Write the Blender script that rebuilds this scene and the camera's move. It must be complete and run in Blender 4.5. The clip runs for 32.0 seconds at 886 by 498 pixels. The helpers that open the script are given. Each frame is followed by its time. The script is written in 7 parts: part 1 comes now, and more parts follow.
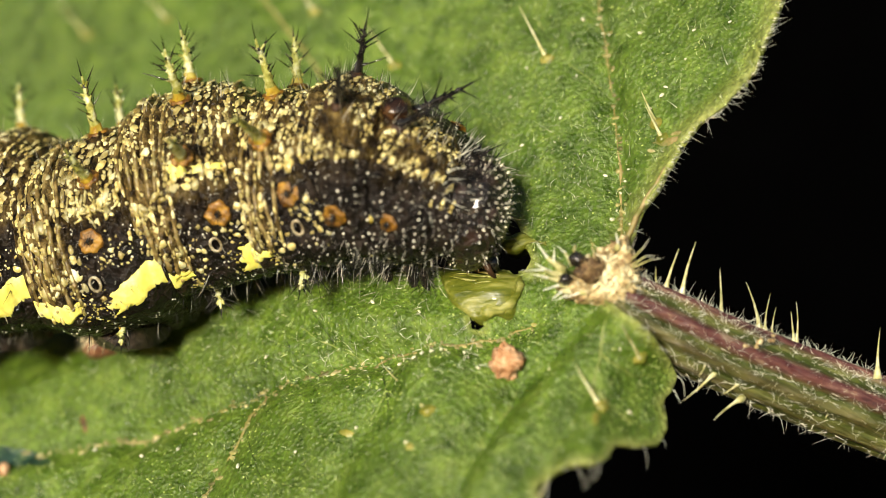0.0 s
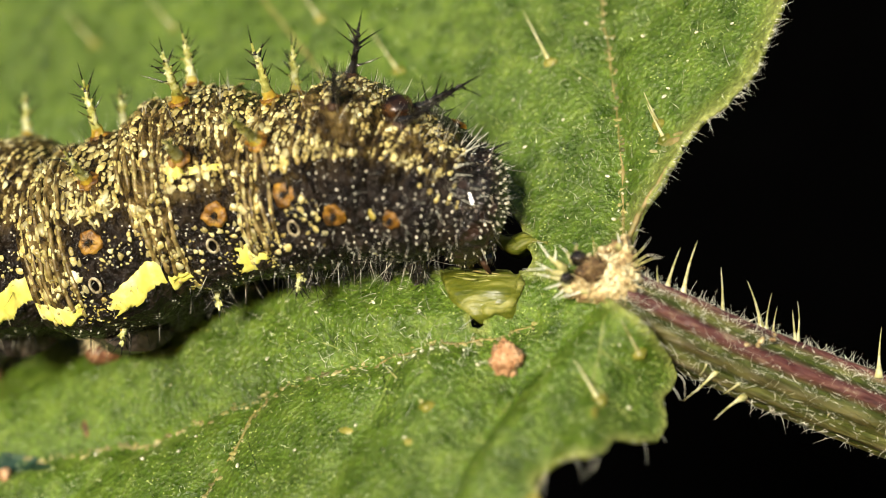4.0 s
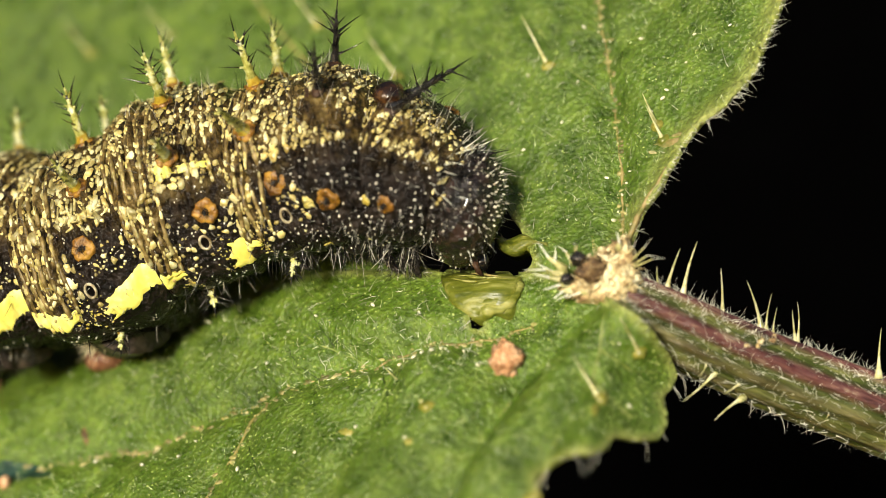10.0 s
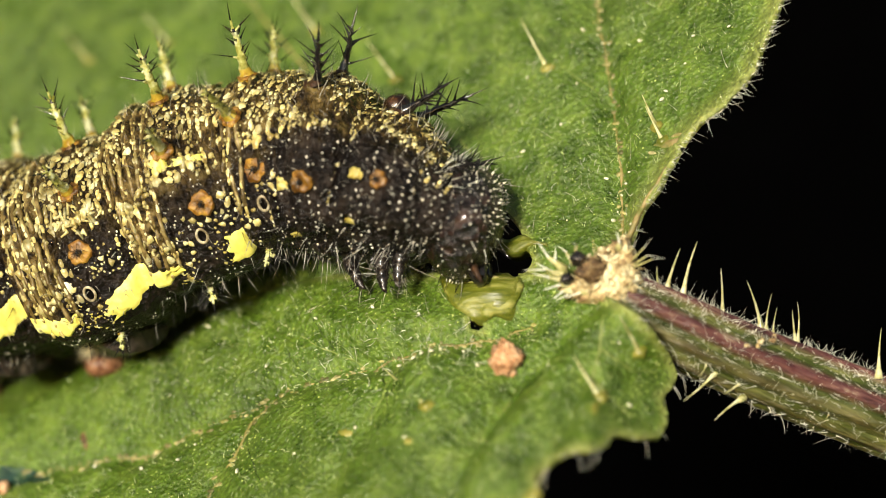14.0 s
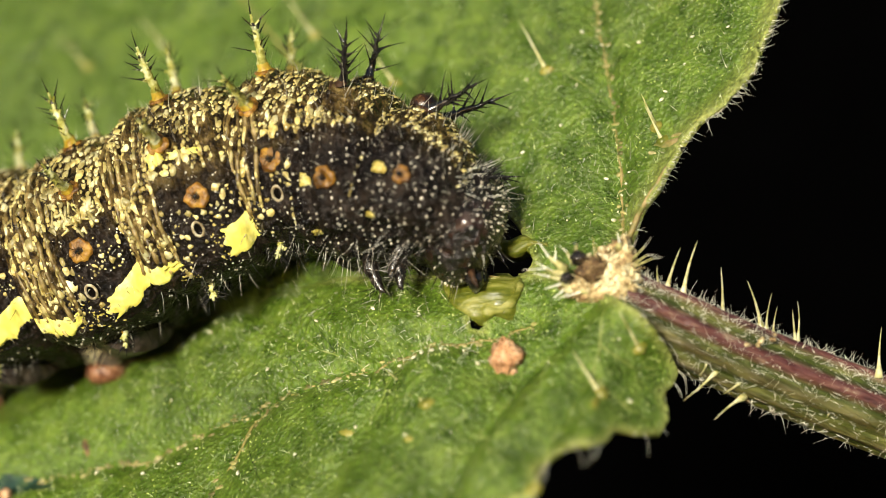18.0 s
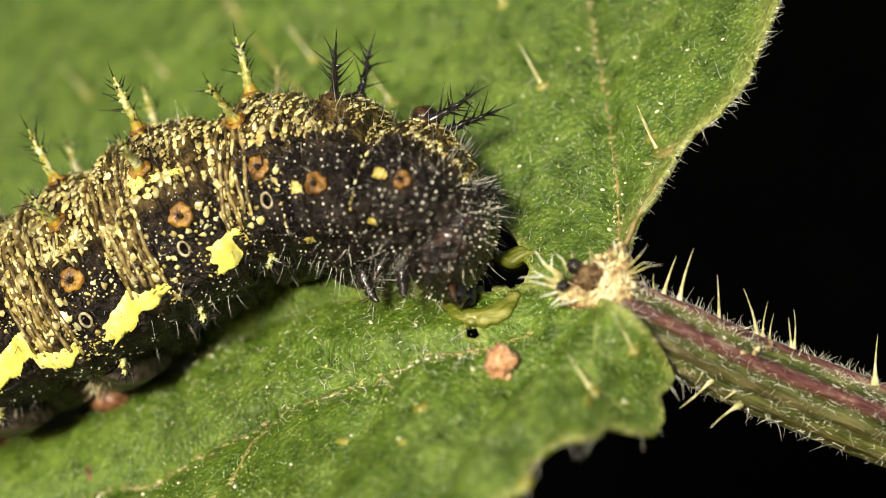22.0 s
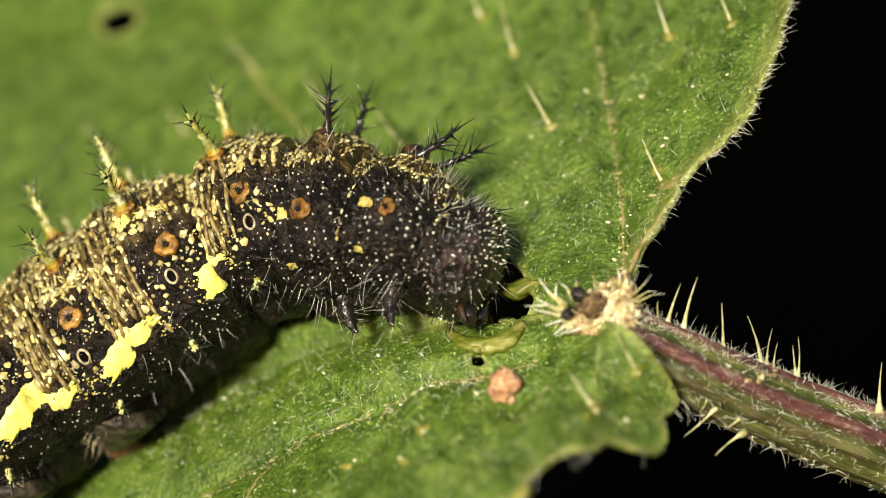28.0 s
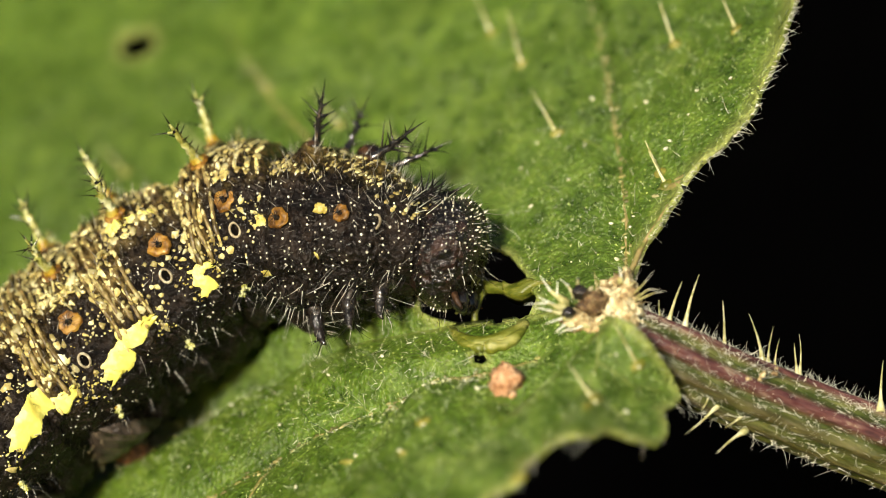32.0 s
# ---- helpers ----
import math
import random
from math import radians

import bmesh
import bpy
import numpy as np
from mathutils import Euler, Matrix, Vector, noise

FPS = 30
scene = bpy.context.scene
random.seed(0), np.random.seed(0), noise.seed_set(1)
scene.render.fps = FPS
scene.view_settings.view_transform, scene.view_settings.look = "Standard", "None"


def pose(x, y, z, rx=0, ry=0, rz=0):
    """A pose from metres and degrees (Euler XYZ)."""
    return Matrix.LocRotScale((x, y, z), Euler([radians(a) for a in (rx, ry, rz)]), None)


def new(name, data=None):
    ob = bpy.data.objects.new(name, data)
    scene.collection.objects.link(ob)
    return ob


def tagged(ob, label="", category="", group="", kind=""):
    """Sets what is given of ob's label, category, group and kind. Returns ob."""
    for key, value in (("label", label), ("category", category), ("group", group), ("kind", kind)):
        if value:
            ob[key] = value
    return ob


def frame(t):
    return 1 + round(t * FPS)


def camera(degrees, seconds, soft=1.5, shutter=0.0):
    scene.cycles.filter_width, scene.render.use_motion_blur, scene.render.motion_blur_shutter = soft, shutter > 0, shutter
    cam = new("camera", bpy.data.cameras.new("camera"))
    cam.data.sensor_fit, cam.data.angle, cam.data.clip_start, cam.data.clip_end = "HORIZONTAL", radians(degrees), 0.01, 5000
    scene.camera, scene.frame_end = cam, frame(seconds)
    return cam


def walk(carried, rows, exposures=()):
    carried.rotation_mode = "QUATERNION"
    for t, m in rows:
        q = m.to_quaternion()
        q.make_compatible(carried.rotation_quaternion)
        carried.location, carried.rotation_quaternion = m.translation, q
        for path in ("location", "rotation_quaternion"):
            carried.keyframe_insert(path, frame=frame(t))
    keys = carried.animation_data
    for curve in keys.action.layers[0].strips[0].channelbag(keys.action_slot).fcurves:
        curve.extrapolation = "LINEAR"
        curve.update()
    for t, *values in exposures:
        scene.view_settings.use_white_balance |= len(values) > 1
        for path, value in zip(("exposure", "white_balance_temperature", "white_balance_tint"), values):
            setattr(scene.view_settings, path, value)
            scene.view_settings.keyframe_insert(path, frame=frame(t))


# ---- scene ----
CAM_Y = -0.0452639
cam = camera(26, 32.0, soft=0.6)
cam.data.dof.use_dof = True
cam.data.dof.focus_distance = 0.0464
cam.data.dof.aperture_fstop = 41.0
walk(cam, [(0, pose(0.000029, CAM_Y, 0.000004, 90)), (1, pose(0.000029, CAM_Y, -0.000000, 90)), (2, pose(0.000029, CAM_Y, 0.000004, 90)), (2.5, pose(0.000021, CAM_Y, -0.000005, 90)), (3, pose(-0.000004, CAM_Y, -0.000037, 90)), (3.5, pose(-0.000004, CAM_Y, -0.000029, 90)), (5.5, pose(-0.000004, CAM_Y, -0.000012, 90)), (6, pose(-0.000008, CAM_Y, -0.000021, 90)), (7, pose(-0.000000, CAM_Y, -0.000017, 90)), (8, pose(-0.000000, CAM_Y, -0.000009, 90)), (9, pose(-0.000000, CAM_Y, 0.000000, 90)), (10, pose(-0.000000, CAM_Y, -0.000004, 90)), (11, pose(-0.000004, CAM_Y, -0.000012, 90)), (12, pose(-0.000000, CAM_Y, -0.000004, 90)), (13, pose(-0.000000, CAM_Y, -0.000013, 90)), (14, pose(-0.000000, CAM_Y, -0.000004, 90)), (14.5, pose(-0.000000, CAM_Y, -0.000009, 90)), (16.5, pose(-0.000004, CAM_Y, -0.000021, 90)), (17, pose(-0.000008, CAM_Y, -0.000021, 90)), (18, pose(-0.000004, CAM_Y, -0.000021, 90)), (19, pose(-0.000012, CAM_Y, -0.000017, 90)), (20, pose(-0.000016, CAM_Y, -0.000033, 90)), (20.5, pose(0.000004, CAM_Y, 0.000070, 90)), (21, pose(0.000045, CAM_Y, 0.000139, 90)), (21.5, pose(0.000086, CAM_Y, 0.000224, 90)), (22, pose(0.000086, CAM_Y, 0.000163, 90)), (22.5, pose(-0.000012, CAM_Y, 0.000857, 90)), (23, pose(0.000008, CAM_Y, 0.000832, 90)), (23.5, pose(0.000008, CAM_Y, 0.000832, 90)), (24, pose(-0.000000, CAM_Y, 0.000824, 90)), (25, pose(-0.000004, CAM_Y, 0.000821, 90)), (25.5, pose(-0.000008, CAM_Y, 0.000813, 90)), (27.5, pose(-0.000008, CAM_Y, 0.000837, 90)), (28, pose(-0.000012, CAM_Y, 0.000824, 90)), (29, pose(-0.000016, CAM_Y, 0.000825, 90)), (30, pose(-0.000029, CAM_Y, 0.000813, 90)), (31, pose(-0.000033, CAM_Y, 0.000788, 90)), (32, pose(-0.000045, CAM_Y, 0.000775, 90))])

# ---- light: low sun over the viewer's shoulder, dim sky ----
world = bpy.data.worlds.new("sky")
scene.world = world
world.use_nodes = True
SUN_FROM = Vector((-0.30, -0.92, 0.18)).normalized()
sky = world.node_tree.nodes.new("ShaderNodeTexSky")
sky.sky_type, sky.sun_disc = "NISHITA", False
sky.sun_elevation = math.asin(SUN_FROM.z)
sky.sun_rotation = math.atan2(SUN_FROM.x, SUN_FROM.y)
world.node_tree.links.new(sky.outputs[0], world.node_tree.nodes["Background"].inputs[0])
world.node_tree.nodes["Background"].inputs[1].default_value = 0.075
sun = new("sun", bpy.data.lights.new("sun", "SUN"))
sun.data.energy, sun.data.angle, sun.data.color = 4.15, radians(10.0), (1.0, 0.92, 0.76)
sun.rotation_euler = (-SUN_FROM).to_track_quat("-Z", "Y").to_euler()
scene.view_settings.exposure = 0.49

# ---- numbers: everything below is written in millimetres ----
MM = 0.001
PX = 20.9 / 1568
DIST = 45.2639
PIVOT = Vector(((1040 - 784) * PX, 0, (441 - 480) * PX))
PLANT = Vector((22.0, 3.0, -60.0))
BUG = Vector((-8.0, 5.0, -4.5))
SLOPE_X, SLOPE_UP, SLOPE_LOW = 0.55, 0.55, 0.75
rng = random.Random(7)


def at(x, y, z, rx=0, ry=0, rz=0):
    """A pose from millimetres and degrees."""
    return pose(x * MM, y * MM, z * MM, rx, ry, rz)


def seen(u, v, y):
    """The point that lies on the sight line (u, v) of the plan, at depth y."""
    k = PX * (1 + y / DIST)
    return Vector(((u - 784) * k, y, (441 - v) * k))


# ---- materials ----
def material(name, colors, scale=2000.0, rough=0.5, bump=0.0, bump_scale=None, detail=4.0, spread=(0.35, 0.65), metal=0.0,
             sheen=0.0, coat=0.0, subsurface=0.0, mask=None, mask_colors=None, mask_scale=None, island=0.0, rough_spread=0.12, spec=0.5, cells=0.0, grain=0.0, stretch=None):
    m = bpy.data.materials.new(name)
    m.use_nodes = True
    nt = m.node_tree
    N, L = nt.nodes, nt.links
    b = N["Principled BSDF"]
    co = N.new("ShaderNodeTexCoord")
    if stretch:
        co2 = co
        co = N.new("ShaderNodeMapping")
        co.vector_type = "TEXTURE"
        co.inputs["Rotation"].default_value = (0, radians(stretch[0]), 0)
        co.inputs["Scale"].default_value = (stretch[1], 1, 1)
        L.new(co2.outputs["Object"], co.inputs["Vector"])
    uv = co.outputs["Vector" if stretch else "Object"]

    def ramp(cols, sc, lo, hi, det=detail):
        n = N.new("ShaderNodeTexNoise")
        n.inputs["Scale"].default_value, n.inputs["Detail"].default_value, n.inputs["Roughness"].default_value = sc, det, 0.62
        L.new(uv, n.inputs["Vector"])
        r = N.new("ShaderNodeValToRGB")
        r.color_ramp.elements[0].position, r.color_ramp.elements[1].position = lo, hi
        while len(r.color_ramp.elements) < len(cols):
            r.color_ramp.elements.new(0.5)
        for i, c in enumerate(cols):
            r.color_ramp.elements[i].position = lo + (hi - lo) * i / max(1, len(cols) - 1)
            r.color_ramp.elements[i].color = (*c, 1)
        L.new(n.outputs["Fac"], r.inputs["Fac"])
        return r.outputs["Color"], n.outputs["Fac"]

    col, fac = ramp(colors, scale, *spread)
    if mask:
        a = N.new("ShaderNodeAttribute")
        a.attribute_name = mask
        col2, _ = ramp(mask_colors, mask_scale or scale, *spread)
        mx = N.new("ShaderNodeMix")
        mx.data_type = "RGBA"
        L.new(a.outputs["Fac"], mx.inputs[0])
        L.new(col, mx.inputs[6])
        L.new(col2, mx.inputs[7])
        col = mx.outputs[2]
    big = N.new("ShaderNodeTexNoise")
    big.inputs["Scale"].default_value, big.inputs["Detail"].default_value = scale * 0.13, 3
    L.new(uv, big.inputs["Vector"])
    hsv = N.new("ShaderNodeHueSaturation")
    mr = N.new("ShaderNodeMapRange")
    mr.inputs[1].default_value, mr.inputs[2].default_value, mr.inputs[3].default_value, mr.inputs[4].default_value = 0.3, 0.7, 0.8, 1.2
    L.new(big.outputs["Fac"], mr.inputs[0])
    val = mr.outputs[0]
    if island:
        g = N.new("ShaderNodeNewGeometry")
        m2 = N.new("ShaderNodeMapRange")
        m2.inputs[3].default_value, m2.inputs[4].default_value = 1 - island, 1 + island
        L.new(g.outputs["Random Per Island"], m2.inputs[0])
        mul = N.new("ShaderNodeMath")
        mul.operation = "MULTIPLY"
        L.new(m2.outputs[0], mul.inputs[0])
        L.new(val, mul.inputs[1])
        val = mul.outputs[0]
    if cells:
        vo = N.new("ShaderNodeTexVoronoi")
        vo.feature = "DISTANCE_TO_EDGE"
        vo.inputs["Scale"].default_value = cells
        wob = N.new("ShaderNodeTexNoise")
        wob.inputs["Scale"].default_value = cells * 0.7
        L.new(uv, wob.inputs["Vector"])
        wm = N.new("ShaderNodeVectorMath")
        wm.operation = "MULTIPLY_ADD"
        L.new(wob.outputs["Color"], wm.inputs[0])
        wm.inputs[1].default_value = (0.7 / cells,) * 3
        L.new(uv, wm.inputs[2])
        L.new(wm.outputs[0], vo.inputs["Vector"])
        m3 = N.new("ShaderNodeMapRange")
        m3.inputs[1].default_value, m3.inputs[2].default_value, m3.inputs[3].default_value, m3.inputs[4].default_value = 0.0, 0.20, 0.84, 1.06
        L.new(vo.outputs["Distance"], m3.inputs[0])
        mu = N.new("ShaderNodeMath")
        mu.operation = "MULTIPLY"
        L.new(m3.outputs[0], mu.inputs[0])
        L.new(val, mu.inputs[1])
        val = mu.outputs[0]
    if grain:
        gn = N.new("ShaderNodeTexNoise")
        gn.inputs["Scale"].default_value, gn.inputs["Detail"].default_value = 11000, 2
        L.new(uv, gn.inputs["Vector"])
        m4 = N.new("ShaderNodeMapRange")
        m4.inputs[1].default_value, m4.inputs[2].default_value, m4.inputs[3].default_value, m4.inputs[4].default_value = 0.32, 0.72, 1 - grain, 1 + 1.3 * grain
        L.new(gn.outputs["Fac"], m4.inputs[0])
        mg = N.new("ShaderNodeMath")
        mg.operation = "MULTIPLY"
        L.new(m4.outputs[0], mg.inputs[0])
        L.new(val, mg.inputs[1])
        val = mg.outputs[0]
    L.new(val, hsv.inputs["Value"])
    L.new(col, hsv.inputs["Color"])
    L.new(hsv.outputs[0], b.inputs["Base Color"])
    rr = N.new("ShaderNodeMapRange")
    rr.inputs[1].default_value, rr.inputs[2].default_value = 0.3, 0.7
    rr.inputs[3].default_value, rr.inputs[4].default_value = rough - rough_spread, rough + rough_spread
    L.new(fac, rr.inputs[0])
    L.new(rr.outputs[0], b.inputs["Roughness"])
    b.inputs["Metallic"].default_value, b.inputs["Specular IOR Level"].default_value = metal, spec
    b.inputs["Coat Weight"].default_value, b.inputs["Sheen Weight"].default_value = coat, sheen
    if subsurface:
        b.inputs["Subsurface Weight"].default_value = subsurface
        b.inputs["Subsurface Scale"].default_value = 0.0003
    if bump:
        v = N.new("ShaderNodeTexVoronoi")
        v.inputs["Scale"].default_value = bump_scale or scale
        L.new(uv, v.inputs["Vector"])
        n2 = N.new("ShaderNodeTexNoise")
        n2.inputs["Scale"].default_value, n2.inputs["Detail"].default_value = (bump_scale or scale) * 2.3, 4
        L.new(uv, n2.inputs["Vector"])
        ad = N.new("ShaderNodeMath")
        L.new(v.outputs["Distance"], ad.inputs[0])
        L.new(n2.outputs["Fac"], ad.inputs[1])
        bp = N.new("ShaderNodeBump")
        bp.inputs["Distance"].default_value, bp.inputs["Strength"].default_value = bump * MM, 0.9
        L.new(ad.outputs[0], bp.inputs["Height"])
        L.new(bp.outputs[0], b.inputs["Normal"])
    return m


GREEN = ((0.034, 0.068, 0.0065), (0.080, 0.140, 0.0125), (0.150, 0.224, 0.026))
M_LEAF = material("leaf green", GREEN, 1500, 0.33, 0.06, 7200, mask="dry", mask_colors=((0.20, 0.24, 0.045), (0.40, 0.42, 0.13)), spread=(0.28, 0.74), cells=2700, grain=0.26)
M_VEIN = material("vein tan", ((0.14, 0.15, 0.03), (0.27, 0.21, 0.07), (0.40, 0.31, 0.15)), 3000, 0.5, 0.02)
M_VEINLET = material("vein green", ((0.10, 0.15, 0.02), (0.17, 0.22, 0.045), (0.28, 0.30, 0.10)), 3000, 0.5, 0.02)
M_STEM = material("stem green", ((0.026, 0.041, 0.005), (0.064, 0.090, 0.012), (0.16, 0.178, 0.042)), 3400, 0.36, 0.05, 7000,
                  mask="rib", mask_colors=((0.040, 0.011, 0.012), (0.095, 0.030, 0.029), (0.15, 0.062, 0.052), (0.34, 0.24, 0.17)), mask_scale=4600, stretch=(23.8, 4.5))
M_THORN = material("thorn straw", ((0.32, 0.31, 0.11), (0.54, 0.52, 0.25), (0.72, 0.70, 0.46)), 4000, 0.3, coat=0.3)
M_CRUST = material("vein crust", ((0.12, 0.13, 0.03), (0.24, 0.21, 0.07), (0.44, 0.40, 0.20)), 4000, 0.5, island=0.5)
M_GLINT = material("papilla glint", ((0.20, 0.29, 0.05), (0.40, 0.46, 0.15)), 4000, 0.3, island=0.5)
M_WART = material("olive wart", ((0.11, 0.13, 0.012), (0.22, 0.21, 0.03), (0.36, 0.32, 0.08)), 3000, 0.4, 0.03)
M_CREASE_SHADE = material("crease shade colour", ((0.004, 0.010, 0.002), (0.012, 0.024, 0.005)), 3000, 0.7)
M_TEAL = material("blue-green spot", ((0.004, 0.016, 0.010), (0.012, 0.040, 0.030), (0.035, 0.075, 0.030)), 2600, 0.4, 0.03)
M_HAIR = material("white hair", ((0.55, 0.55, 0.45), (0.80, 0.80, 0.68)), 5000, 0.3, island=0.35)
M_LEAFHAIR = material("leaf hair", ((0.32, 0.42, 0.14), (0.76, 0.82, 0.54)), 5000, 0.3, island=0.4)
M_CALLUS = material("dry callus", ((0.20, 0.105, 0.045), (0.56, 0.42, 0.19), (0.88, 0.80, 0.50)), 4600, 0.6, 0.06, 7000)
M_STRAW = material("yellow-green fibre", ((0.34, 0.33, 0.10), (0.58, 0.55, 0.24), (0.78, 0.74, 0.46)), 3400, 0.35, 0.02, coat=0.15)
M_FIBRE = material("cream fibre", ((0.55, 0.45, 0.22), (0.78, 0.72, 0.48)), 3000, 0.45, island=0.2)
M_PITH = material("chewed pith", ((0.058, 0.075, 0.006), (0.125, 0.140, 0.013), (0.27, 0.27, 0.07)), 3600, 0.42, 0.03, 5200, coat=0.12, stretch=(0, 5.0))
M_STREAK = material("pith fibre", ((0.10, 0.118, 0.012), (0.20, 0.205, 0.035), (0.36, 0.35, 0.11)), 3600, 0.35, coat=0.15)
M_SCAR = material("brown pith", ((0.03, 0.016, 0.007), (0.16, 0.09, 0.035), (0.42, 0.30, 0.14)), 6500, 0.6, 0.06, 8000)
M_BLACK = material("black shell", ((0.006, 0.005, 0.005), (0.02, 0.017, 0.015)), 3000, 0.25, 0.01, coat=0.3)
M_PELLET = material("rust pellet", ((0.26, 0.10, 0.035), (0.54, 0.28, 0.13), (0.74, 0.50, 0.30)), 4200, 0.75, 0.08, 6000)
M_SPECK = material("pale speck", ((0.65, 0.62, 0.45), (0.85, 0.82, 0.65)), 5000, 0.4, island=0.2)
M_SKIN = material("caterpillar skin", ((0.0040, 0.0029, 0.0024), (0.0085, 0.0060, 0.0048), (0.022, 0.0150, 0.0108)), 1800, 0.28, 0.11, 5200,
                  mask="dorsal", mask_colors=((0.008, 0.005, 0.003), (0.028, 0.018, 0.007), (0.095, 0.062, 0.018), (0.21, 0.15, 0.05)), mask_scale=3000, spec=0.22)
M_GRANULE = material("cream granule", ((0.24, 0.175, 0.046), (0.50, 0.42, 0.148), (0.80, 0.75, 0.43)), 3000, 0.35, island=0.5, coat=0.15)
M_DOT = material("white dot", ((0.55, 0.50, 0.38), (0.8, 0.77, 0.65)), 3000, 0.3, island=0.35)
M_YELLOW = material("yellow patch", ((0.70, 0.62, 0.11), (0.84, 0.78, 0.17), (0.88, 0.84, 0.34)), 1700, 0.45, 0.012, 5200)
M_ORANGE = material("orange tubercle", ((0.07, 0.028, 0.004), (0.23, 0.105, 0.008), (0.42, 0.23, 0.03)), 3600, 0.4, 0.05, 5000, coat=0.1)
M_AMBER = material("amber spine base", ((0.28, 0.16, 0.012), (0.46, 0.32, 0.03), (0.52, 0.45, 0.10)), 3400, 0.35, 0.03, coat=0.2)
M_SPINE = material("yellow spine", ((0.20, 0.20, 0.03), (0.44, 0.44, 0.12), (0.74, 0.75, 0.46)), 4200, 0.28, 0.03, coat=0.3)
M_BRISTLE = material("black bristle", ((0.008, 0.007, 0.007), (0.025, 0.022, 0.02)), 4000, 0.2, coat=0.5)
M_BASE = material("brown spine base", ((0.010, 0.005, 0.003), (0.030, 0.014, 0.007), (0.08, 0.04, 0.018)), 3000, 0.5, 0.04, 5000, spec=0.25)
M_CREAMY = material("pale yellow blotch", ((0.34, 0.25, 0.03), (0.62, 0.52, 0.12), (0.80, 0.74, 0.36)), 3600, 0.45, 0.03, 5200)
M_RIM = material("tan rim", ((0.16, 0.12, 0.06), (0.36, 0.30, 0.18), (0.62, 0.56, 0.40)), 5200, 0.4, 0.02)
M_RIDGE = material("tan ridge", ((0.050, 0.034, 0.010), (0.17, 0.115, 0.032), (0.36, 0.27, 0.10)), 3400, 0.4, 0.03, 5200)
M_GREYHAIR = material("grey bristle", ((0.28, 0.26, 0.22), (0.62, 0.60, 0.52)), 5000, 0.3, island=0.5)
M_LEG = material("leg shell", ((0.005, 0.004, 0.004), (0.016, 0.012, 0.010), (0.04, 0.03, 0.025)), 3600, 0.25, 0.03, 6000, coat=0.5)
M_KNOB = material("brown knob", ((0.008, 0.004, 0.002), (0.028, 0.012, 0.005), (0.10, 0.045, 0.012)), 1800, 0.22, 0.02, 5000, coat=0.4)
M_PROLEG = material("proleg skin", ((0.014, 0.010, 0.008), (0.05, 0.036, 0.027), (0.13, 0.10, 0.075)), 2400, 0.4, 0.04, 4000, coat=0.15)
M_HEAD = material("head capsule", ((0.003, 0.0025, 0.002), (0.008, 0.005, 0.004), (0.026, 0.010, 0.007)), 2600, 0.24, 0.12, 4200, coat=0.25)
M_FOOT = material("proleg flesh", ((0.08, 0.028, 0.014), (0.22, 0.10, 0.05), (0.36, 0.20, 0.11)), 2800, 0.4, 0.03)
M_PIT = material("dark pit", ((0.002, 0.0015, 0.001), (0.006, 0.005, 0.004)), 4000, 0.9, 0.0, spec=0.02)
M_UNLIT = material("unlit near-black", ((0.0003, 0.0003, 0.0004), (0.0008, 0.0008, 0.0008)), 300, 0.95, 0.0, spec=0.0)


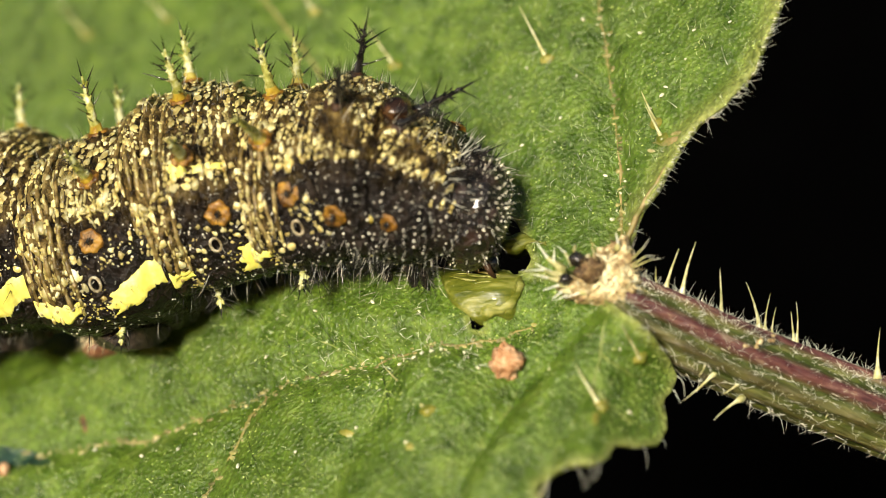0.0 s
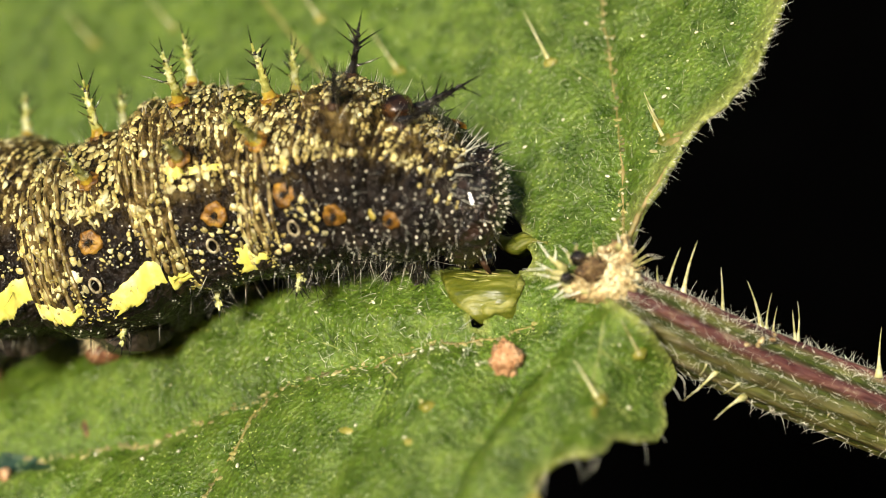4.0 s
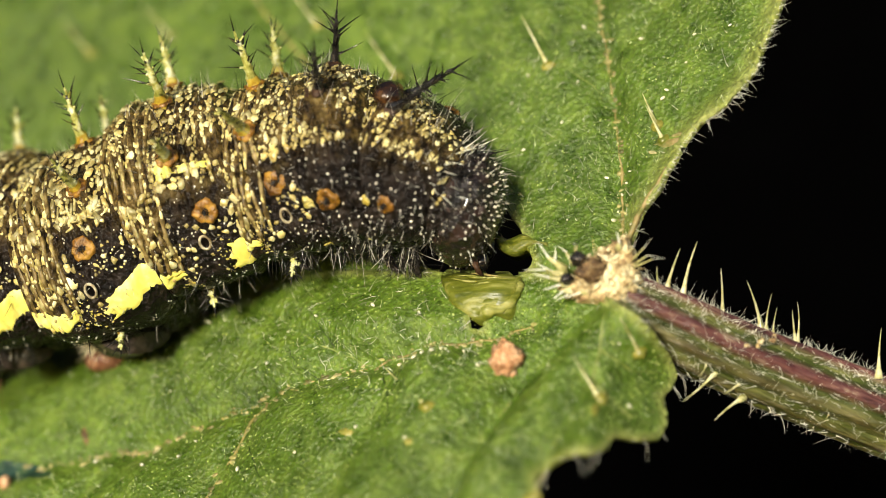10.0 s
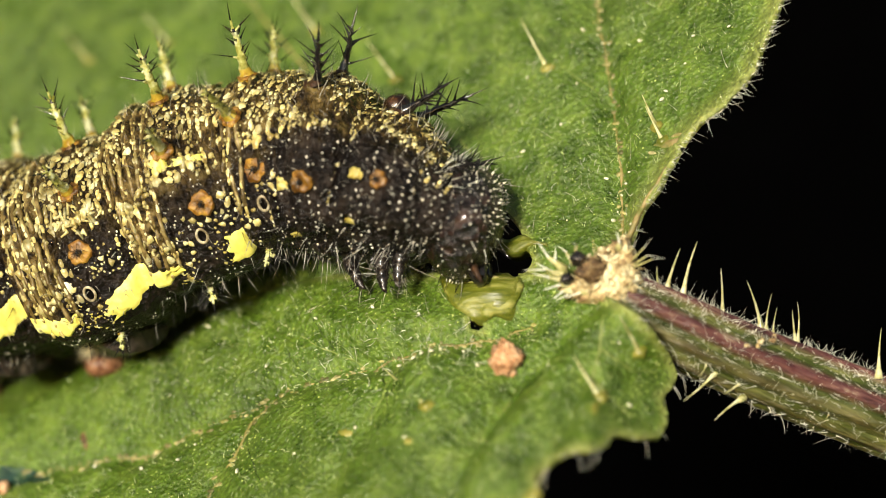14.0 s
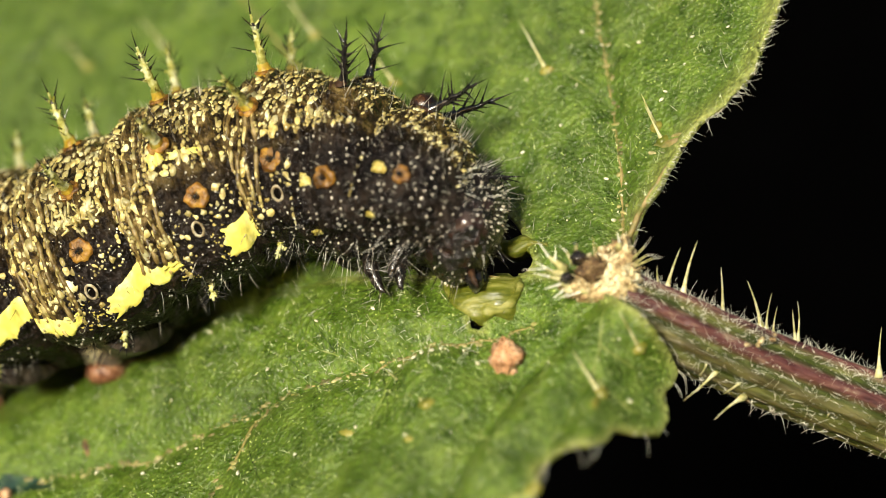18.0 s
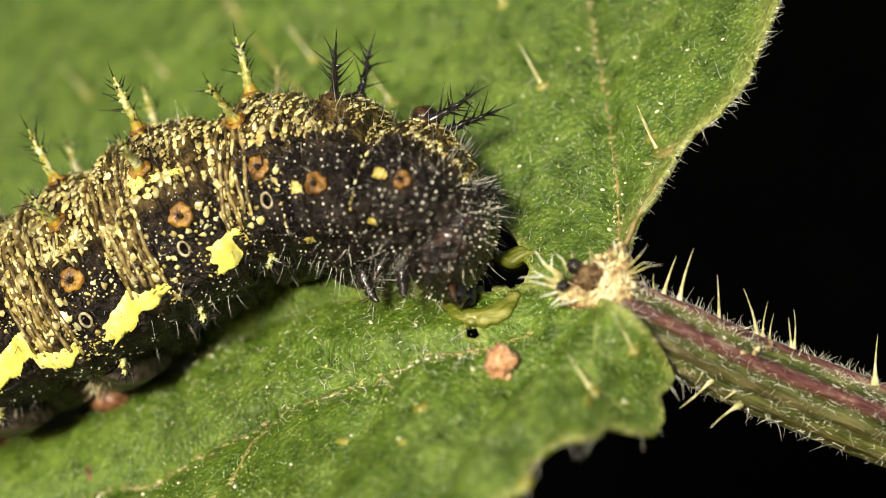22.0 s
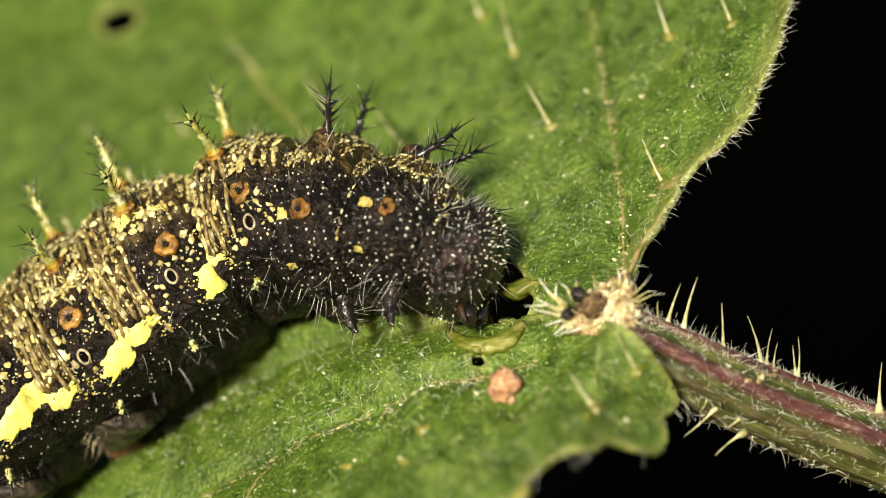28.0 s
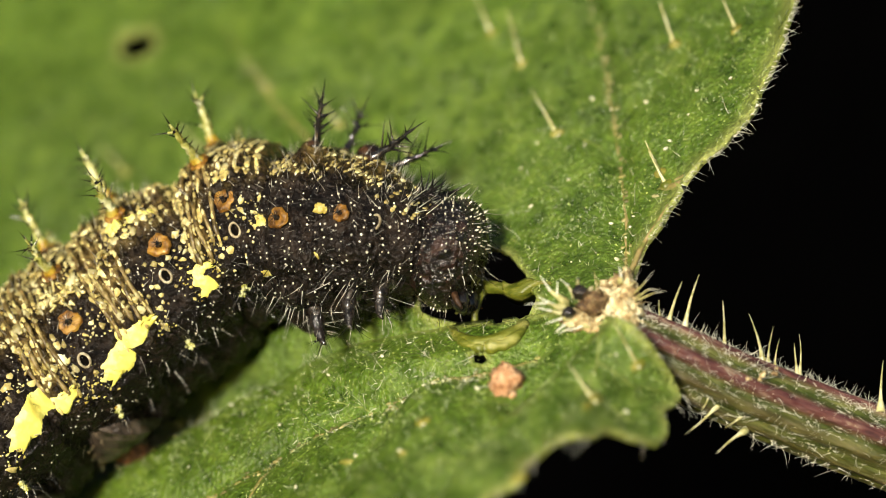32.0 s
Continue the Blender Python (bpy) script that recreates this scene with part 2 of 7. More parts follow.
# ---- mesh building ----
class Geo:
    """Collects vertices, faces and material slots of one mesh, in millimetres."""

    def __init__(self):
        self.v, self.f, self.s, self.a = [], [], [], []

    def add(self, verts, faces, slot=0, values=None):
        o = len(self.v)
        self.v.extend(tuple(q) for q in verts)
        self.f.extend(tuple(i + o for i in f) for f in faces)
        self.s.extend([slot] * len(faces))
        self.a.extend(values if values is not None else [0.0] * len(verts))

    def tube(self, points, radii, n=5, slot=0, cap=True):
        pts = [Vector(q) for q in points]
        verts, faces, side = [], [], None
        for i, q in enumerate(pts):
            d = (pts[min(i + 1, len(pts) - 1)] - pts[max(i - 1, 0)]).normalized()
            if side is None:
                side = d.orthogonal().normalized()
            side = (side - d * side.dot(d)).normalized()
            w = d.cross(side)
            r = radii[i] if hasattr(radii, "__len__") else radii
            verts += [q + (side * math.cos(2 * math.pi * j / n) + w * math.sin(2 * math.pi * j / n)) * r for j in range(n)]
        for i in range(len(pts) - 1):
            faces += [(i * n + j, i * n + (j + 1) % n, (i + 1) * n + (j + 1) % n, (i + 1) * n + j) for j in range(n)]
        if cap:
            faces += [tuple(range(n - 1, -1, -1)), tuple((len(pts) - 1) * n + j for j in range(n))]
        self.add(verts, faces, slot)

    def dome(self, centre, normal, along, ra, rb, h, n=6, slot=0, ragged=0.0):
        """A low rounded bump: two rings and a top."""
        nrm = Vector(normal).normalized()
        t = (Vector(along) - nrm * nrm.dot(Vector(along))).normalized()
        w = nrm.cross(t)
        c = Vector(centre)
        verts = []
        jag = [1 + rng.uniform(-ragged, ragged) for _ in range(n)]
        for k, z in ((1.0, -0.25), (0.8, 0.6)):
            verts += [c + t * (math.cos(2 * math.pi * j / n) * ra * k * jag[j]) + w * (math.sin(2 * math.pi * j / n) * rb * k * jag[j]) + nrm * (h * z) for j in range(n)]
        verts.append(c + nrm * h)
        faces = [(j, (j + 1) % n, n + (j + 1) % n, n + j) for j in range(n)] + [(n + j, n + (j + 1) % n, 2 * n) for j in range(n)]
        self.add(verts, faces, slot)

    def ball(self, centre, rx, ry, rz, rough=0.0, nu=14, nv=9, slot=0, seed=0):
        c = Vector(centre)
        verts, faces = [], []
        for i in range(nv + 1):
            th = math.pi * i / nv
            for j in range(nu):
                ph = 2 * math.pi * j / nu
                d = Vector((math.sin(th) * math.cos(ph), math.sin(th) * math.sin(ph), math.cos(th)))
                k = 1 + rough * noise.noise(d * 2.6 + Vector((seed, 0, 0))) + rough * 0.6 * noise.noise(d * 6 + Vector((0, seed, 0)))
                verts.append(c + Vector((d.x * rx, d.y * ry, d.z * rz)) * k)
        for i in range(nv):
            faces += [(i * nu + j, (i + 1) * nu + j, (i + 1) * nu + (j + 1) % nu, i * nu + (j + 1) % nu) for j in range(nu)]
        self.add(verts, faces, slot)

    def hair(self, base, direction, length, r, curl=0.15, n=3, slot=0, steps=3, root=None):
        first = len(self.v)
        d = Vector(direction).normalized()
        side = Vector((rng.uniform(-1, 1), rng.uniform(-1, 1), rng.uniform(-1, 1)))
        b = Vector(base)
        pts = [b + d * (length * k / steps) + side * (curl * length * (k / steps) ** 2) for k in range(steps + 1)]
        self.tube(pts, [r * (1 - 0.85 * k / steps) for k in range(steps + 1)], n, slot, cap=False)
        if root is not None:
            self.weld(first, n * steps, b)

    def weld(self, first, count, b):
        """Joins the newest faces to the vertex nearest to b."""
        near = min(range(first), key=lambda i: (Vector(self.v[i]) - b).length_squared)
        for k in range(len(self.f) - count, len(self.f)):
            self.f[k] = tuple(near if i == first else i for i in self.f[k])

    def mesh(self, name, mats, smooth=True, attribute=None):
        me = bpy.data.meshes.new(name)
        me.from_pydata([(q[0] * MM, q[1] * MM, q[2] * MM) for q in self.v], [], self.f)
        for m in mats if isinstance(mats, (list, tuple)) else [mats]:
            me.materials.append(m)
        me.polygons.foreach_set("material_index", self.s)
        me.polygons.foreach_set("use_smooth", [smooth] * len(self.f))
        if attribute:
            me.attributes.new(attribute, "FLOAT", "POINT").data.foreach_set("value", self.a)
        me.update()
        return me


def part(name, geo, mats, parent, label="", smooth=True, attribute=None, kind=""):
    ob = new(name, geo.mesh(name, mats, smooth, attribute))
    ob.parent = parent
    return tagged(ob, label, kind=kind)


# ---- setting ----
# unseen ground sheet, deep shade put into its near-black colour
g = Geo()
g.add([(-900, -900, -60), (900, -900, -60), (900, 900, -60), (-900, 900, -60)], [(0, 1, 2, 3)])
tagged(new("ground", g.mesh("ground", M_UNLIT)), "near-black ground sheet, deep shade put into its colour", "ground", kind="structure")
# added sheet: the unlit background is put in as near-black colour
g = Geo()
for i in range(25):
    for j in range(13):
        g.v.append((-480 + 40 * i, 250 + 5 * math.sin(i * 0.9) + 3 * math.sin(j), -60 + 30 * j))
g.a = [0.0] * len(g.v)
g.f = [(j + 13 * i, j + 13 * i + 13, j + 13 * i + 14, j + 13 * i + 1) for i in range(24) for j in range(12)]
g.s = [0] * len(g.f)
tagged(new("backdrop", g.mesh("backdrop", M_UNLIT)), "near-black sheet added far behind the plant, unlit in colour only", "backdrop", kind="structure")

# ---- nettle plant ----
plant = tagged(new("nettle_plant"), "stinging nettle leaf on a hairy purple petiole, partly eaten", "plant")
plant.location = PLANT * MM


def valley(u, v, side):
    """The leaf's smooth surface on the sight line (u, v), relative to the leaf's base."""
    q = SLOPE_UP if side == "upper" else SLOPE_LOW
    a, b = (u - 784) * PX, (441 - v) * PX
    y = (-SLOPE_X * (a - PIVOT.x) + q * (b - PIVOT.z)) / (1 + SLOPE_X * a / DIST - q * b / DIST)
    return Vector((a * (1 + y / DIST), y, b * (1 + y / DIST))) - PIVOT


LEAF_N = {k: Vector((-SLOPE_X, -1, q)).normalized() for k, q in (("upper", SLOPE_UP), ("lower", SLOPE_LOW))}
VEINS = {
    "upper": [((1096, 438), (1091, 350), (1083, 232), (1072, 140), (1060, 58), (1040, -60), (1010, -220)),
              ((1096, 452), (1112, 408), (1136, 364), (1164, 322), (1186, 284)),
              ((900, 330), (830, 260), (745, 150), (670, 40), (600, -90), (520, -260)),
              ((640, 260), (560, 130), (470, 20), (380, -100), (300, -260)),
              ((1076, 170), (1000, 110), (930, 20), (880, -80)), ((1065, 90), (1140, 30), (1200, -60))],
    "lower": [((930, 560), (870, 580), (810, 592), (735, 592), (632, 626), (495, 672), (372, 727), (228, 774), (75, 808), (-200, 885), (-500, 960)),
              ((455, 694), (420, 760), (395, 812), (352, 876), (290, 980), (240, 1080)),
              ((905, 665), (885, 715), (830, 790), (770, 880), (720, 980)),
              ((700, 604), (660, 700), (610, 790), (560, 900)), ((640, 624), (560, 600), (480, 560), (420, 500)),
              ((250, 768), (180, 830), (90, 900), (10, 980)), ((1062, 545), (1040, 620), (1005, 710), (955, 810)), ((1048, 600), (1105, 640), (1178, 652)), ((1030, 650), (1085, 705), (1150, 752))],
}
WORMHOLE = [(161 + 38 * math.cos(k * 0.7), -190 + 29 * math.sin(k * 0.7)) for k in range(9)]
SLIT = [(818, 559), (831, 551), (849, 556), (847, 569), (832, 572), (822, 568)]
HOLE = [(724, 400), (728, 430), (736, 464), (751, 477), (796, 489), (835, 490), (870, 494), (902, 489), (927, 483), (945, 464), (935, 440), (925, 415),
        (917, 398), (902, 378), (886, 350), (845, 333), (800, 322), (750, 345)]
OUTLINE = {
    "upper": [(-950, 600), (700, 600), (735, 528), (1088, 528), (1094, 470), (1100, 440), (1112, 410), (1128, 375), (1150, 350), (1166, 335), (1180, 300), (1200, 268), (1220, 244), (1240, 225),
              (1264, 213), (1290, 196), (1310, 175), (1327, 155), (1345, 135), (1355, 105), (1372, 68), (1382, 40), (1398, 4), (1404, -6), (1396, -22), (1412, -70),
              (1428, -130), (1415, -150), (1425, -230), (1390, -330), (1300, -460), (1100, -600), (700, -700), (100, -700), (-500, -500), (-900, -200), (-1050, 150)],
    "lower": [(-950, 480), (985, 480), (1040, 506), (1076, 524), (1104, 542), (1128, 560), (1158, 592), (1183, 626), (1192, 652), (1184, 678), (1168, 694), (1174, 722), (1176, 742), (1160, 764),
              (1128, 772), (1098, 767), (1080, 772), (1074, 792), (1052, 802), (1020, 800), (992, 806), (968, 816), (950, 832), (944, 850), (952, 872), (940, 896), (908, 902),
              (888, 918), (884, 945), (850, 962), (800, 985), (760, 1030), (660, 1080), (560, 1140), (300, 1250), (-200, 1330), (-600, 1300), (-1000, 1000), (-1080, 700)],
}


def inside(poly, U, V):
    res = np.zeros(U.shape, bool)
    for (x0, y0), (x1, y1) in zip(poly, poly[1:] + poly[:1]):
        if y0 == y1:
            continue
        hit = ((y0 > V) != (y1 > V)) & (U < (x1 - x0) * (V - y0) / (y1 - y0) + x0)
        res ^= hit
    return res


def to_line(line, U, V, closed=False):
    """Distance to a line of points, and the nearest place on it."""
    best, bu, bv = np.full(U.shape, 1e9), U.copy(), V.copy()
    pts = list(line) + ([line[0]] if closed else [])
    for (x0, y0), (x1, y1) in zip(pts, pts[1:]):
        dx, dy = x1 - x0, y1 - y0
        k = np.clip(((U - x0) * dx + (V - y0) * dy) / max(dx * dx + dy * dy, 1e-9), 0, 1)
        qu, qv = x0 + k * dx, y0 + k * dy
        d = np.hypot(U - qu, V - qv)
        m = d < best
        best[m], bu[m], bv[m] = d[m], qu[m], qv[m]
    return best, bu, bv


RIDGE = [(-300, 850), (100, 690), (302, 605), (424, 550), (608, 487), (760, 484)]
FOLD = [(1066, 520), (1040, 560), (985, 620), (925, 680), (885, 735), (820, 830), (760, 960)]


def relief(side, U, V):
    """How far the blade stands out from its smooth surface, in millimetres."""
    h = np.zeros(U.shape)
    for i, line in enumerate(VEINS[side]):
        d, _, _ = to_line(line, U, V)
        main = 1.0 if i == 0 else 0.55
        h -= main * ((0.34 if side == "lower" else 0.22) * np.exp(-((d / 24) ** 2)) + 0.10 * np.exp(-((d / 90) ** 2)))
    for su, sv, amp, k in ((0.013, 0.019, 0.05, 0.3), (0.031, 0.024, 0.03, 1.7), (0.006, 0.008, 0.12, 2.9)):
        h += amp * np.sin(su * U + 1.7 * np.sin(sv * V + k)) * np.sin(sv * V + 1.3 * np.sin(su * U * 1.3 + k))
    if side == "lower":
        h -= 0.07 * np.clip((500 - V) / 22.0, 0, 1) ** 2 * np.clip((800 - U) / 60.0, 0, 1)
    else:
        d, _, _ = to_line([(1100, 440), (1166, 335), (1240, 225), (1345, 135), (1398, 4), (1428, -130)], U, V)
        h += 0.30 * np.exp(-((d / 22) ** 2))
        h -= 0.014 * np.clip(V - 474, 0, None)
    return h


def lobe(U, V):
    """How far the lower half bulges forward, and its folded-over lobe first stands out and then falls back, in millimetres."""
    d, _, _ = to_line(FOLD, U, V)
    side = np.where(U > np.interp(V, [q[1] for q in FOLD], [q[0] for q in FOLD]), 1.0, -1.0)
    step = 0.60 / (1 + np.exp(-np.clip(side * d / 6.0, -30, 30))) - 0.22 * np.exp(-((np.where(side < 0, d, 1e3) / 16) ** 2))
    back = 0.0165 * np.clip(U - 1040, 0, None) * np.clip((V - 545) / 95.0, 0, 1)
    bulge = 1.15 * np.exp(-(((U - 725) / np.where(U > 725, 150.0, 260.0)) ** 2)) * np.clip((V - 470) / 90.0, 0, 1)
    above = np.clip(np.interp(U, [q[0] for q in RIDGE], [q[1] for q in RIDGE]) - V, 0, None)
    bend = 0.036 * (above - 8 * (1 - np.exp(-above / 8))) * np.clip((800 - U) / 40.0, 0, 1)
    return step - back + bulge - bend


EYE = Vector((0, -DIST, 0)) - PIVOT


def leaf_point(side, u, v, h, forward):
    p = valley(u, v, side) + LEAF_N[side] * h
    return p + (EYE - p).normalized() * forward if forward else p


def on_leaf(side, u, v, lift=0.0):
    U, V = np.array([float(u)]), np.array([float(v)])
    return leaf_point(side, u, v, float(relief(side, U, V)[0]) + lift, float(lobe(U, V)[0]) if side == "lower" else 0.0)


def spaced(lo, hi, a, b, fine, coarse):
    out, x = [], lo
    while x < hi:
        out.append(x)
        x += fine if a <= x < b else coarse
    return np.array(out + [hi])


def blade(side):
    us = spaced(-1100, 1440, -40, 1440, 8, 30)
    vs = spaced(-720, 604, -220, 604, 8, 30) if side == "upper" else spaced(476, 1340, 476, 960, 8, 30)
    U, V = np.meshgrid(us, vs, indexing="ij")
    poly = OUTLINE[side]
    ins = inside(poly, U, V) & ~inside(HOLE, U, V) & ~inside(WORMHOLE, U, V) & ~inside(SLIT, U, V)
    near = np.zeros_like(ins)
    for di in (-1, 0, 1):
        for dj in (-1, 0, 1):
            near |= np.roll(np.roll(ins, di, 0), dj, 1)
    edge = near & ~ins
    d1, u1, v1 = to_line(poly, U, V, True)
    d2, u2, v2 = to_line(HOLE, U, V, True)
    d3, u3, v3 = to_line(WORMHOLE, U, V, True)
    u2, v2, d2 = np.where(d3 < d2, u3, u2), np.where(d3 < d2, v3, v2), np.minimum(d2, d3)
    d3, u3, v3 = to_line(SLIT, U, V, True)
    u2, v2, d2 = np.where(d3 < d2, u3, u2), np.where(d3 < d2, v3, v2), np.minimum(d2, d3)
    use2 = d2 < d1
    U2 = np.where(edge, np.where(use2, u2, u1), U)
    V2 = np.where(edge, np.where(use2, v2, v1), V)
    keep = ins | edge
    idx = np.full(U.shape, -1)
    idx[keep] = np.arange(keep.sum())
    H = relief(side, U2, V2)
    FW = lobe(U2, V2) if side == "lower" else np.zeros(U2.shape)
    D1 = np.minimum(d1, d2 * 2.6)
    g = Geo()
    n = LEAF_N[side]
    for u, v, h, dd, fw in zip(U2[keep], V2[keep], H[keep], D1[keep], FW[keep]):
        h += 0.012 * noise.noise(Vector((u * 0.05, v * 0.05, 0.3))) + 0.02 * noise.noise(Vector((u * 0.02, v * 0.02, 5.0)))
        g.v.append(tuple(leaf_point(side, u, v, h, fw)))
        g.a.append(max(0.0, 1 - dd / (44.0 if side == "upper" else 20.0)) * 0.85)
    a, b, c, d = idx[:-1, :-1], idx[1:, :-1], idx[1:, 1:], idx[:-1, 1:]
    ok = (a >= 0) & (b >= 0) & (c >= 0) & (d >= 0)
    core = ins[:-1, :-1] | ins[1:, :-1] | ins[1:, 1:] | ins[:-1, 1:]
    ok &= core
    g.f = [tuple(int(i) for i in f) for f in zip(a[ok], d[ok], c[ok], b[ok])]
    g.s = [0] * len(g.f)
    ob = part("leaf_blade", g, [M_LEAF], plant, "green hairy half of a nettle leaf blade, eaten near the midrib", attribute="dry")
    so = ob.modifiers.new("thickness", "SOLIDIFY")
    so.thickness, so.offset = 0.16 * MM, -1
    ob.location = (PIVOT - PLANT) * MM
    return ob


blade_upper = blade("upper")
blade_lower = blade("lower")
BLADES = {"upper": blade_upper, "lower": blade_lower}

for side in ("upper", "lower"):
    for i, line in enumerate(VEINS[side]):
        g = Geo()
        pts = []
        for (x0, y0), (x1, y1) in zip(line, line[1:]):
            n = max(2, int(math.hypot(x1 - x0, y1 - y0) / 14))
            pts += [(x0 + (x1 - x0) * k / n + rng.uniform(-2, 2), y0 + (y1 - y0) * k / n + rng.uniform(-2, 2)) for k in range(n)]
        w = 0.11 if (side, i) == ("upper", 1) else 0.048 if (side, i) == ("upper", 0) else 0.036 if i == 0 else 0.045 if (side == "lower" and i > 5) else 0.055 if (side, i) in (("upper", 3), ("lower", 1)) else 0.026
        g.tube([on_leaf(side, u, v, -0.015 + 0.03 * noise.noise(Vector((u * 0.05, v * 0.05, 2)))) for u, v in pts], [w * (1 - 0.6 * k / len(pts)) * rng.uniform(0.7, 1.2) for k in range(len(pts))], 6)
        if (side, i) in (("lower", 0), ("upper", 0), ("lower", 1)):
            crust = Geo()
            for u, v in pts:
                for _ in range(2 if u > -60 else 0):
                    size = rng.uniform(0.02, 0.07)
                    crust.dome(on_leaf(side, u + rng.gauss(0, 5), v + rng.gauss(0, 3.5), 0.01), LEAF_N[side], (1, 0, rng.uniform(-.6, .2)), size * rng.uniform(1, 2.2), size, size * 0.5, 7, 0, 0.35)
            part("vein_crust", crust, M_CRUST, BLADES[side], "pale broken crust along a vein", kind="stuff")
        part("vein", g, M_VEIN if (side, i) in (("upper", 0), ("upper", 1), ("upper", 3), ("lower", 0), ("lower", 1)) else M_VEINLET, BLADES[side])


def stinging_hair(side, u, v, tu, tv, out=0.5):
    """A glassy hair on a swollen base; (tu, tv) is where its tip lies in the plan."""
    g = Geo()
    b = on_leaf(side, u, v, -0.03)
    t = valley(tu, tv, side) + LEAF_N[side] * out
    pts = [b + (t - b) * k for k in (0, 0.1, 0.2, 0.35, 0.6, 0.85, 1.0)]
    g.tube(pts, [0.060, 0.062, 0.044, 0.032, 0.023, 0.014, 0.005], 7)
    part("stinging_hair", g, M_THORN, BLADES[side])
    g = Geo()
    g.dome(b, LEAF_N[side], (1, 0, 0.2), 0.20, 0.16, 0.12, 10, 0, 0.2)
    part("wart", g, M_WART, BLADES[side], "olive wart at the foot of a hair")


for row in ((968, 112, 936, 42), (895, -52, 884, -143), (1301, -64, 1284, -120), (837, -125, 820, -190), (1158, 215, 1150, 183), (1168, 240, 1156, 205), 
            (700, 130, 660, 70), (560, 40, 520, -20), (420, -60, 380, -120), (1180, -60, 1170, -120), (300, 60, 270, 20), (160, 90, 130, 50)):
    stinging_hair("upper", *row)
for row in ((750, 716, 694, 668), (1048, 690, 1028, 652), (940, 880, 985, 845), (1125, 615, 1108, 580)):
    stinging_hair("lower", *row)

for side, count in (("upper", 1700), ("lower", 1700)):
    g = Geo()
    k = 0
    poly = OUTLINE[side]
    while k < count:
        u, v = rng.uniform(-60, 1400), (rng.uniform(-140, 470) if side == "upper" else rng.uniform(485, 930))
        if not inside(poly, np.array([u]), np.array([v]))[0] or inside(HOLE, np.array([u]), np.array([v]))[0]:
            continue
        k += 1
        b = on_leaf(side, u, v, -0.01)
        d = LEAF_N[side] * rng.uniform(0.1, 0.5) + Vector((rng.gauss(-0.15, 0.3), rng.uniform(-0.4, 0.2), rng.uniform(0.4, 1.1) if side == "upper" else rng.uniform(-0.7, 1)))
        g.hair(b, d, rng.uniform(0.05, 0.19), rng.uniform(0.007, 0.013), 0.6, 3, steps=4)
    white = Geo()
    for _ in range(110 if side == "upper" else 420):
        u, v = (rng.gauss(960, 130), rng.gauss(300, 130)) if side == "upper" else (rng.uniform(60, 860), rng.gauss(575, 62))
        if not inside(poly, np.array([u]), np.array([v]))[0] or inside(HOLE, np.array([u]), np.array([v]))[0] or (side == "lower" and v < 490):
            continue
        d = LEAF_N[side] * rng.uniform(0.1, 0.6) + Vector((rng.uniform(-1, 0.8), 0, rng.uniform(-0.7, 1)))
        white.hair(on_leaf(side, u, v, 0.0), d, rng.uniform(0.10, 0.30), rng.uniform(0.006, 0.011), 1.1, 3, steps=6)
    part("white_hair", white, M_HAIR, BLADES[side], "curled white hairs lying on the leaf", kind="stuff")
    part("fine_hair", g, M_LEAFHAIR, BLADES[side], "short pale hairs all over the leaf", kind="stuff")
    # small skin bumps; the leaf's glitter is put into their pale colour
    dots = Geo()
    for _ in range(6500):
        u, v = rng.uniform(-20, 1390), (rng.uniform(-60, 470) if side == "upper" else rng.uniform(500, 900))
        if noise.noise(Vector((u * 0.012, v * 0.012, 4.0))) < rng.uniform(-0.5, 0.3):
            continue
        if not inside(poly, np.array([u]), np.array([v]))[0] or inside(HOLE, np.array([u]), np.array([v]))[0]:
            continue
        size = rng.choice((0.010, 0.013, 0.016, 0.022))
        dots.dome(on_leaf(side, u, v, 0.004), LEAF_N[side], (1, 0, 0.3), size * rng.uniform(1, 1.6), size, size * 0.9, 5)
    part("papilla", dots, M_GLINT, BLADES[side], "tiny bumps of the leaf skin, glints put into their pale colour", kind="stuff")
    edge = Geo()
    line = poly[6:29] if side == "upper" else poly[4:34]
    for (x0, y0), (x1, y1) in zip(line, line[1:]):
        for _ in range(int(math.hypot(x1 - x0, y1 - y0) / (3.5 if side == "upper" else 24))):
            f = rng.random()
            u, v = x0 + (x1 - x0) * f, y0 + (y1 - y0) * f
            out = Vector((y1 - y0, 0, x1 - x0)).normalized() * (-1 if side == "upper" else -1)
            d = Vector((abs(out.x) if side == "upper" else out.x * -1, -0.2, out.z * (0.5 if side == "upper" else 1))) + Vector((rng.uniform(-.4, .4), rng.uniform(-.4, .2), rng.uniform(-.2, .7)))
            if side == "lower":
                d = Vector((0.5, -0.3, -0.6)) + Vector((rng.uniform(-.6, .4), rng.uniform(-.4, .3), rng.uniform(-.4, .4)))
            edge.hair(on_leaf(side, u, v, -0.03), d, rng.uniform(0.10, 0.30) * (1 if side == "upper" else 2.0), 0.010 if side == "upper" else 0.013, 0.7, 3, steps=4)
    part("edge_hair", edge, M_HAIR, BLADES[side], "fringe of white hairs along the leaf edge", kind="stuff")

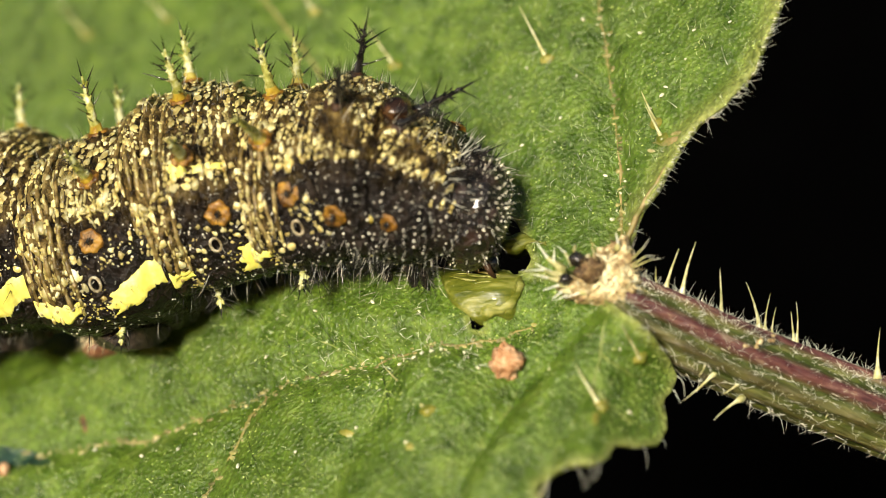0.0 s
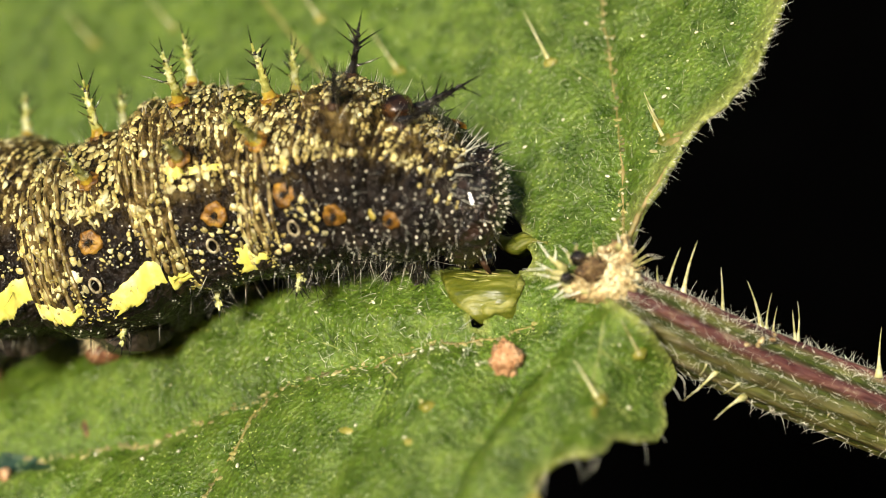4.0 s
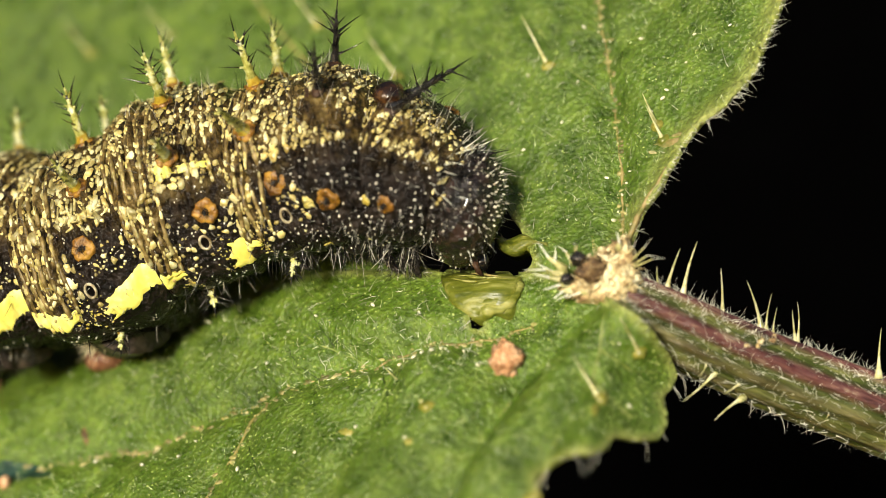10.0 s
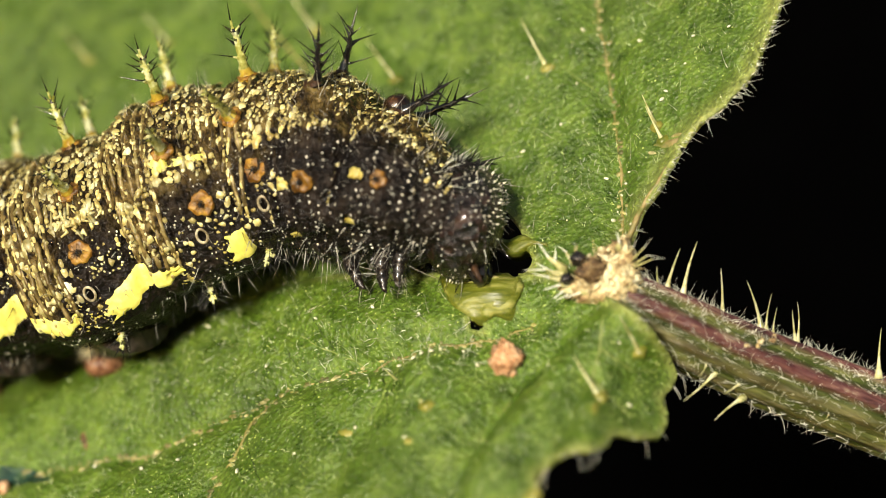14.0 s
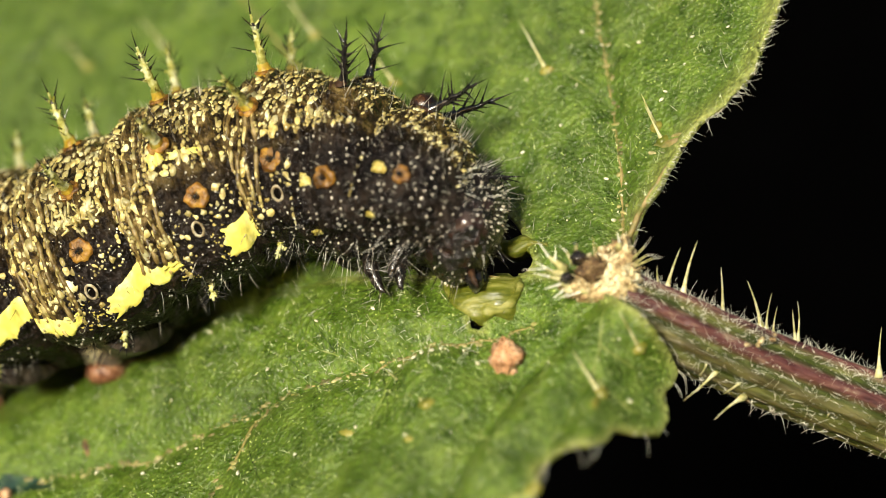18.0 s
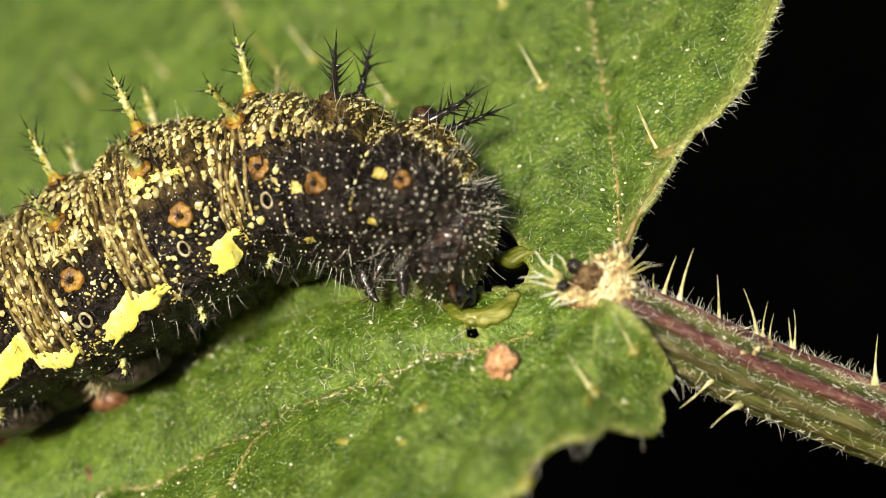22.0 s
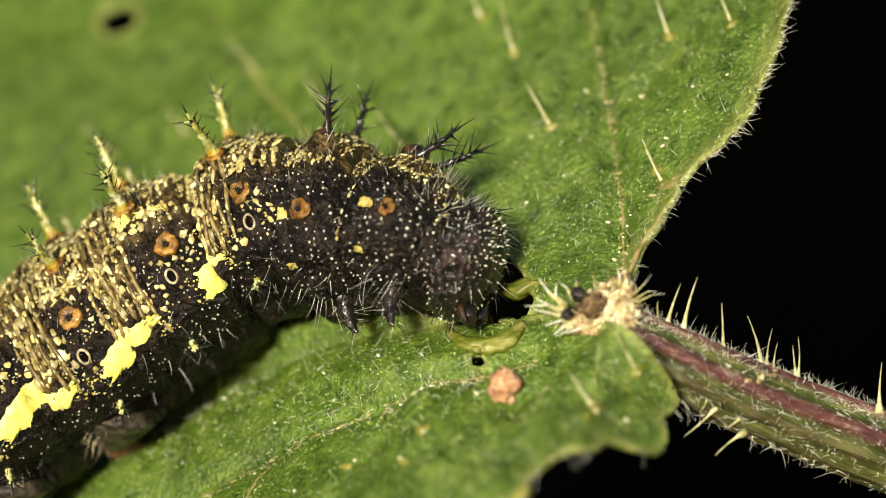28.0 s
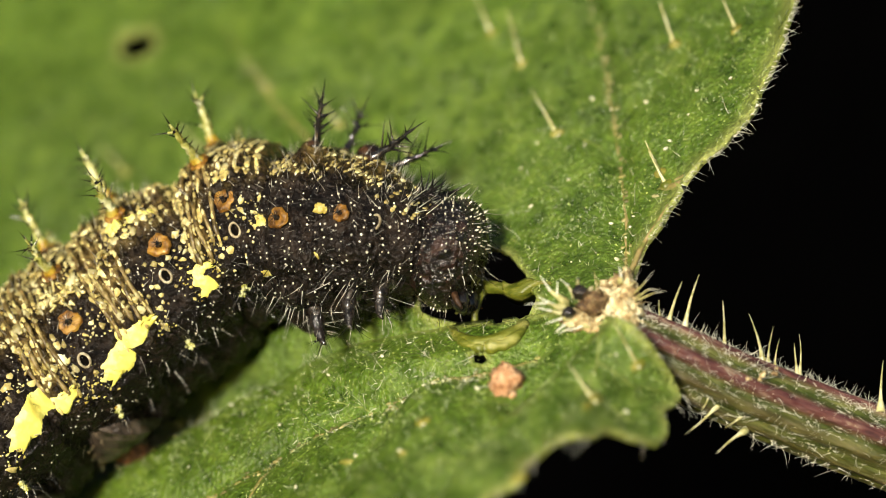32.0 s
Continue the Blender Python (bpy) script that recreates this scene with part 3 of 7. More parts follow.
speck = Geo()
speck.ball((0, 0, 0), 0.09, 0.045, 0.04, 0.2, 8, 5)
speck_mesh = speck.mesh("speck", M_SPECK)
for side, spots in (("upper", [(1018, 136), (934, 130), (1060, 58), (1052, 44), (1072, 60), (1178, 155), (1066, 304), (1098, 310), (1084, 362), (1090, 330), (1078, 380), (992, 212), (925, 262), (1150, 190),
                               (1230, 60), (1170, 168), (1000, 384), (1105, 290), (1215, 110), (1295, 48), (1112, 390), (1030, 40), (905, 180), (1130, 60)]),
                    ("lower", [(810, 608), (738, 548), (735, 610), (752, 606), (768, 602), (720, 618), (690, 625), (372, 572), (1104, 706), (338, 772), (306, 798), (240, 812), (470, 640), (560, 560),
                               (300, 690), (150, 800), (620, 745), (520, 800), (660, 540), (840, 640), (712, 770), (1090, 600), (965, 640), (420, 830)])):
    for u, v in spots:
        ob = new("speck", speck_mesh)
        ob.parent = BLADES[side]
        ob.matrix_basis = Matrix.Translation(on_leaf(side, u, v, 0.03) * MM) @ Euler((rng.uniform(0, 3), rng.uniform(-.5, .5), rng.uniform(0, 3))).to_matrix().to_4x4() @ Matrix.Diagonal((*[rng.uniform(0.5, 1.1)] * 3, 1))

# crease shade painted as dark tubes, a spot and warts on the lower half
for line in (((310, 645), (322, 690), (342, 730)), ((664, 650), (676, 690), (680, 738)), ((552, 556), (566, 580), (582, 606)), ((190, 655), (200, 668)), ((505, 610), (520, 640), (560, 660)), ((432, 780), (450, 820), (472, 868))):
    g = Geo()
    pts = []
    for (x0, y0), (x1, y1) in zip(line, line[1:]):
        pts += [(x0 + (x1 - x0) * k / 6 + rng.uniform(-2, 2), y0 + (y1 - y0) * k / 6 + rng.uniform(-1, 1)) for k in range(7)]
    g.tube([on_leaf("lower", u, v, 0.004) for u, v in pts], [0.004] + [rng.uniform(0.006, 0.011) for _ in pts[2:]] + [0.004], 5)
    part("crease", g, M_CREASE_SHADE, blade_lower, "thin dark line with crease shade in its colour")
for side, cu, cv, ru, rv, mat, name, label in (("lower", 26, 824, 46, 21, M_TEAL, "spot", "dark blue-green spot"), ("lower", 605, 757, 15, 9, M_WART, "blotch", "pale olive blotch"),
                                         ("lower", 717, 776, 10, 8, M_WART, "blotch", "amber wart"), ("lower", 140, 762, 7, 18, M_SCAR, "spot", "dark brown mark"), ("lower", 1045, 715, 9, 16, M_WART, "blotch", "pale olive blotch"),
                                               ("upper", 1176, 246, 26, 9, M_VEIN, "blotch", "dry tan blotch near the edge"), ("upper", 1150, 262, 8, 4, M_CRUST, "blotch", "dry tan blotch near the edge"),
                                               ("upper", 1196, 232, 14, 5, M_CRUST, "blotch", "dry tan blotch near the edge")):
    g = Geo()
    ring_n, verts = 22, [on_leaf(side, cu, cv, 0.03)]
    for k in (0.5, 1.0):
        for j in range(ring_n):
            a = 6.2832 * j / ring_n
            e = k * (1 + 0.45 * noise.noise(Vector((math.cos(a) * 1.8, math.sin(a) * 1.8, cu * 0.1))) + 0.15 * rng.uniform(-1, 1))
            verts.append(on_leaf(side, cu + ru * e * math.cos(a), cv + rv * e * math.sin(a), 0.028 if k < 1 else -0.02))
    g.add(verts, [(0, 1 + j, 1 + (j + 1) % ring_n) for j in range(ring_n)] + [(1 + j, 1 + ring_n + j, 1 + ring_n + (j + 1) % ring_n, 1 + (j + 1) % ring_n) for j in range(ring_n)])
    part(name, g, mat, BLADES[side], label)
g = Geo()
g.ball(on_leaf("lower", 2, 848, 0.12), 0.16, 0.14, 0.2, 0.3, 12, 9, seed=8)
part("speck", g, M_PELLET, blade_lower, "orange-brown crumb")

# chewed midrib in the gap
def chunk(side, us, top, bottom, bulge, origin):
    """A rounded slab of wet pith between two lines of the plan; top and bottom give its edge at u."""
    verts, nj = [], 9
    for u in us:
        e = 1 - abs((u - us[len(us) // 2]) / (us[-1] - us[0]) * 1.9) ** 4
        for j in range(nj):
            v = top(u) + (bottom(u) - top(u)) * j / (nj - 1)
            lift = bulge * math.sin(math.pi * (j + 0.5) / nj) * (0.4 + 0.6 * e) + 0.015 * math.sin(j * 2.6 + u * 0.03) + 0.012 * noise.noise(Vector((u * 0.07, v * 0.07, 3)))
            verts.append(on_leaf(side, u, v, 0.02 + lift) - origin)
    n = len(us)
    faces = [(i * nj + j, i * nj + j + 1, i * nj + j + nj + 1, i * nj + j + nj) for i in range(n - 1) for j in range(nj - 1)]
    low = [q - LEAF_N[side] * 0.4 for q in verts]
    nb = len(verts)
    rim = [j for j in range(nj - 1)] + [i * nj + nj - 1 for i in range(n - 1)] + [(n - 1) * nj + j for j in range(nj - 1, 0, -1)] + [i * nj for i in range(n - 1, 0, -1)]
    faces += [tuple(nb + k for k in reversed(f)) for f in faces]
    faces += [(rim[k], nb + rim[k], nb + rim[(k + 1) % len(rim)], rim[(k + 1) % len(rim)]) for k in range(len(rim))]
    g = Geo()
    g.add(verts + low, faces)
    return g


WIDE = [786 + 8.5 * k for k in range(17)]


def arc(u, depth, level):
    return level + depth * (1 - ((u - 853) / 70.0) ** 2)


g = chunk("lower", WIDE, lambda u: arc(u, 34, 492), lambda u: arc(u, 46, 508), 0.22, Vector())
part("midrib_stump", g, M_PITH, blade_lower, "wet yellow-green chewed stump of the midrib")
for pts, r in ((((850, 548), (880, 544), (902, 532), (915, 515), (921, 497)), 0.17), (((846, 552), (815, 540), (799, 522), (793, 505)), 0.12), (((905, 528), (918, 512), (908, 500)), 0.09)):
    g = Geo()
    c = [on_leaf("lower", u, v, 0.05) for u, v in pts]
    fine_c = [c[k].lerp(c[k + 1], f) + Vector((rng.uniform(-1, 1), 0, rng.uniform(-1, 1))) * 0.025 for k in range(len(c) - 1) for f in (0, 0.33, 0.66)] + [c[-1]]
    g.tube(fine_c, [r * (1 - 0.035 * k) * rng.uniform(0.65, 1.3) for k in range(len(fine_c))], 10)
    part("midrib_stump", g, M_PITH, blade_lower, "wet yellow-green chewed stump of the midrib")
BITE = valley(853, 512, "lower")
g = chunk("lower", WIDE, lambda u: 488 + 3 * math.sin(u * 0.09), lambda u: 496 + 60 * (1 - abs((u - 853) / 69.5) ** 4.5) - 5 * math.sin(u * 0.11), 0.30, BITE)
bitten_piece = part("bitten_piece", g, M_PITH, plant, "soft green piece of midrib that is bitten off")
for k in range(9):
    g = Geo()
    v0, u0 = 494 + 4.3 * k + rng.uniform(-2, 2), 853 + rng.uniform(-25, 15)
    half = rng.uniform(18, 48) * math.sqrt(max(0.15, 1 - (k / 9.5) ** 2))
    us = [u0 - half + 2 * half * i / 8 for i in range(9)]
    g.tube([on_leaf("lower", u, v0 + 2 * math.sin(u * 0.08 + k), 0.05 + 0.26 * math.sin(math.pi * min(0.95, (k + 1.2) / 9))) - BITE for u in us], [0.004] + [rng.uniform(0.014, 0.034) for _ in range(7)] + [0.004], 6)
    part("streak", g, M_STREAK if k else M_VEIN, bitten_piece, "pale fibre in the pith")
bitten_piece.location = (PIVOT + BITE - PLANT) * MM
for pts, r in ((((940, 432), (915, 425), (890, 425), (860, 418), (840, 414), (815, 400), (790, 405)), 0.16), (((845, 418), (835, 440), (828, 470), (822, 490)), 0.08),
               (((838, 420), (815, 445), (795, 470)), 0.05)):
    g = Geo()
    c = [on_leaf("upper", u, v, -0.15) for u, v in pts]
    g.tube(c, [r * rng.uniform(0.7, 1.25) for _ in c], 8)
    part("vein_remnant", g, M_PITH, blade_upper, "yellow strand left in the eaten gap")
g = chunk("upper", [880 + 6 * k for k in range(16)], lambda u: 414 + 7 * math.sin(u * 0.10) + 0.14 * (u - 880), lambda u: 440 + 9 * math.sin(u * 0.07 + 1), 0.10, Vector())
part("vein_remnant", g, M_PITH, blade_upper, "yellow strand left in the eaten gap")

# petiole, its thorns and the callus at the leaf base
PETIOLE = [(1062, 498, 0.1), (1110, 536, 0.2), (1200, 584, 0.4), (1306, 634, 0.6), (1430, 684, 0.8), (1568, 738, 1.0), (1760, 815, 1.3), (1980, 960, 1.6), (2140, 1250, 2.0), (2230, 1800, 2.4)]
axis = [seen(*q) for q in PETIOLE]
axis.append(Vector((PLANT.x, PLANT.y, -60)))
fine = []
for i in range(len(axis) - 1):
    a, b = axis[max(i - 1, 0)], axis[i]
    c, d = axis[i + 1], axis[min(i + 2, len(axis) - 1)]
    for k in range(10):
        t = k / 10
        fine.append(0.5 * ((2 * b) + (c - a) * t + (2 * a - 5 * b + 4 * c - d) * t * t + (3 * b - a - 3 * c + d) * t ** 3))
fine.append(axis[-1])


def petiole_frame(i):
    d = (fine[min(i + 1, len(fine) - 1)] - fine[max(i - 1, 0)]).normalized()
    up = Vector((0.3, -0.2, 1)) if d.z > -0.9 else Vector((1, -0.2, 0.3))
    up = (up - d * up.dot(d)).normalized()
    return d, up, d.cross(up)


def petiole_radius(i):
    return (0.60 + 0.22 * min(1, i / 20)) + 0.15 * min(1, i / 60)


RIBS = (350, 35, 90, 140, 185, 225, 260, 297)
g = Geo()
NS = 84
for i in range(len(fine)):
    d, up, w = petiole_frame(i)
    r = petiole_radius(i)
    for j in range(NS):
        a = 360 * j / NS
        near = min(abs((a - q + 180) % 360 - 180) for q in RIBS)
        rib = math.exp(-((near / 15.0) ** 2))
        k = r * (0.84 + 0.20 * rib + 0.015 * noise.noise(Vector((a * 0.05, i * 0.6, 1))))
        g.v.append(tuple(fine[i] - PLANT + (up * math.cos(radians(a)) - w * math.sin(radians(a))) * k))
        g.a.append(min(1.0, rib ** 1.4 * (1.6 if a > 280 or a < 60 else 0.35)))
g.f = [(i * NS + j, i * NS + (j + 1) % NS, (i + 1) * NS + (j + 1) % NS, (i + 1) * NS + j) for i in range(len(fine) - 1) for j in range(NS)]
g.s = [0] * len(g.f)
petiole = part("petiole", g, M_STEM, plant, "ribbed purple and green petiole with white hairs", attribute="rib")


def nearest_on_petiole(p):
    return min(range(len(fine)), key=lambda i: (fine[i] - p).length_squared)


for bu, bv, tu, tv, r in ((1169, 512, 1163, 472, 0.07), (1179, 516, 1204, 440, 0.10), (1207, 530, 1234, 428, 0.11), (1279, 562, 1276, 475, 0.09), (1347, 584, 1322, 498, 0.10), (1356, 586, 1366, 520, 0.06),
                          (1368, 592, 1376, 543, 0.05), (1408, 608, 1402, 550, 0.08), (1411, 608, 1411, 534, 0.06), (1555, 664, 1560, 580, 0.09), (1267, 659, 1209, 711, 0.09), (1313, 676, 1279, 699, 0.08),
                          (1313, 706, 1264, 745, 0.09), (1250, 640, 1236, 668, 0.06), (1420, 690, 1400, 700, 0.06), (1480, 730, 1462, 742, 0.06), (1300, 600, 1290, 620, 0.06), (1255, 600, 1250, 626, 0.05)):
    g = Geo()
    i = nearest_on_petiole(seen(bu, bv, 0.5))
    b = seen(bu, bv, fine[i].y - (0.1 if bv < 640 and tv < bv else 0.55))
    t = seen(tu, tv, fine[i].y - (0.25 if tv < bv else 1.0))
    bend = Vector((rng.uniform(-.05, .05), 0, rng.uniform(-.05, .05)))
    pts = [b + (t - b) * k + bend * math.sin(math.pi * k) - PLANT for k in (-0.08, 0.06, 0.16, 0.3, 0.55, 0.8, 1.0)]
    g.tube(pts, [r * 1.25, r * 0.92, r * 0.56, r * 0.36, r * 0.25, r * 0.15, r * 0.04], 8)
    part("thorn", g, M_THORN, plant, "straw-coloured stinging thorn")

g = Geo()
for _ in range(3400):
    i = rng.randrange(0, 62)
    d, up, w = petiole_frame(i)
    a = rng.uniform(0, 2 * math.pi)
    out = up * math.cos(a) - w * math.sin(a)
    if out.y > 0.5 or (out.z < -0.5 and rng.random() < 0.6):
        continue
    b = fine[i].lerp(fine[i + 1], rng.random()) + out * petiole_radius(i) * 0.95 - PLANT
    g.hair(b, out * rng.uniform(0.2, 1) + d * rng.uniform(-1.2, .9), rng.uniform(0.07, 0.24), rng.uniform(0.006, 0.012), 0.9, 3, steps=4)
for _ in range(560):
    i = rng.randrange(0, 62)
    d, up, w = petiole_frame(i)
    a = rng.uniform(0, 2 * math.pi)
    out = up * math.cos(a) - w * math.sin(a)
    if out.y > 0.3:
        continue
    b = fine[i].lerp(fine[i + 1], rng.random()) + out * petiole_radius(i) * 0.98 - PLANT
    g.hair(b, out * rng.uniform(0.02, 0.25) + d * rng.choice((-1, 1)) + Vector((0, 0, rng.uniform(-.3, .3))), rng.uniform(0.10, 0.42), rng.uniform(0.005, 0.012), 0.9, 4, steps=5)
part("petiole_hair", g, M_HAIR, plant, "short white hairs on the petiole", kind="stuff")

crumbs = Geo()
for _ in range(8):
    p = seen(1345 + rng.gauss(0, 16), 606 + rng.gauss(0, 9), -0.25) - PLANT
    crumbs.ball(p, rng.uniform(0.04, 0.10), 0.07, rng.uniform(0.03, 0.06), 0.6, 10, 8, seed=rng.uniform(0, 9))
part("crumb", crumbs, M_CALLUS, plant, "cream crumbs caught on the petiole", kind="stuff")
g = Geo()
g.ball(seen(1085, 490, -0.2) - PLANT, 0.58, 0.52, 0.68, 0.34, 30, 22, seed=1)
g.ball(seen(1062, 520, -0.25) - PLANT, 0.62, 0.45, 0.28, 0.3, 20, 14, seed=2)
g.ball(seen(1022, 508, -0.3) - PLANT, 0.45, 0.35, 0.26, 0.45, 18, 12, seed=12)
g.ball(seen(1100, 455, -0.2) - PLANT, 0.30, 0.35, 0.45, 0.45, 18, 12, seed=14)
for _ in range(150):
    a, e = rng.uniform(0, 6.28), rng.uniform(0.2, 1.0)
    p = seen(1080, 492, -0.62) - PLANT + Vector((math.cos(a) * 0.62 * e, rng.uniform(-0.05, 0.3), math.sin(a) * 0.66 * e))
    g.hair(p, (rng.uniform(-1, 1), rng.uniform(-1, 0), rng.uniform(-1, 1)), rng.uniform(0.15, 0.5), rng.uniform(0.016, 0.036), 0.4, 4, root=0)
part("leaf_base", g, M_CALLUS, plant, "dry cream and brown callus at the leaf base")
g = Geo()
for _ in range(85):
    a, e = rng.uniform(0, 6.28), rng.uniform(0.1, 1.05)
    p = seen(1078, 492, -0.70) - PLANT + Vector((math.cos(a) * 0.66 * e, 0.35 * e * e + rng.uniform(-0.05, 0.05), math.sin(a) * 0.68 * e))
    size = rng.uniform(0.03, 0.10)
    if (p - (seen(1048, 478, -0.7) - PLANT)).length < 0.36:
        continue
    g.dome(p, (rng.uniform(-.6, .6), -1, rng.uniform(-.6, .6)), (rng.uniform(-1, 1), 0, rng.uniform(-1, 1)), size * rng.uniform(1.2, 2.8), size * 0.8, size * 0.6, 7, 0, 0.45)
part("callus_flake", g, M_FIBRE, plant, "cream flakes on the callus", kind="stuff")
g = Geo()
g.ball(seen(1048, 480, -0.66) - PLANT, 0.34, 0.16, 0.27, 0.45, 24, 16, seed=5)
for _ in range(90):
    a, b = rng.uniform(0, 6.28), rng.uniform(0, 0.34)
    p = seen(1048, 478, -0.92) - PLANT + Vector((math.cos(a) * b, 0, math.sin(a) * b))
    g.hair(p, (math.cos(a), -0.6, math.sin(a)), 0.10, 0.012, 0.5)
part("pith_scar", g, M_SCAR, plant, "brown fibrous scar")
for u, v, r in ((1023, 459, 0.19), (1003, 494, 0.15)):
    g = Geo()
    g.ball(seen(u, v, -0.7) - PLANT, r, r, r * 0.9, 0.35, 18, 13, seed=u)
    part("bead", g, M_LEG, plant, "small black bead")
for bu, bv, tu, tv, r in ((1000, 478, 958, 420, 0.10), (996, 482, 972, 418, 0.08), (1002, 486, 938, 456, 0.10), (1000, 492, 916, 472, 0.07), (1004, 500, 925, 490, 0.09), (1010, 505, 960, 508, 0.11), (1015, 470, 985, 430, 0.06),
                          (1018, 450, 1012, 420, 0.06), (1020, 515, 968, 538, 0.10), (1045, 520, 975, 540, 0.07), (1060, 520, 1000, 530, 0.09), (1120, 470, 1180, 450, 0.03), (1118, 462, 1160, 408, 0.03), (1122, 474, 1176, 458, 0.025),
                          (1110, 450, 1140, 405, 0.025), (1095, 440, 1092, 415, 0.09), (1105, 520, 1150, 495, 0.03)):
    g = Geo()
    k = rng.uniform(0.72, 1.0)
    r *= 0.9
    b, t = seen(bu, bv, -0.5) - PLANT, seen(bu + (tu - bu) * k, bv + (tv - bv) * k, -0.9) - PLANT
    t += Vector((rng.uniform(-.1, .1), rng.uniform(-.2, .3), rng.uniform(-.1, .1)))
    m = (b + t) * 0.5 + Vector((rng.uniform(-.1, .1), 0, rng.uniform(-.1, .12)))
    g.tube([b, b.lerp(m, 0.5), m, m.lerp(t, 0.5), t], [r * 1.25, r * rng.uniform(0.7, 1.0), r * rng.uniform(0.36, 0.5), r * 0.25, r * 0.06], 7)
    g.s[14:] = [1] * (len(g.s) - 14)
    part("fibre", g, [M_STRAW, M_HAIR], plant, "yellowish dry fibre with a white tip")

pellet = Geo()
pellet.ball(on_leaf("lower", 893, 634, 0.14), 0.36, 0.26, 0.40, 0.42, 26, 18, seed=9)
pellet.ball(on_leaf("lower", 880, 622, 0.2), 0.16, 0.13, 0.15, 0.4, 12, 8, seed=4)
frass_pellet = tagged(new("frass_pellet", pellet.mesh("frass_pellet", M_PELLET)), "crumbly rust-brown pellet lying on the leaf", "droppings")

# ---- caterpillar ----
caterpillar = tagged(new("caterpillar"), "spiny black and cream caterpillar feeding on a nettle leaf", "caterpillar")
caterpillar.location = BUG * MM
rings = {}


PAIRS = {"t3": (-24, 8), "t2": (-30, -2)}


class Ring:
    """One body ring: x runs along the body to the head, z to the back; turn is the angle from the back towards the side."""

    def __init__(self, name, radius, length, kind, xs=0.0, taper=0.0):
        self.taper, self.bare, self.spots = taper, [], []
        self.name, self.r, self.l, self.kind, self.xs = name, radius, length, kind, xs
        self.fl = length * {"a3": 0.385, "a4": 0.46}.get(name, 0.5)

    def surface(self, x, turn, lift=0.0):
        u = x / (self.l / 2) if x < 0 else x / self.fl
        f = 1 - 0.03 * u * u - 0.5 * max(0.0, abs(u) - 0.93) ** 1.5
        f -= self.taper * u + 0.03 * math.exp(-(((abs(u) - 1.0) / 0.09) ** 2))
        a = abs((turn + 180) % 360 - 180)
        under = min(1.0, max(0.0, (a - 104) / 46.0))
        f *= 1 - (0.20 if self.kind == "abdomen" else 0.16) * under * under * (3 - 2 * under) + 0.13 * max(0.0, (a - 148) / 32.0) + 0.035 * math.exp(-(((a - 104) / 14.0) ** 2))
        if self.kind == "abdomen":
            rear = 1 / (1 + math.exp((u + 0.25) * 9))
            f += 0.026 * rear * math.cos(x * 22.0) * math.exp(-((a / 95.0) ** 4)) + 0.012 * math.cos(x * 9 + 1)
            for tt in (-36, 0, 36):
                f += 0.075 * math.exp(-(((x - self.xs) / 0.42) ** 2) - (((turn - tt) / 11.0) ** 2))
            f += 0.016 * math.cos(x * 2 * math.pi / 0.21) * math.exp(-((a / 66.0) ** 4)) * (1 - rear)
        elif self.name == "t1":
            f -= 0.24 * math.exp(-((a / 62.0) ** 4))
        elif self.kind == "thorax":
            f -= 0.045 * math.exp(-(((x + 0.30 * self.l + 0.06 * math.sin(turn * 0.07)) / 0.055) ** 2)) + 0.03 * math.exp(-(((x - 0.27 * self.l + 0.08 * math.sin(turn * 0.05)) / 0.06) ** 2))
            f += 0.02 * math.cos(x * 10.0 + 0.6) + 0.016 * math.cos(x * 2 * math.pi / 0.21) * math.exp(-((a / 60.0) ** 4)) - 0.05 * max(0.0, abs(u) - 0.6) ** 2
            f += 0.07 * math.exp(-(((x - 0.1) / 0.5) ** 2) - (((a - 132) / 12.0) ** 2)) - 0.05 * math.exp(-(((a - 112) / 6.0) ** 2))
            if self.name == "t2":
                f -= (0.17 + 0.16 * max(0.0, u + 0.2) ** 2) * math.exp(-((a / 62.0) ** 4))
            else:
                f -= 0.15 * max(0.0, u) ** 2 * math.exp(-((a / 62.0) ** 4))
            for tt in PAIRS[self.name]:
                f += 0.10 * math.exp(-(((x - self.xs) / 0.4) ** 2) - (((turn - tt) / 11.0) ** 2))
        f += 0.014 * noise.noise(Vector((x * 2.2, turn * 0.05, self.r * 7))) + 0.011 * noise.noise(Vector((x * 6, turn * 0.11, self.r)))
        f -= 0.016 * max(0.0, 1 - 4 * abs(noise.noise(Vector((x * 1.9, turn * 0.035, self.r * 3 + 9)))))
        f -= {"thorax": 0.15, "collar": 0.05}.get(self.kind, 0.055) * math.exp(-(((min(abs(u), 1.0) - 1.0) / 0.16) ** 2))
        r = self.r * f + lift
        t = radians(turn)
        return Vector((x, -math.sin(t) * r, math.cos(t) * r))

    def normal(self, x, turn):
        t = radians(turn)
        return Vector((0, -math.sin(t), math.cos(t)))


def dorsal_mask(ring, x, turn):
    a = abs((turn + 180) % 360 - 180)
    limit = {"t3": 40, "t2": 33, "t1": 10}.get(ring.name, 52)
    u = x / (ring.l / 2)
    if ring.kind == "abdomen" and u < -0.35:
        limit = 92
    return 1 / (1 + math.exp((a - limit) / 5.0))


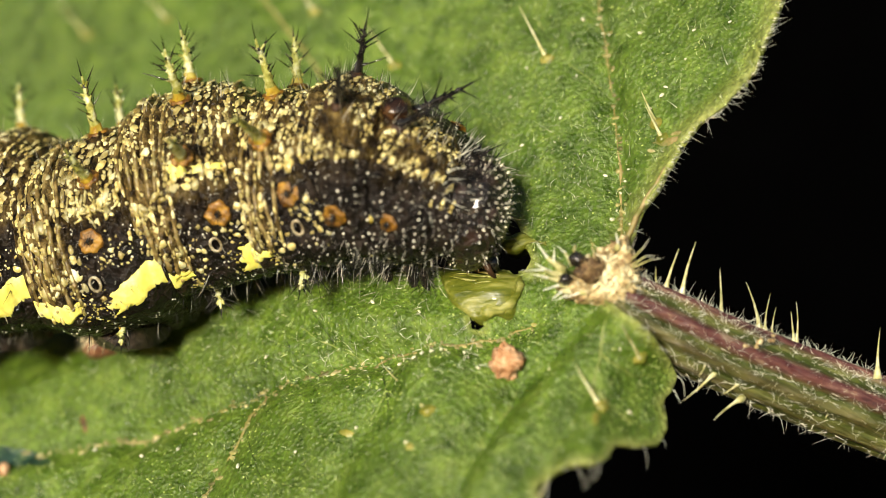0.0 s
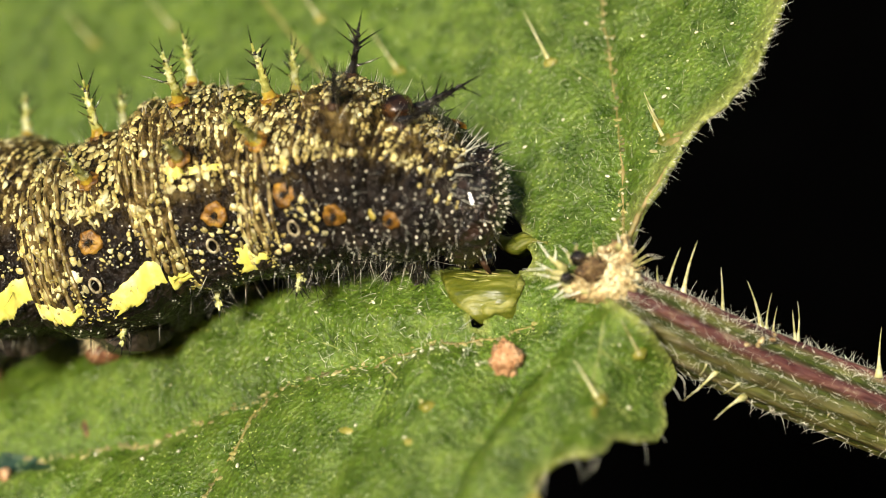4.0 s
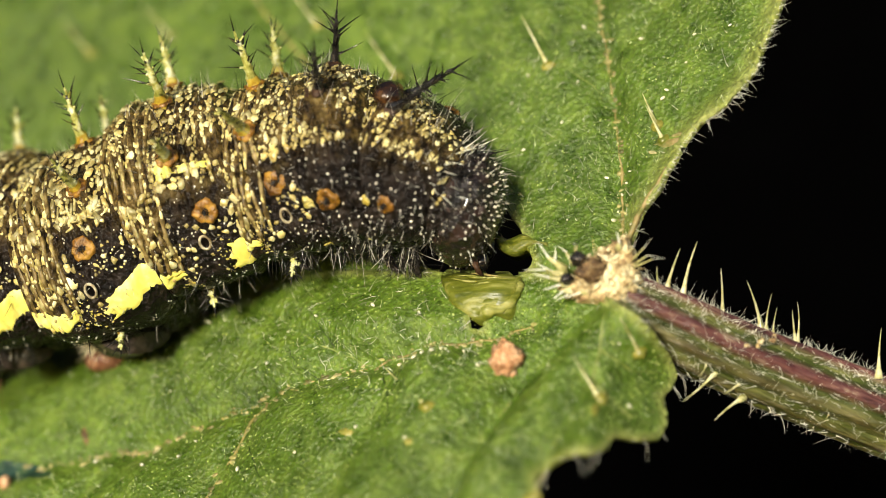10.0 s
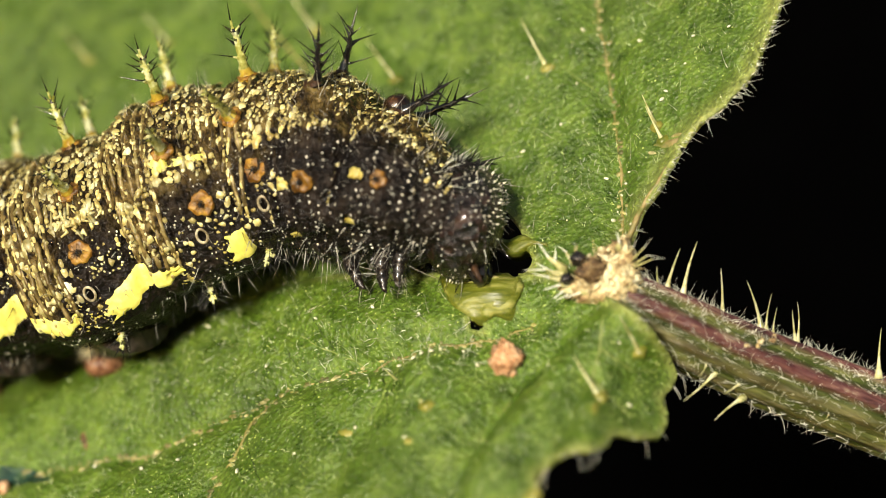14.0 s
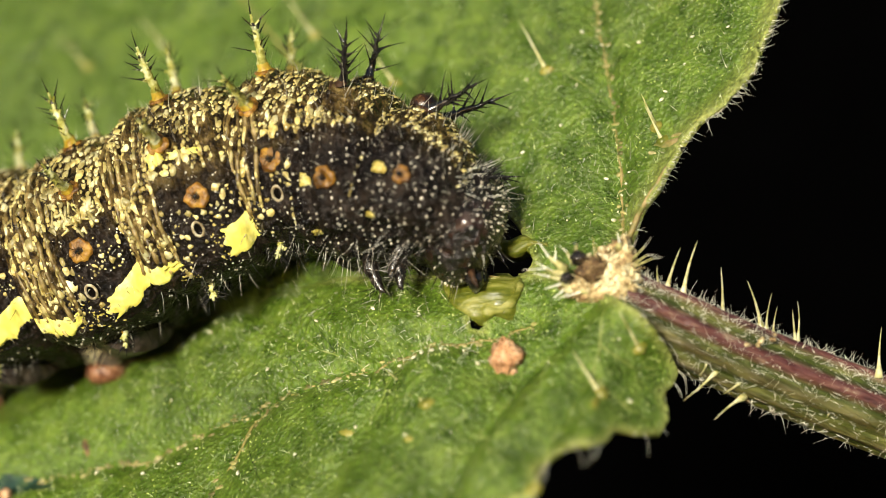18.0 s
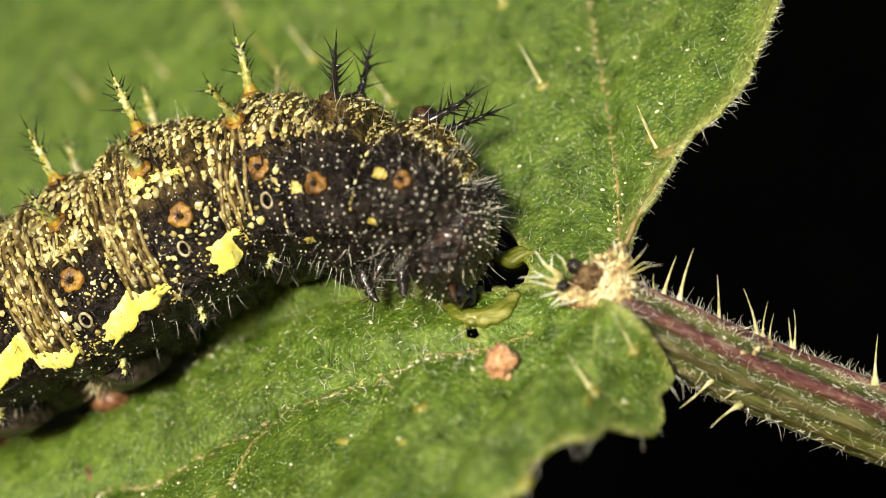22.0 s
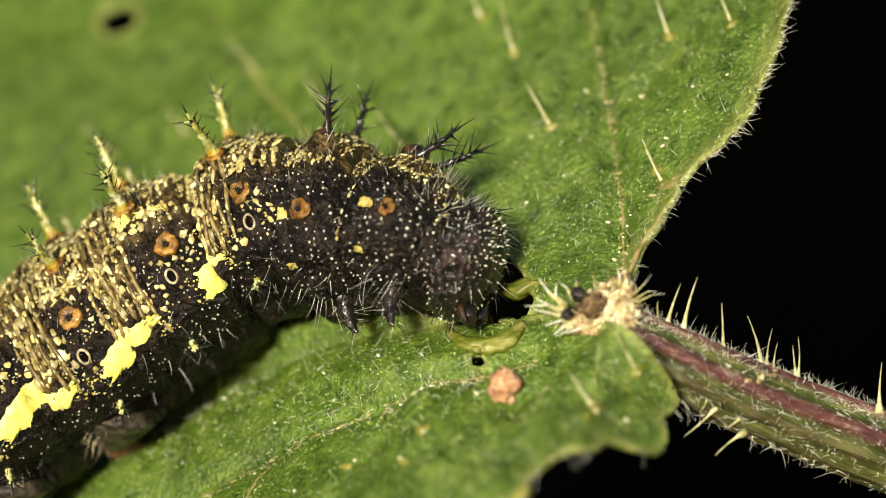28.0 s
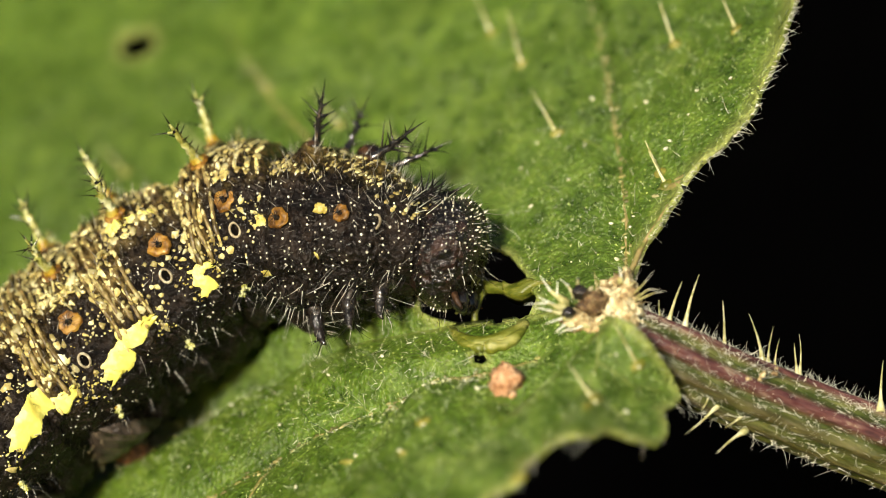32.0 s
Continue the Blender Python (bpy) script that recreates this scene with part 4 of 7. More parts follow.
def spine(ring, x, turn, length, dark, parent, lean=0.0, stout=1.0):
    """A branched spine: knobbly tapering shaft on a swollen foot, with side branches that end in stout black bristles."""
    g = Geo()
    b = ring.surface(x, turn, -0.10)
    d = (ring.normal(x, turn) + Vector((lean, 0, 0))).normalized()
    n = 12
    bend = Vector((rng.uniform(-.09, .09), rng.uniform(-.09, .09), 0)) * length
    shaft = [b + d * (length * k / n) + bend * (k / n) ** 2 for k in range(n + 1)]
    shaft = [q + Vector((rng.uniform(-1, 1), rng.uniform(-1, 1), 0)) * (0.03 if 2 < i < n else 0) for i, q in enumerate(shaft)]
    r0 = (0.094 if dark else 0.125) * stout
    radii = [r0 * k * (1 + (0.16 if i % 2 else -0.10) * (i > 2)) for i, k in enumerate((2.1, 1.7, 1.25, 1.0, 0.95, 0.9, 0.85, 0.78, 0.7, 0.62, 0.52, 0.42, 0.3))]
    g.tube(shaft, radii, 9, 0)
    g.s[-9 - 2:] = [1] * 11
    g.s[:27] = [2] * 27
    side = d.orthogonal().normalized()
    w = d.cross(side)

    def bristle(base, out, long):
        out = out.normalized()
        stub = base + out * (long * 0.32)
        first = len(g.v)
        g.tube([base - out * 0.03, base + out * (long * 0.16), stub], [0.048, 0.036, 0.030], 5, 0, cap=False)
        g.weld(first, 10, base)
        g.hair(stub - out * 0.01, out, long * 0.75, 0.024, 0.08, 4, 1, root=0)

    fan = 1.0 if stout == 1.0 else 1.9
    bristle(shaft[-1], d, length * 0.42 * fan)
    for lvl, cnt in ((3, 1), (5, 2), (6, 1), (7, 2), (8, 2), (9, 2), (10, 2), (11, 2)) if not dark else ((3, 1), (4, 2), (5, 2), (6, 2), (7, 2), (8, 2), (9, 1), (10, 2), (11, 1)):
        a0 = rng.uniform(0, 6.28)
        for k in range(cnt):
            a = a0 + 6.283 * k / cnt + rng.uniform(-.5, .5)
            out = side * math.cos(a) + w * math.sin(a) + d * rng.uniform(0.4, 1.3)
            bristle(shaft[lvl], out, length * rng.uniform(0.28, 0.72 if dark else 0.62) * (1.1 - 0.03 * lvl) * fan)
    mats = [M_BRISTLE] * 3 if dark else [M_SPINE, M_BRISTLE, M_AMBER]
    part("spine", g, mats, parent, "black branched spine" if dark else "yellow branched spine with a black tip")


def tubercle(ring, x, turn, size, parent, rosette=True):
    """A raised orange ring at a spine's foot, with a dark star in the middle."""
    g = Geo()
    ring.spots.append((x, abs(turn), size * 1.35))
    c = ring.surface(x, turn, 0.05 if ring.kind == "abdomen" else 0.09)
    nrm = ring.normal(x, turn)
    t = Vector((1, 0, 0))
    w = nrm.cross(t)
    n = 20
    prof = ((1.08, -0.25), (1.0, -0.04), (0.9, 0.01), (0.75, 0.045), (0.55, 0.05), (0.42, 0.0), (0.3, -0.03))
    verts = []
    for k, h in prof:
        verts += [c + (t * math.cos(2 * math.pi * j / n) + w * math.sin(2 * math.pi * j / n)) * (size * k * (1 + 0.09 * math.sin(j * 2.1) + 0.08 * math.sin(j * 5.3 + x * 9))) + nrm * (h * size * 0.9) for j in range(n)]
    faces = [(i * n + j, i * n + (j + 1) % n, (i + 1) * n + (j + 1) % n, (i + 1) * n + j) for i in range(len(prof) - 1) for j in range(n)]
    g.add(verts, faces, 0)
    g.add([c + nrm * 0.03 * size] + verts[-n:], [(0, 1 + j, 1 + (j + 1) % n) for j in range(n)], 1)
    if rosette:
        top = c + nrm * 0.1
        g.tube([c - nrm * 0.02, c + nrm * size * 0.3, c + nrm * size * 0.6], [size * 0.32, size * 0.2, size * 0.08], 8, 1)
        for k in range(11):
            a = 6.283 * k / 11 + rng.uniform(-.2, .2)
            g.hair(c + nrm * size * 0.45, (t * math.cos(a) + w * math.sin(a)) + nrm * rng.uniform(0.1, 0.9), size * rng.uniform(0.6, 1.1), 0.013, 0.1, 3, 1, root=0)
    part("tubercle", g, [M_ORANGE, M_BRISTLE], parent, "orange ringed tubercle with a dark star")


def spiracle(ring, x, turn, parent):
    g = Geo()
    ring.spots.append((x, abs(turn), 0.30))
    c, nrm = ring.surface(x, turn, 0.0), ring.normal(x, turn)
    t, w = Vector((1, 0, 0)), nrm.cross(Vector((1, 0, 0)))
    loop = [c + t * (math.cos(a) * 0.13) + w * (math.sin(a) * 0.18) + nrm * 0.015 for a in [6.2832 * k / 20 for k in range(21)]]
    g.tube(loop, 0.036, 7, 0, cap=False)
    g.add([c + nrm * 0.004] + loop[:20], [(0, 1 + k, 1 + (k + 1) % 20) for k in range(20)], 1)
    part("spiracle", g, [M_RIM, M_PIT], parent, "oval breathing hole with a pale rim")


def patch(ring, x0, x1, t0, t1, parent, mat=None, seed=1.0, label="bright yellow side patch"):
    """A slightly raised patch of coloured skin with a ragged outline."""
    g = Geo()
    nx, nt = 14, 14
    verts = []
    for i in range(nx + 1):
        for j in range(nt + 1):
            a, b = 2 * i / nx - 1, 2 * j / nt - 1
            m = max(abs(a), abs(b))
            ang = math.atan2(b, a)
            k = (m / max(1e-6, math.hypot(a, b))) if m else 0
            rag = 1 + 0.5 * noise.noise(Vector((math.cos(ang) * 1.6, math.sin(ang) * 1.6, seed))) + 0.3 * noise.noise(Vector((math.cos(ang) * 5, math.sin(ang) * 5, seed)))
            a, b = a * (0.35 + 0.65 * k) * rag, b * (0.35 + 0.65 * k) * rag
            verts.append(ring.surface((x0 + x1) / 2 + a * (x1 - x0) / 2, (t0 + t1) / 2 + b * (t1 - t0) / 2, 0.03 * (1 - m ** 8) - 0.03 * (m ** 8)))
    faces = [(i * (nt + 1) + j, i * (nt + 1) + j + 1, (i + 1) * (nt + 1) + j + 1, (i + 1) * (nt + 1) + j) for i in range(nx) for j in range(nt)]
    g.add(verts, faces)
    part("skin_patch", g, mat or M_YELLOW, parent, label)


def wedge(ring, edge, reach, crest, breadth, drop, parent, seed, narrow=0.8):
    """A flat yellow patch that is broad at the crease between two rings and narrows, slanting down, away from it."""
    g = Geo()
    nx, nt = 18, 12
    ring.bare.append((min(edge, edge + reach), max(edge, edge + reach), abs(crest) - 1, abs(crest) + breadth + drop, edge, reach, abs(breadth), drop))
    s = 1 if crest > 0 else -1
    verts = []
    for i in range(nx + 1):
        k = i / nx
        top = abs(crest) + drop * k ** 1.2 + 3.0 * noise.noise(Vector((k * 3.1, seed, 0.3))) + 1.2 * noise.noise(Vector((k * 11, seed, 2.3)))
        wide = breadth * (1 - narrow * k ** 1.6) * (1 + 0.3 * noise.noise(Vector((k * 4, seed, 5.1)))) + 1.2 * noise.noise(Vector((k * 9, seed, 7.7)))
        for j in range(nt + 1):
            c = j / nt
            rim = min(1.0, 5 * min(c, 1 - c, 1.06 - k))
            ragged = reach * k * (1 + 0.22 * noise.noise(Vector((c * 5.0, seed, 9.0))) * k)
            verts.append(ring.surface(edge + ragged, s * (top + wide * c), -0.02 + 0.045 * rim))
    faces = [(i * (nt + 1) + j, i * (nt + 1) + j + 1, (i + 1) * (nt + 1) + j + 1, (i + 1) * (nt + 1) + j) for i in range(nx) for j in range(nt)]
    g.add(verts, faces)
    specks = Geo()
    for _ in range(26):
        k = rng.uniform(0.85, 1.25)
        t = s * (abs(crest) + drop * k + breadth * rng.uniform(-0.2, 0.9))
        size = rng.uniform(0.012, 0.036)
        specks.dome(ring.surface(edge + reach * k, t), ring.normal(edge, t), (1, rng.uniform(-1, 1), 0), size * rng.uniform(1, 1.8), size, size * 0.22, 7, 0, 0.45)
    part("skin_patch", g, M_YELLOW, parent, "bright yellow wedge-shaped side patch")
    part("patch_speckle", specks, M_CREAMY, parent, "whitish speckles at the end of a yellow patch", kind="stuff")


def skin(ring):
    g = Geo()
    nx, nt = 84, 132
    for i in range(nx + 1):
        x = -0.62 * ring.l + (0.62 * ring.l + 1.24 * ring.fl) * i / nx
        for j in range(nt):
            t = -180 + 360 * j / nt
            g.v.append(tuple(ring.surface(x, t)))
            g.a.append(dorsal_mask(ring, x, t))
    g.f = [(i * nt + j, i * nt + (j + 1) % nt, (i + 1) * nt + (j + 1) % nt, (i + 1) * nt + j) for i in range(nx) for j in range(nt)]
    g.f += [tuple(range(nt - 1, -1, -1)), tuple(nx * nt + j for j in range(nt))]
    g.s = [0] * len(g.f)
    ob = part("body_ring", g, M_SKIN, caterpillar, "black skin with a cream-speckled back", attribute="dorsal")
    rings[ring.name] = ob
    return ob


def granules(ring, ob):
    """Cream granules on the back, beaded wrinkle ridges, blotches low on the flank and white dots on the dark sides."""
    cream, white, ridges = Geo(), Geo(), Geo()
    placed = {}
    deg = math.pi / 180 * ring.r

    def free(x, y, size, slack):
        i, j = int(x / 0.3 + 50), int(y / 0.3 + 50)
        near = [q for a in (-1, 0, 1) for b in (-1, 0, 1) for q in placed.get((i + a, j + b), ())]
        if any((x - a) ** 2 + (y - b) ** 2 < (size + c) ** 2 * slack for a, b, c in near):
            return False
        placed.setdefault((i, j), []).append((x, y, size))
        return True

    def bare(x, t):
        if any((x - a) ** 2 + ((abs(t) - b) * deg) ** 2 < c * c for a, b, c in ring.spots):
            return True
        return any(lo - 0.05 < x < hi + 0.05 and ta < abs(t) < tb for lo, hi, ta, tb, *_ in ring.bare)

    def blob(geo, x, t, size, long=1.0, flat=0.7, ragged=0.28, lean=0.5):
        around = Vector((rng.gauss(0, lean), -math.cos(radians(t)), -math.sin(radians(t))))
        geo.dome(ring.surface(x, t), ring.normal(x, t), around, size * long, size, min(0.038, size * flat), 8, ragged=ragged)

    tries = int({"abdomen": 6500, "thorax": 4200}.get(ring.kind, 600) * ring.l / 2.4)
    for _ in range(tries):
        x, t = rng.uniform(-0.57 * ring.l, 1.14 * ring.fl), rng.uniform(-95, 95)
        if dorsal_mask(ring, x, t) < 0.5 or bare(x, t):
            continue
        if ring.kind == "abdomen" and x < -0.2 * ring.l and rng.random() < 0.7:
            continue
        y = t * deg
        size = rng.choice((0.024, 0.034, 0.045, 0.055, 0.068, 0.082, 0.10, 0.115) if ring.kind == "abdomen" else (0.024, 0.034, 0.045, 0.055, 0.066))
        if ring.kind == "abdomen":
            x = round(x / 0.23) * 0.23 + rng.gauss(0, 0.04)
        elif rng.random() < 0.6:
            x = round(x / 0.25) * 0.25 + rng.gauss(0, 0.035)
        if noise.noise(Vector((x * 1.9, y * 1.4, ring.r * 5))) + 0.7 * noise.noise(Vector((x * 4.4, y * 3.6, ring.r))) < (-0.20 if ring.kind == "abdomen" else -0.02) + rng.gauss(0, 0.10):
            continue
        if free(x, y, size, 0.46):
            blob(cream, x, t, size, rng.uniform(0.9, 1.8))
    # dots of the dark flanks: in rows on the thorax, strewn on the abdomen
    if ring.kind == "abdomen":
        for _ in range(int(430 * ring.l / 2.4)):
            x, t = rng.uniform(-0.57 * ring.l, 1.14 * ring.fl), rng.uniform(-128, 128)
            if dorsal_mask(ring, x, t) < 0.5 and not bare(x, t):
                blob(white, x, t, rng.uniform(0.012, 0.028), rng.uniform(0.9, 1.3), 0.9, 0.1)
        for _ in range(420):
            sd, u = rng.choice((-1, 1)), rng.random()
            x, t = (rng.uniform(0.15, 1.15) * ring.fl, rng.gauss(79, 7)) if u < 0.5 else (rng.uniform(-0.57, 0.05) * ring.l, rng.gauss(90, 8))
            size = rng.choice((0.02, 0.03, 0.04, 0.055, 0.075, 0.095))
            if t > 60 and not bare(x, t) and free(x, sd * t * deg, size * 1.25, 0.8):
                blob(cream, x, sd * t, size, rng.uniform(0.9, 1.6), 0.5, 0.4, 1.5)
    else:
        rows = int(ring.l / 0.19)
        for i in range(rows):
            for sd in (-1, 1):
                t = 24.0
                while t < 132:
                    t += rng.uniform(0.13, 0.24) / deg
                    x = -0.55 * ring.l + 1.1 * ring.l * (i + 0.5) / rows + rng.gauss(0, 0.028)
                    if rng.random() < (0.62 if ring.kind == "thorax" else 0.5) and not bare(x, t) and dorsal_mask(ring, x, t) < 0.5:
                        blob(white, x, sd * t, rng.uniform(0.013, 0.034), rng.uniform(0.9, 1.25), 0.9, 0.15)
    if ring.name in ("t2", "t3", "a1"):
        for x0 in (-0.52 * ring.l, -0.40 * ring.l):
            for sd in (-1, 1):
                t = 6.0
                while t < 100:
                    t += rng.uniform(0.10, 0.26) / deg
                    if rng.random() < 0.62:
                        blob(cream, x0 + rng.gauss(0, 0.025), sd * t, rng.uniform(0.028, 0.06), rng.uniform(1.1, 2.0), 0.7, 0.2, 0.2)
    if ring.name in ("a3", "a4"):
        for _ in range(70):
            x, t = rng.gauss(0.25, 0.36), rng.choice((-1, 1)) * rng.gauss(49, 4)
            p = [ring.surface(x + 0.06 * k * rng.uniform(-1, 1), t + 2.0 * k * rng.uniform(-1, 1), 0.012) for k in range(4)]
            cream.tube(p, [0.03, 0.05, 0.05, 0.025], 5)
    if ring.kind == "abdomen":
        for k in range(6):
            x = -0.57 * ring.l + k * 0.235 + 0.03
            for sd in (-1, 1):
                ends = [(0.0, rng.uniform(38, 60))]
                ends.append((ends[0][1] + rng.uniform(2, 6), 92 + rng.uniform(-9, 8)))
                wave = rng.uniform(0, 6)
                for lo, hi in ends:
                    n = 20
                    ts = [lo + (hi - lo) * i / n for i in range(n + 1)]
                    ridges.tube([ring.surface(x + 0.04 * math.sin(t * 0.13 + wave), sd * t, -0.004) for t in ts],
                                [0.02] + [0.062 * (1 + 0.45 * noise.noise(Vector((t * 0.25, k, ring.r * 9 + sd)))) for t in ts[1:-1]] + [0.02], 7)
                t = 2.0
                while t < 100:
                    t += rng.uniform(2.2, 7)
                    if rng.random() < (0.74 if t < 50 else 0.55):
                        size = rng.uniform(0.028, 0.052)
                        cream.dome(ring.surface(x + 0.04 * math.sin(t * 0.13 + wave) + rng.gauss(0, 0.015), sd * t, 0.046), ring.normal(x, sd * t),
                                   (0, -math.cos(radians(t)), -sd * math.sin(radians(t))), size * rng.uniform(1.2, 3.2), size, size * 0.6, 8, ragged=0.2)
        part("wrinkle", ridges, M_RIDGE, ob, "golden-brown wrinkle ridges round the rear of the ring", kind="stuff")
    part("cream_granule", cream, M_GRANULE, ob, "cream-yellow granules and wrinkle lines", kind="stuff")
    part("white_dot", white, M_DOT, ob, "tiny white dots on the dark side", kind="stuff")


def body_hair(ring, ob, count, ventral, long=0.5):
    pale, dark = Geo(), Geo()
    for _ in range(count):
        x, t = rng.uniform(-0.48, 0.48) * ring.l, rng.uniform(-105, 105)
        d = ring.normal(x, t) + Vector((rng.uniform(-.3, .7), rng.uniform(-.4, .4), rng.uniform(-.3, .3)))
        (pale if rng.random() < 0.6 else dark).hair(ring.surface(x, t), d, rng.uniform(0.15, long) * (1.5 if rng.random() < 0.2 else 1.0), rng.uniform(0.009, 0.015), 0.2)
    for _ in range(ventral):
        s = rng.choice((-1, 1))
        x, t = rng.gauss(0.0, 0.2) * ring.l, s * rng.gauss(128, 11)
        d = ring.normal(x, t) + Vector((rng.uniform(-.5, .5), 0, rng.uniform(-.9, .1)))
        (pale if rng.random() < 0.25 else dark).hair(ring.surface(x, t), d, rng.uniform(0.25, 0.72), rng.uniform(0.008, 0.014), 0.3)
    part("pale_hair", pale, M_GREYHAIR, ob, "fine pale grey hairs", kind="stuff")
    part("dark_hair", dark, M_BRISTLE, ob, "fine black hairs", kind="stuff")


def proleg(ring, ob, side):
    """A wrinkled cone under the ring, set with hairs."""
    g = Geo()
    a = Vector((-0.35, -0.75 * side, -1.35))
    e = Vector((-1.45, -0.10, -2.25)) if side > 0 else Vector((-1.2, 0.75, -2.6))
    n = 12
    pts = [a.lerp(e, k / n) for k in range(n + 1)]
    g.tube(pts, [(1.22 - 0.80 * (k / n) ** 1.2) * (1 + 0.05 * math.cos(k * 2.4)) for k in range(n + 1)], 26, 0)
    part("proleg", g, [M_PROLEG], ob, "stubby wrinkled dark proleg")
    f = Geo()
    for k in range(90):
        j = rng.randrange(4, n + 1)
        an = rng.uniform(0, 6.28)
        out = Vector((math.cos(an), math.sin(an), 0))
        f.hair(pts[j] + out * (1.18 - 0.78 * (j / n) ** 1.2), out + Vector((0, 0, rng.uniform(-1.0, 0.1))), rng.uniform(0.2, 0.5), 0.012, 0.25)
    part("proleg_hair", f, M_FIBRE, ob, "straw-coloured bristles of the proleg", kind="stuff")


def gripping_foot(seed):
    """The fleshy end of a near proleg, which holds on to the leaf while the body rolls above it."""
    f = Geo()
    f.ball((0, 0, 0), 0.50, 0.42, 0.34, 0.22, 22, 14, seed=seed)
    f.ball((0.05, 0.10, 0.26), 0.34, 0.34, 0.34, 0.2, 18, 12, seed=seed + 3)
    for k in range(26):
        an = rng.uniform(0, 6.28)
        f.hair((math.cos(an) * 0.36, math.sin(an) * 0.34, 0.05), (math.cos(an), math.sin(an) - 0.4, rng.uniform(-0.5, 0.9)), rng.uniform(0.2, 0.45), 0.012, 0.3, root=0)
    foot = part("gripping_foot", f, M_FOOT, caterpillar, "reddish gripping foot of a proleg")
    shank, hairs = Geo(), Geo()
    n = 9
    pts = [Vector((0.02, 0.05, 0.12)).lerp(Vector((0.30, -0.45, 1.45)), k / n) for k in range(n + 1)]
    shank.tube(pts, [(0.34 + 0.42 * (k / n)) * (1 + 0.07 * math.cos(k * 2.6)) for k in range(n + 1)], 20)
    part("shank", shank, M_PROLEG, foot, "wrinkled grey-brown shank of the proleg")
    for k in range(46):
        j, an = rng.randrange(1, n), rng.uniform(0, 6.28)
        out = Vector((math.cos(an), math.sin(an), 0))
        hairs.hair(pts[j] + out * (0.32 + 0.42 * j / n), out + Vector((0, 0, rng.uniform(-1.0, 0.3))), rng.uniform(0.18, 0.45), 0.012, 0.25)
    part("shank_hair", hairs, M_FIBRE, foot, "straw-coloured bristles of the shank", kind="stuff")
    return foot


def leg(ring, ob, side):
    g = Geo()
    t = side * 150
    a, n = ring.surface(0.1, t, -0.25), ring.normal(0.1, t)
    d = (n + Vector((0.15, 0, -0.2))).normalized()
    p = [a + d * (1.15 * k) + Vector((x, 0, z)) for k, x, z in ((0, 0, 0), (0.18, 0, 0), (0.30, 0, 0), (0.35, 0, 0), (0.47, 0.02, 0), (0.58, 0.05, 0), (0.63, 0.08, 0), (0.74, 0.12, 0), (0.84, 0.16, 0), (0.98, 0.24, 0.02), (1.06, 0.33, 0.06))]
    g.tube(p, [0.34, 0.33, 0.27, 0.20, 0.215, 0.18, 0.14, 0.145, 0.11, 0.07, 0.015], 12)
    pale, dark = Geo(), Geo()
    for k in range(60):
        q = a.lerp(p[-1], rng.uniform(0.05, 0.9))
        out = Vector((rng.uniform(-1, 1), rng.uniform(-1, 1), rng.uniform(-1.2, 0.2)))
        (dark if k % 4 else pale).hair(q + out.normalized() * 0.1, out, rng.uniform(0.25, 0.65), 0.011, 0.2)
    shell = part("leg", g, M_LEG, ob, "glossy black jointed leg")
    part("leg_bristle", dark, M_BRISTLE, shell, "black bristles of the leg", kind="stuff")
    part("leg_hair", pale, M_GREYHAIR, shell, "pale bristles of the leg", kind="stuff")


def abdomen_ring(name, radius, length, xs, xl, streak=False, prolegs=False, front=True):
    r = Ring(name, radius, length, "abdomen", xs)
    ob = skin(r)
    body_hair(r, ob, 170, 130 if not prolegs else 50)
    spine(r, xs, 0, 1.38, False, ob, 0.06)
    for s in (1, -1):
        spine(r, xs, 36 * s, 1.22, False, ob, 0.0)
        tubercle(r, xs, 36 * s, 0.26, ob, False)
        tubercle(r, xl, 67 * s, 0.285, ob)
        spiracle(r, 0.34 if name in ("a1", "a2") else -0.07, {"a1": 87, "a2": 83}.get(name, 88) * s, ob)
        spine(r, -0.1, 121 * s, 0.5, False, ob, 0.0, 0.55)
        if front:
            reach, crest, breadth, drop, narrow = (-0.95, 83, 23, 2, 0.2) if name == "a2" else (-1.4, 84, 20, 10, 0.35)
            wedge(r, 1.19 * r.fl, reach, crest * s, breadth, drop, ob, radius * 3 + s, narrow)
        reach, crest, breadth = (0.72, 96, 10) if name == "a1" else (1.35, 92, 15)
        wedge(r, -0.57 * length if name == "a1" else -0.61 * length, reach, crest * s, breadth, 3, ob, radius * 5 + s, 0.75)
        if streak:
            patch(r, xl - 1.0, xl - 0.5, 38 * s, 46 * s, ob, seed=4.2 + s, label="yellow streak")
            patch(r, xl - 0.42, xl + 0.40, 40.5 * s, 45.5 * s, ob, seed=6.1 + s, label="yellow streak")
        if prolegs:
            proleg(r, ob, s)
    tubercle(r, xs, 0, 0.24, ob, False)
    granules(r, ob)
    return r, ob


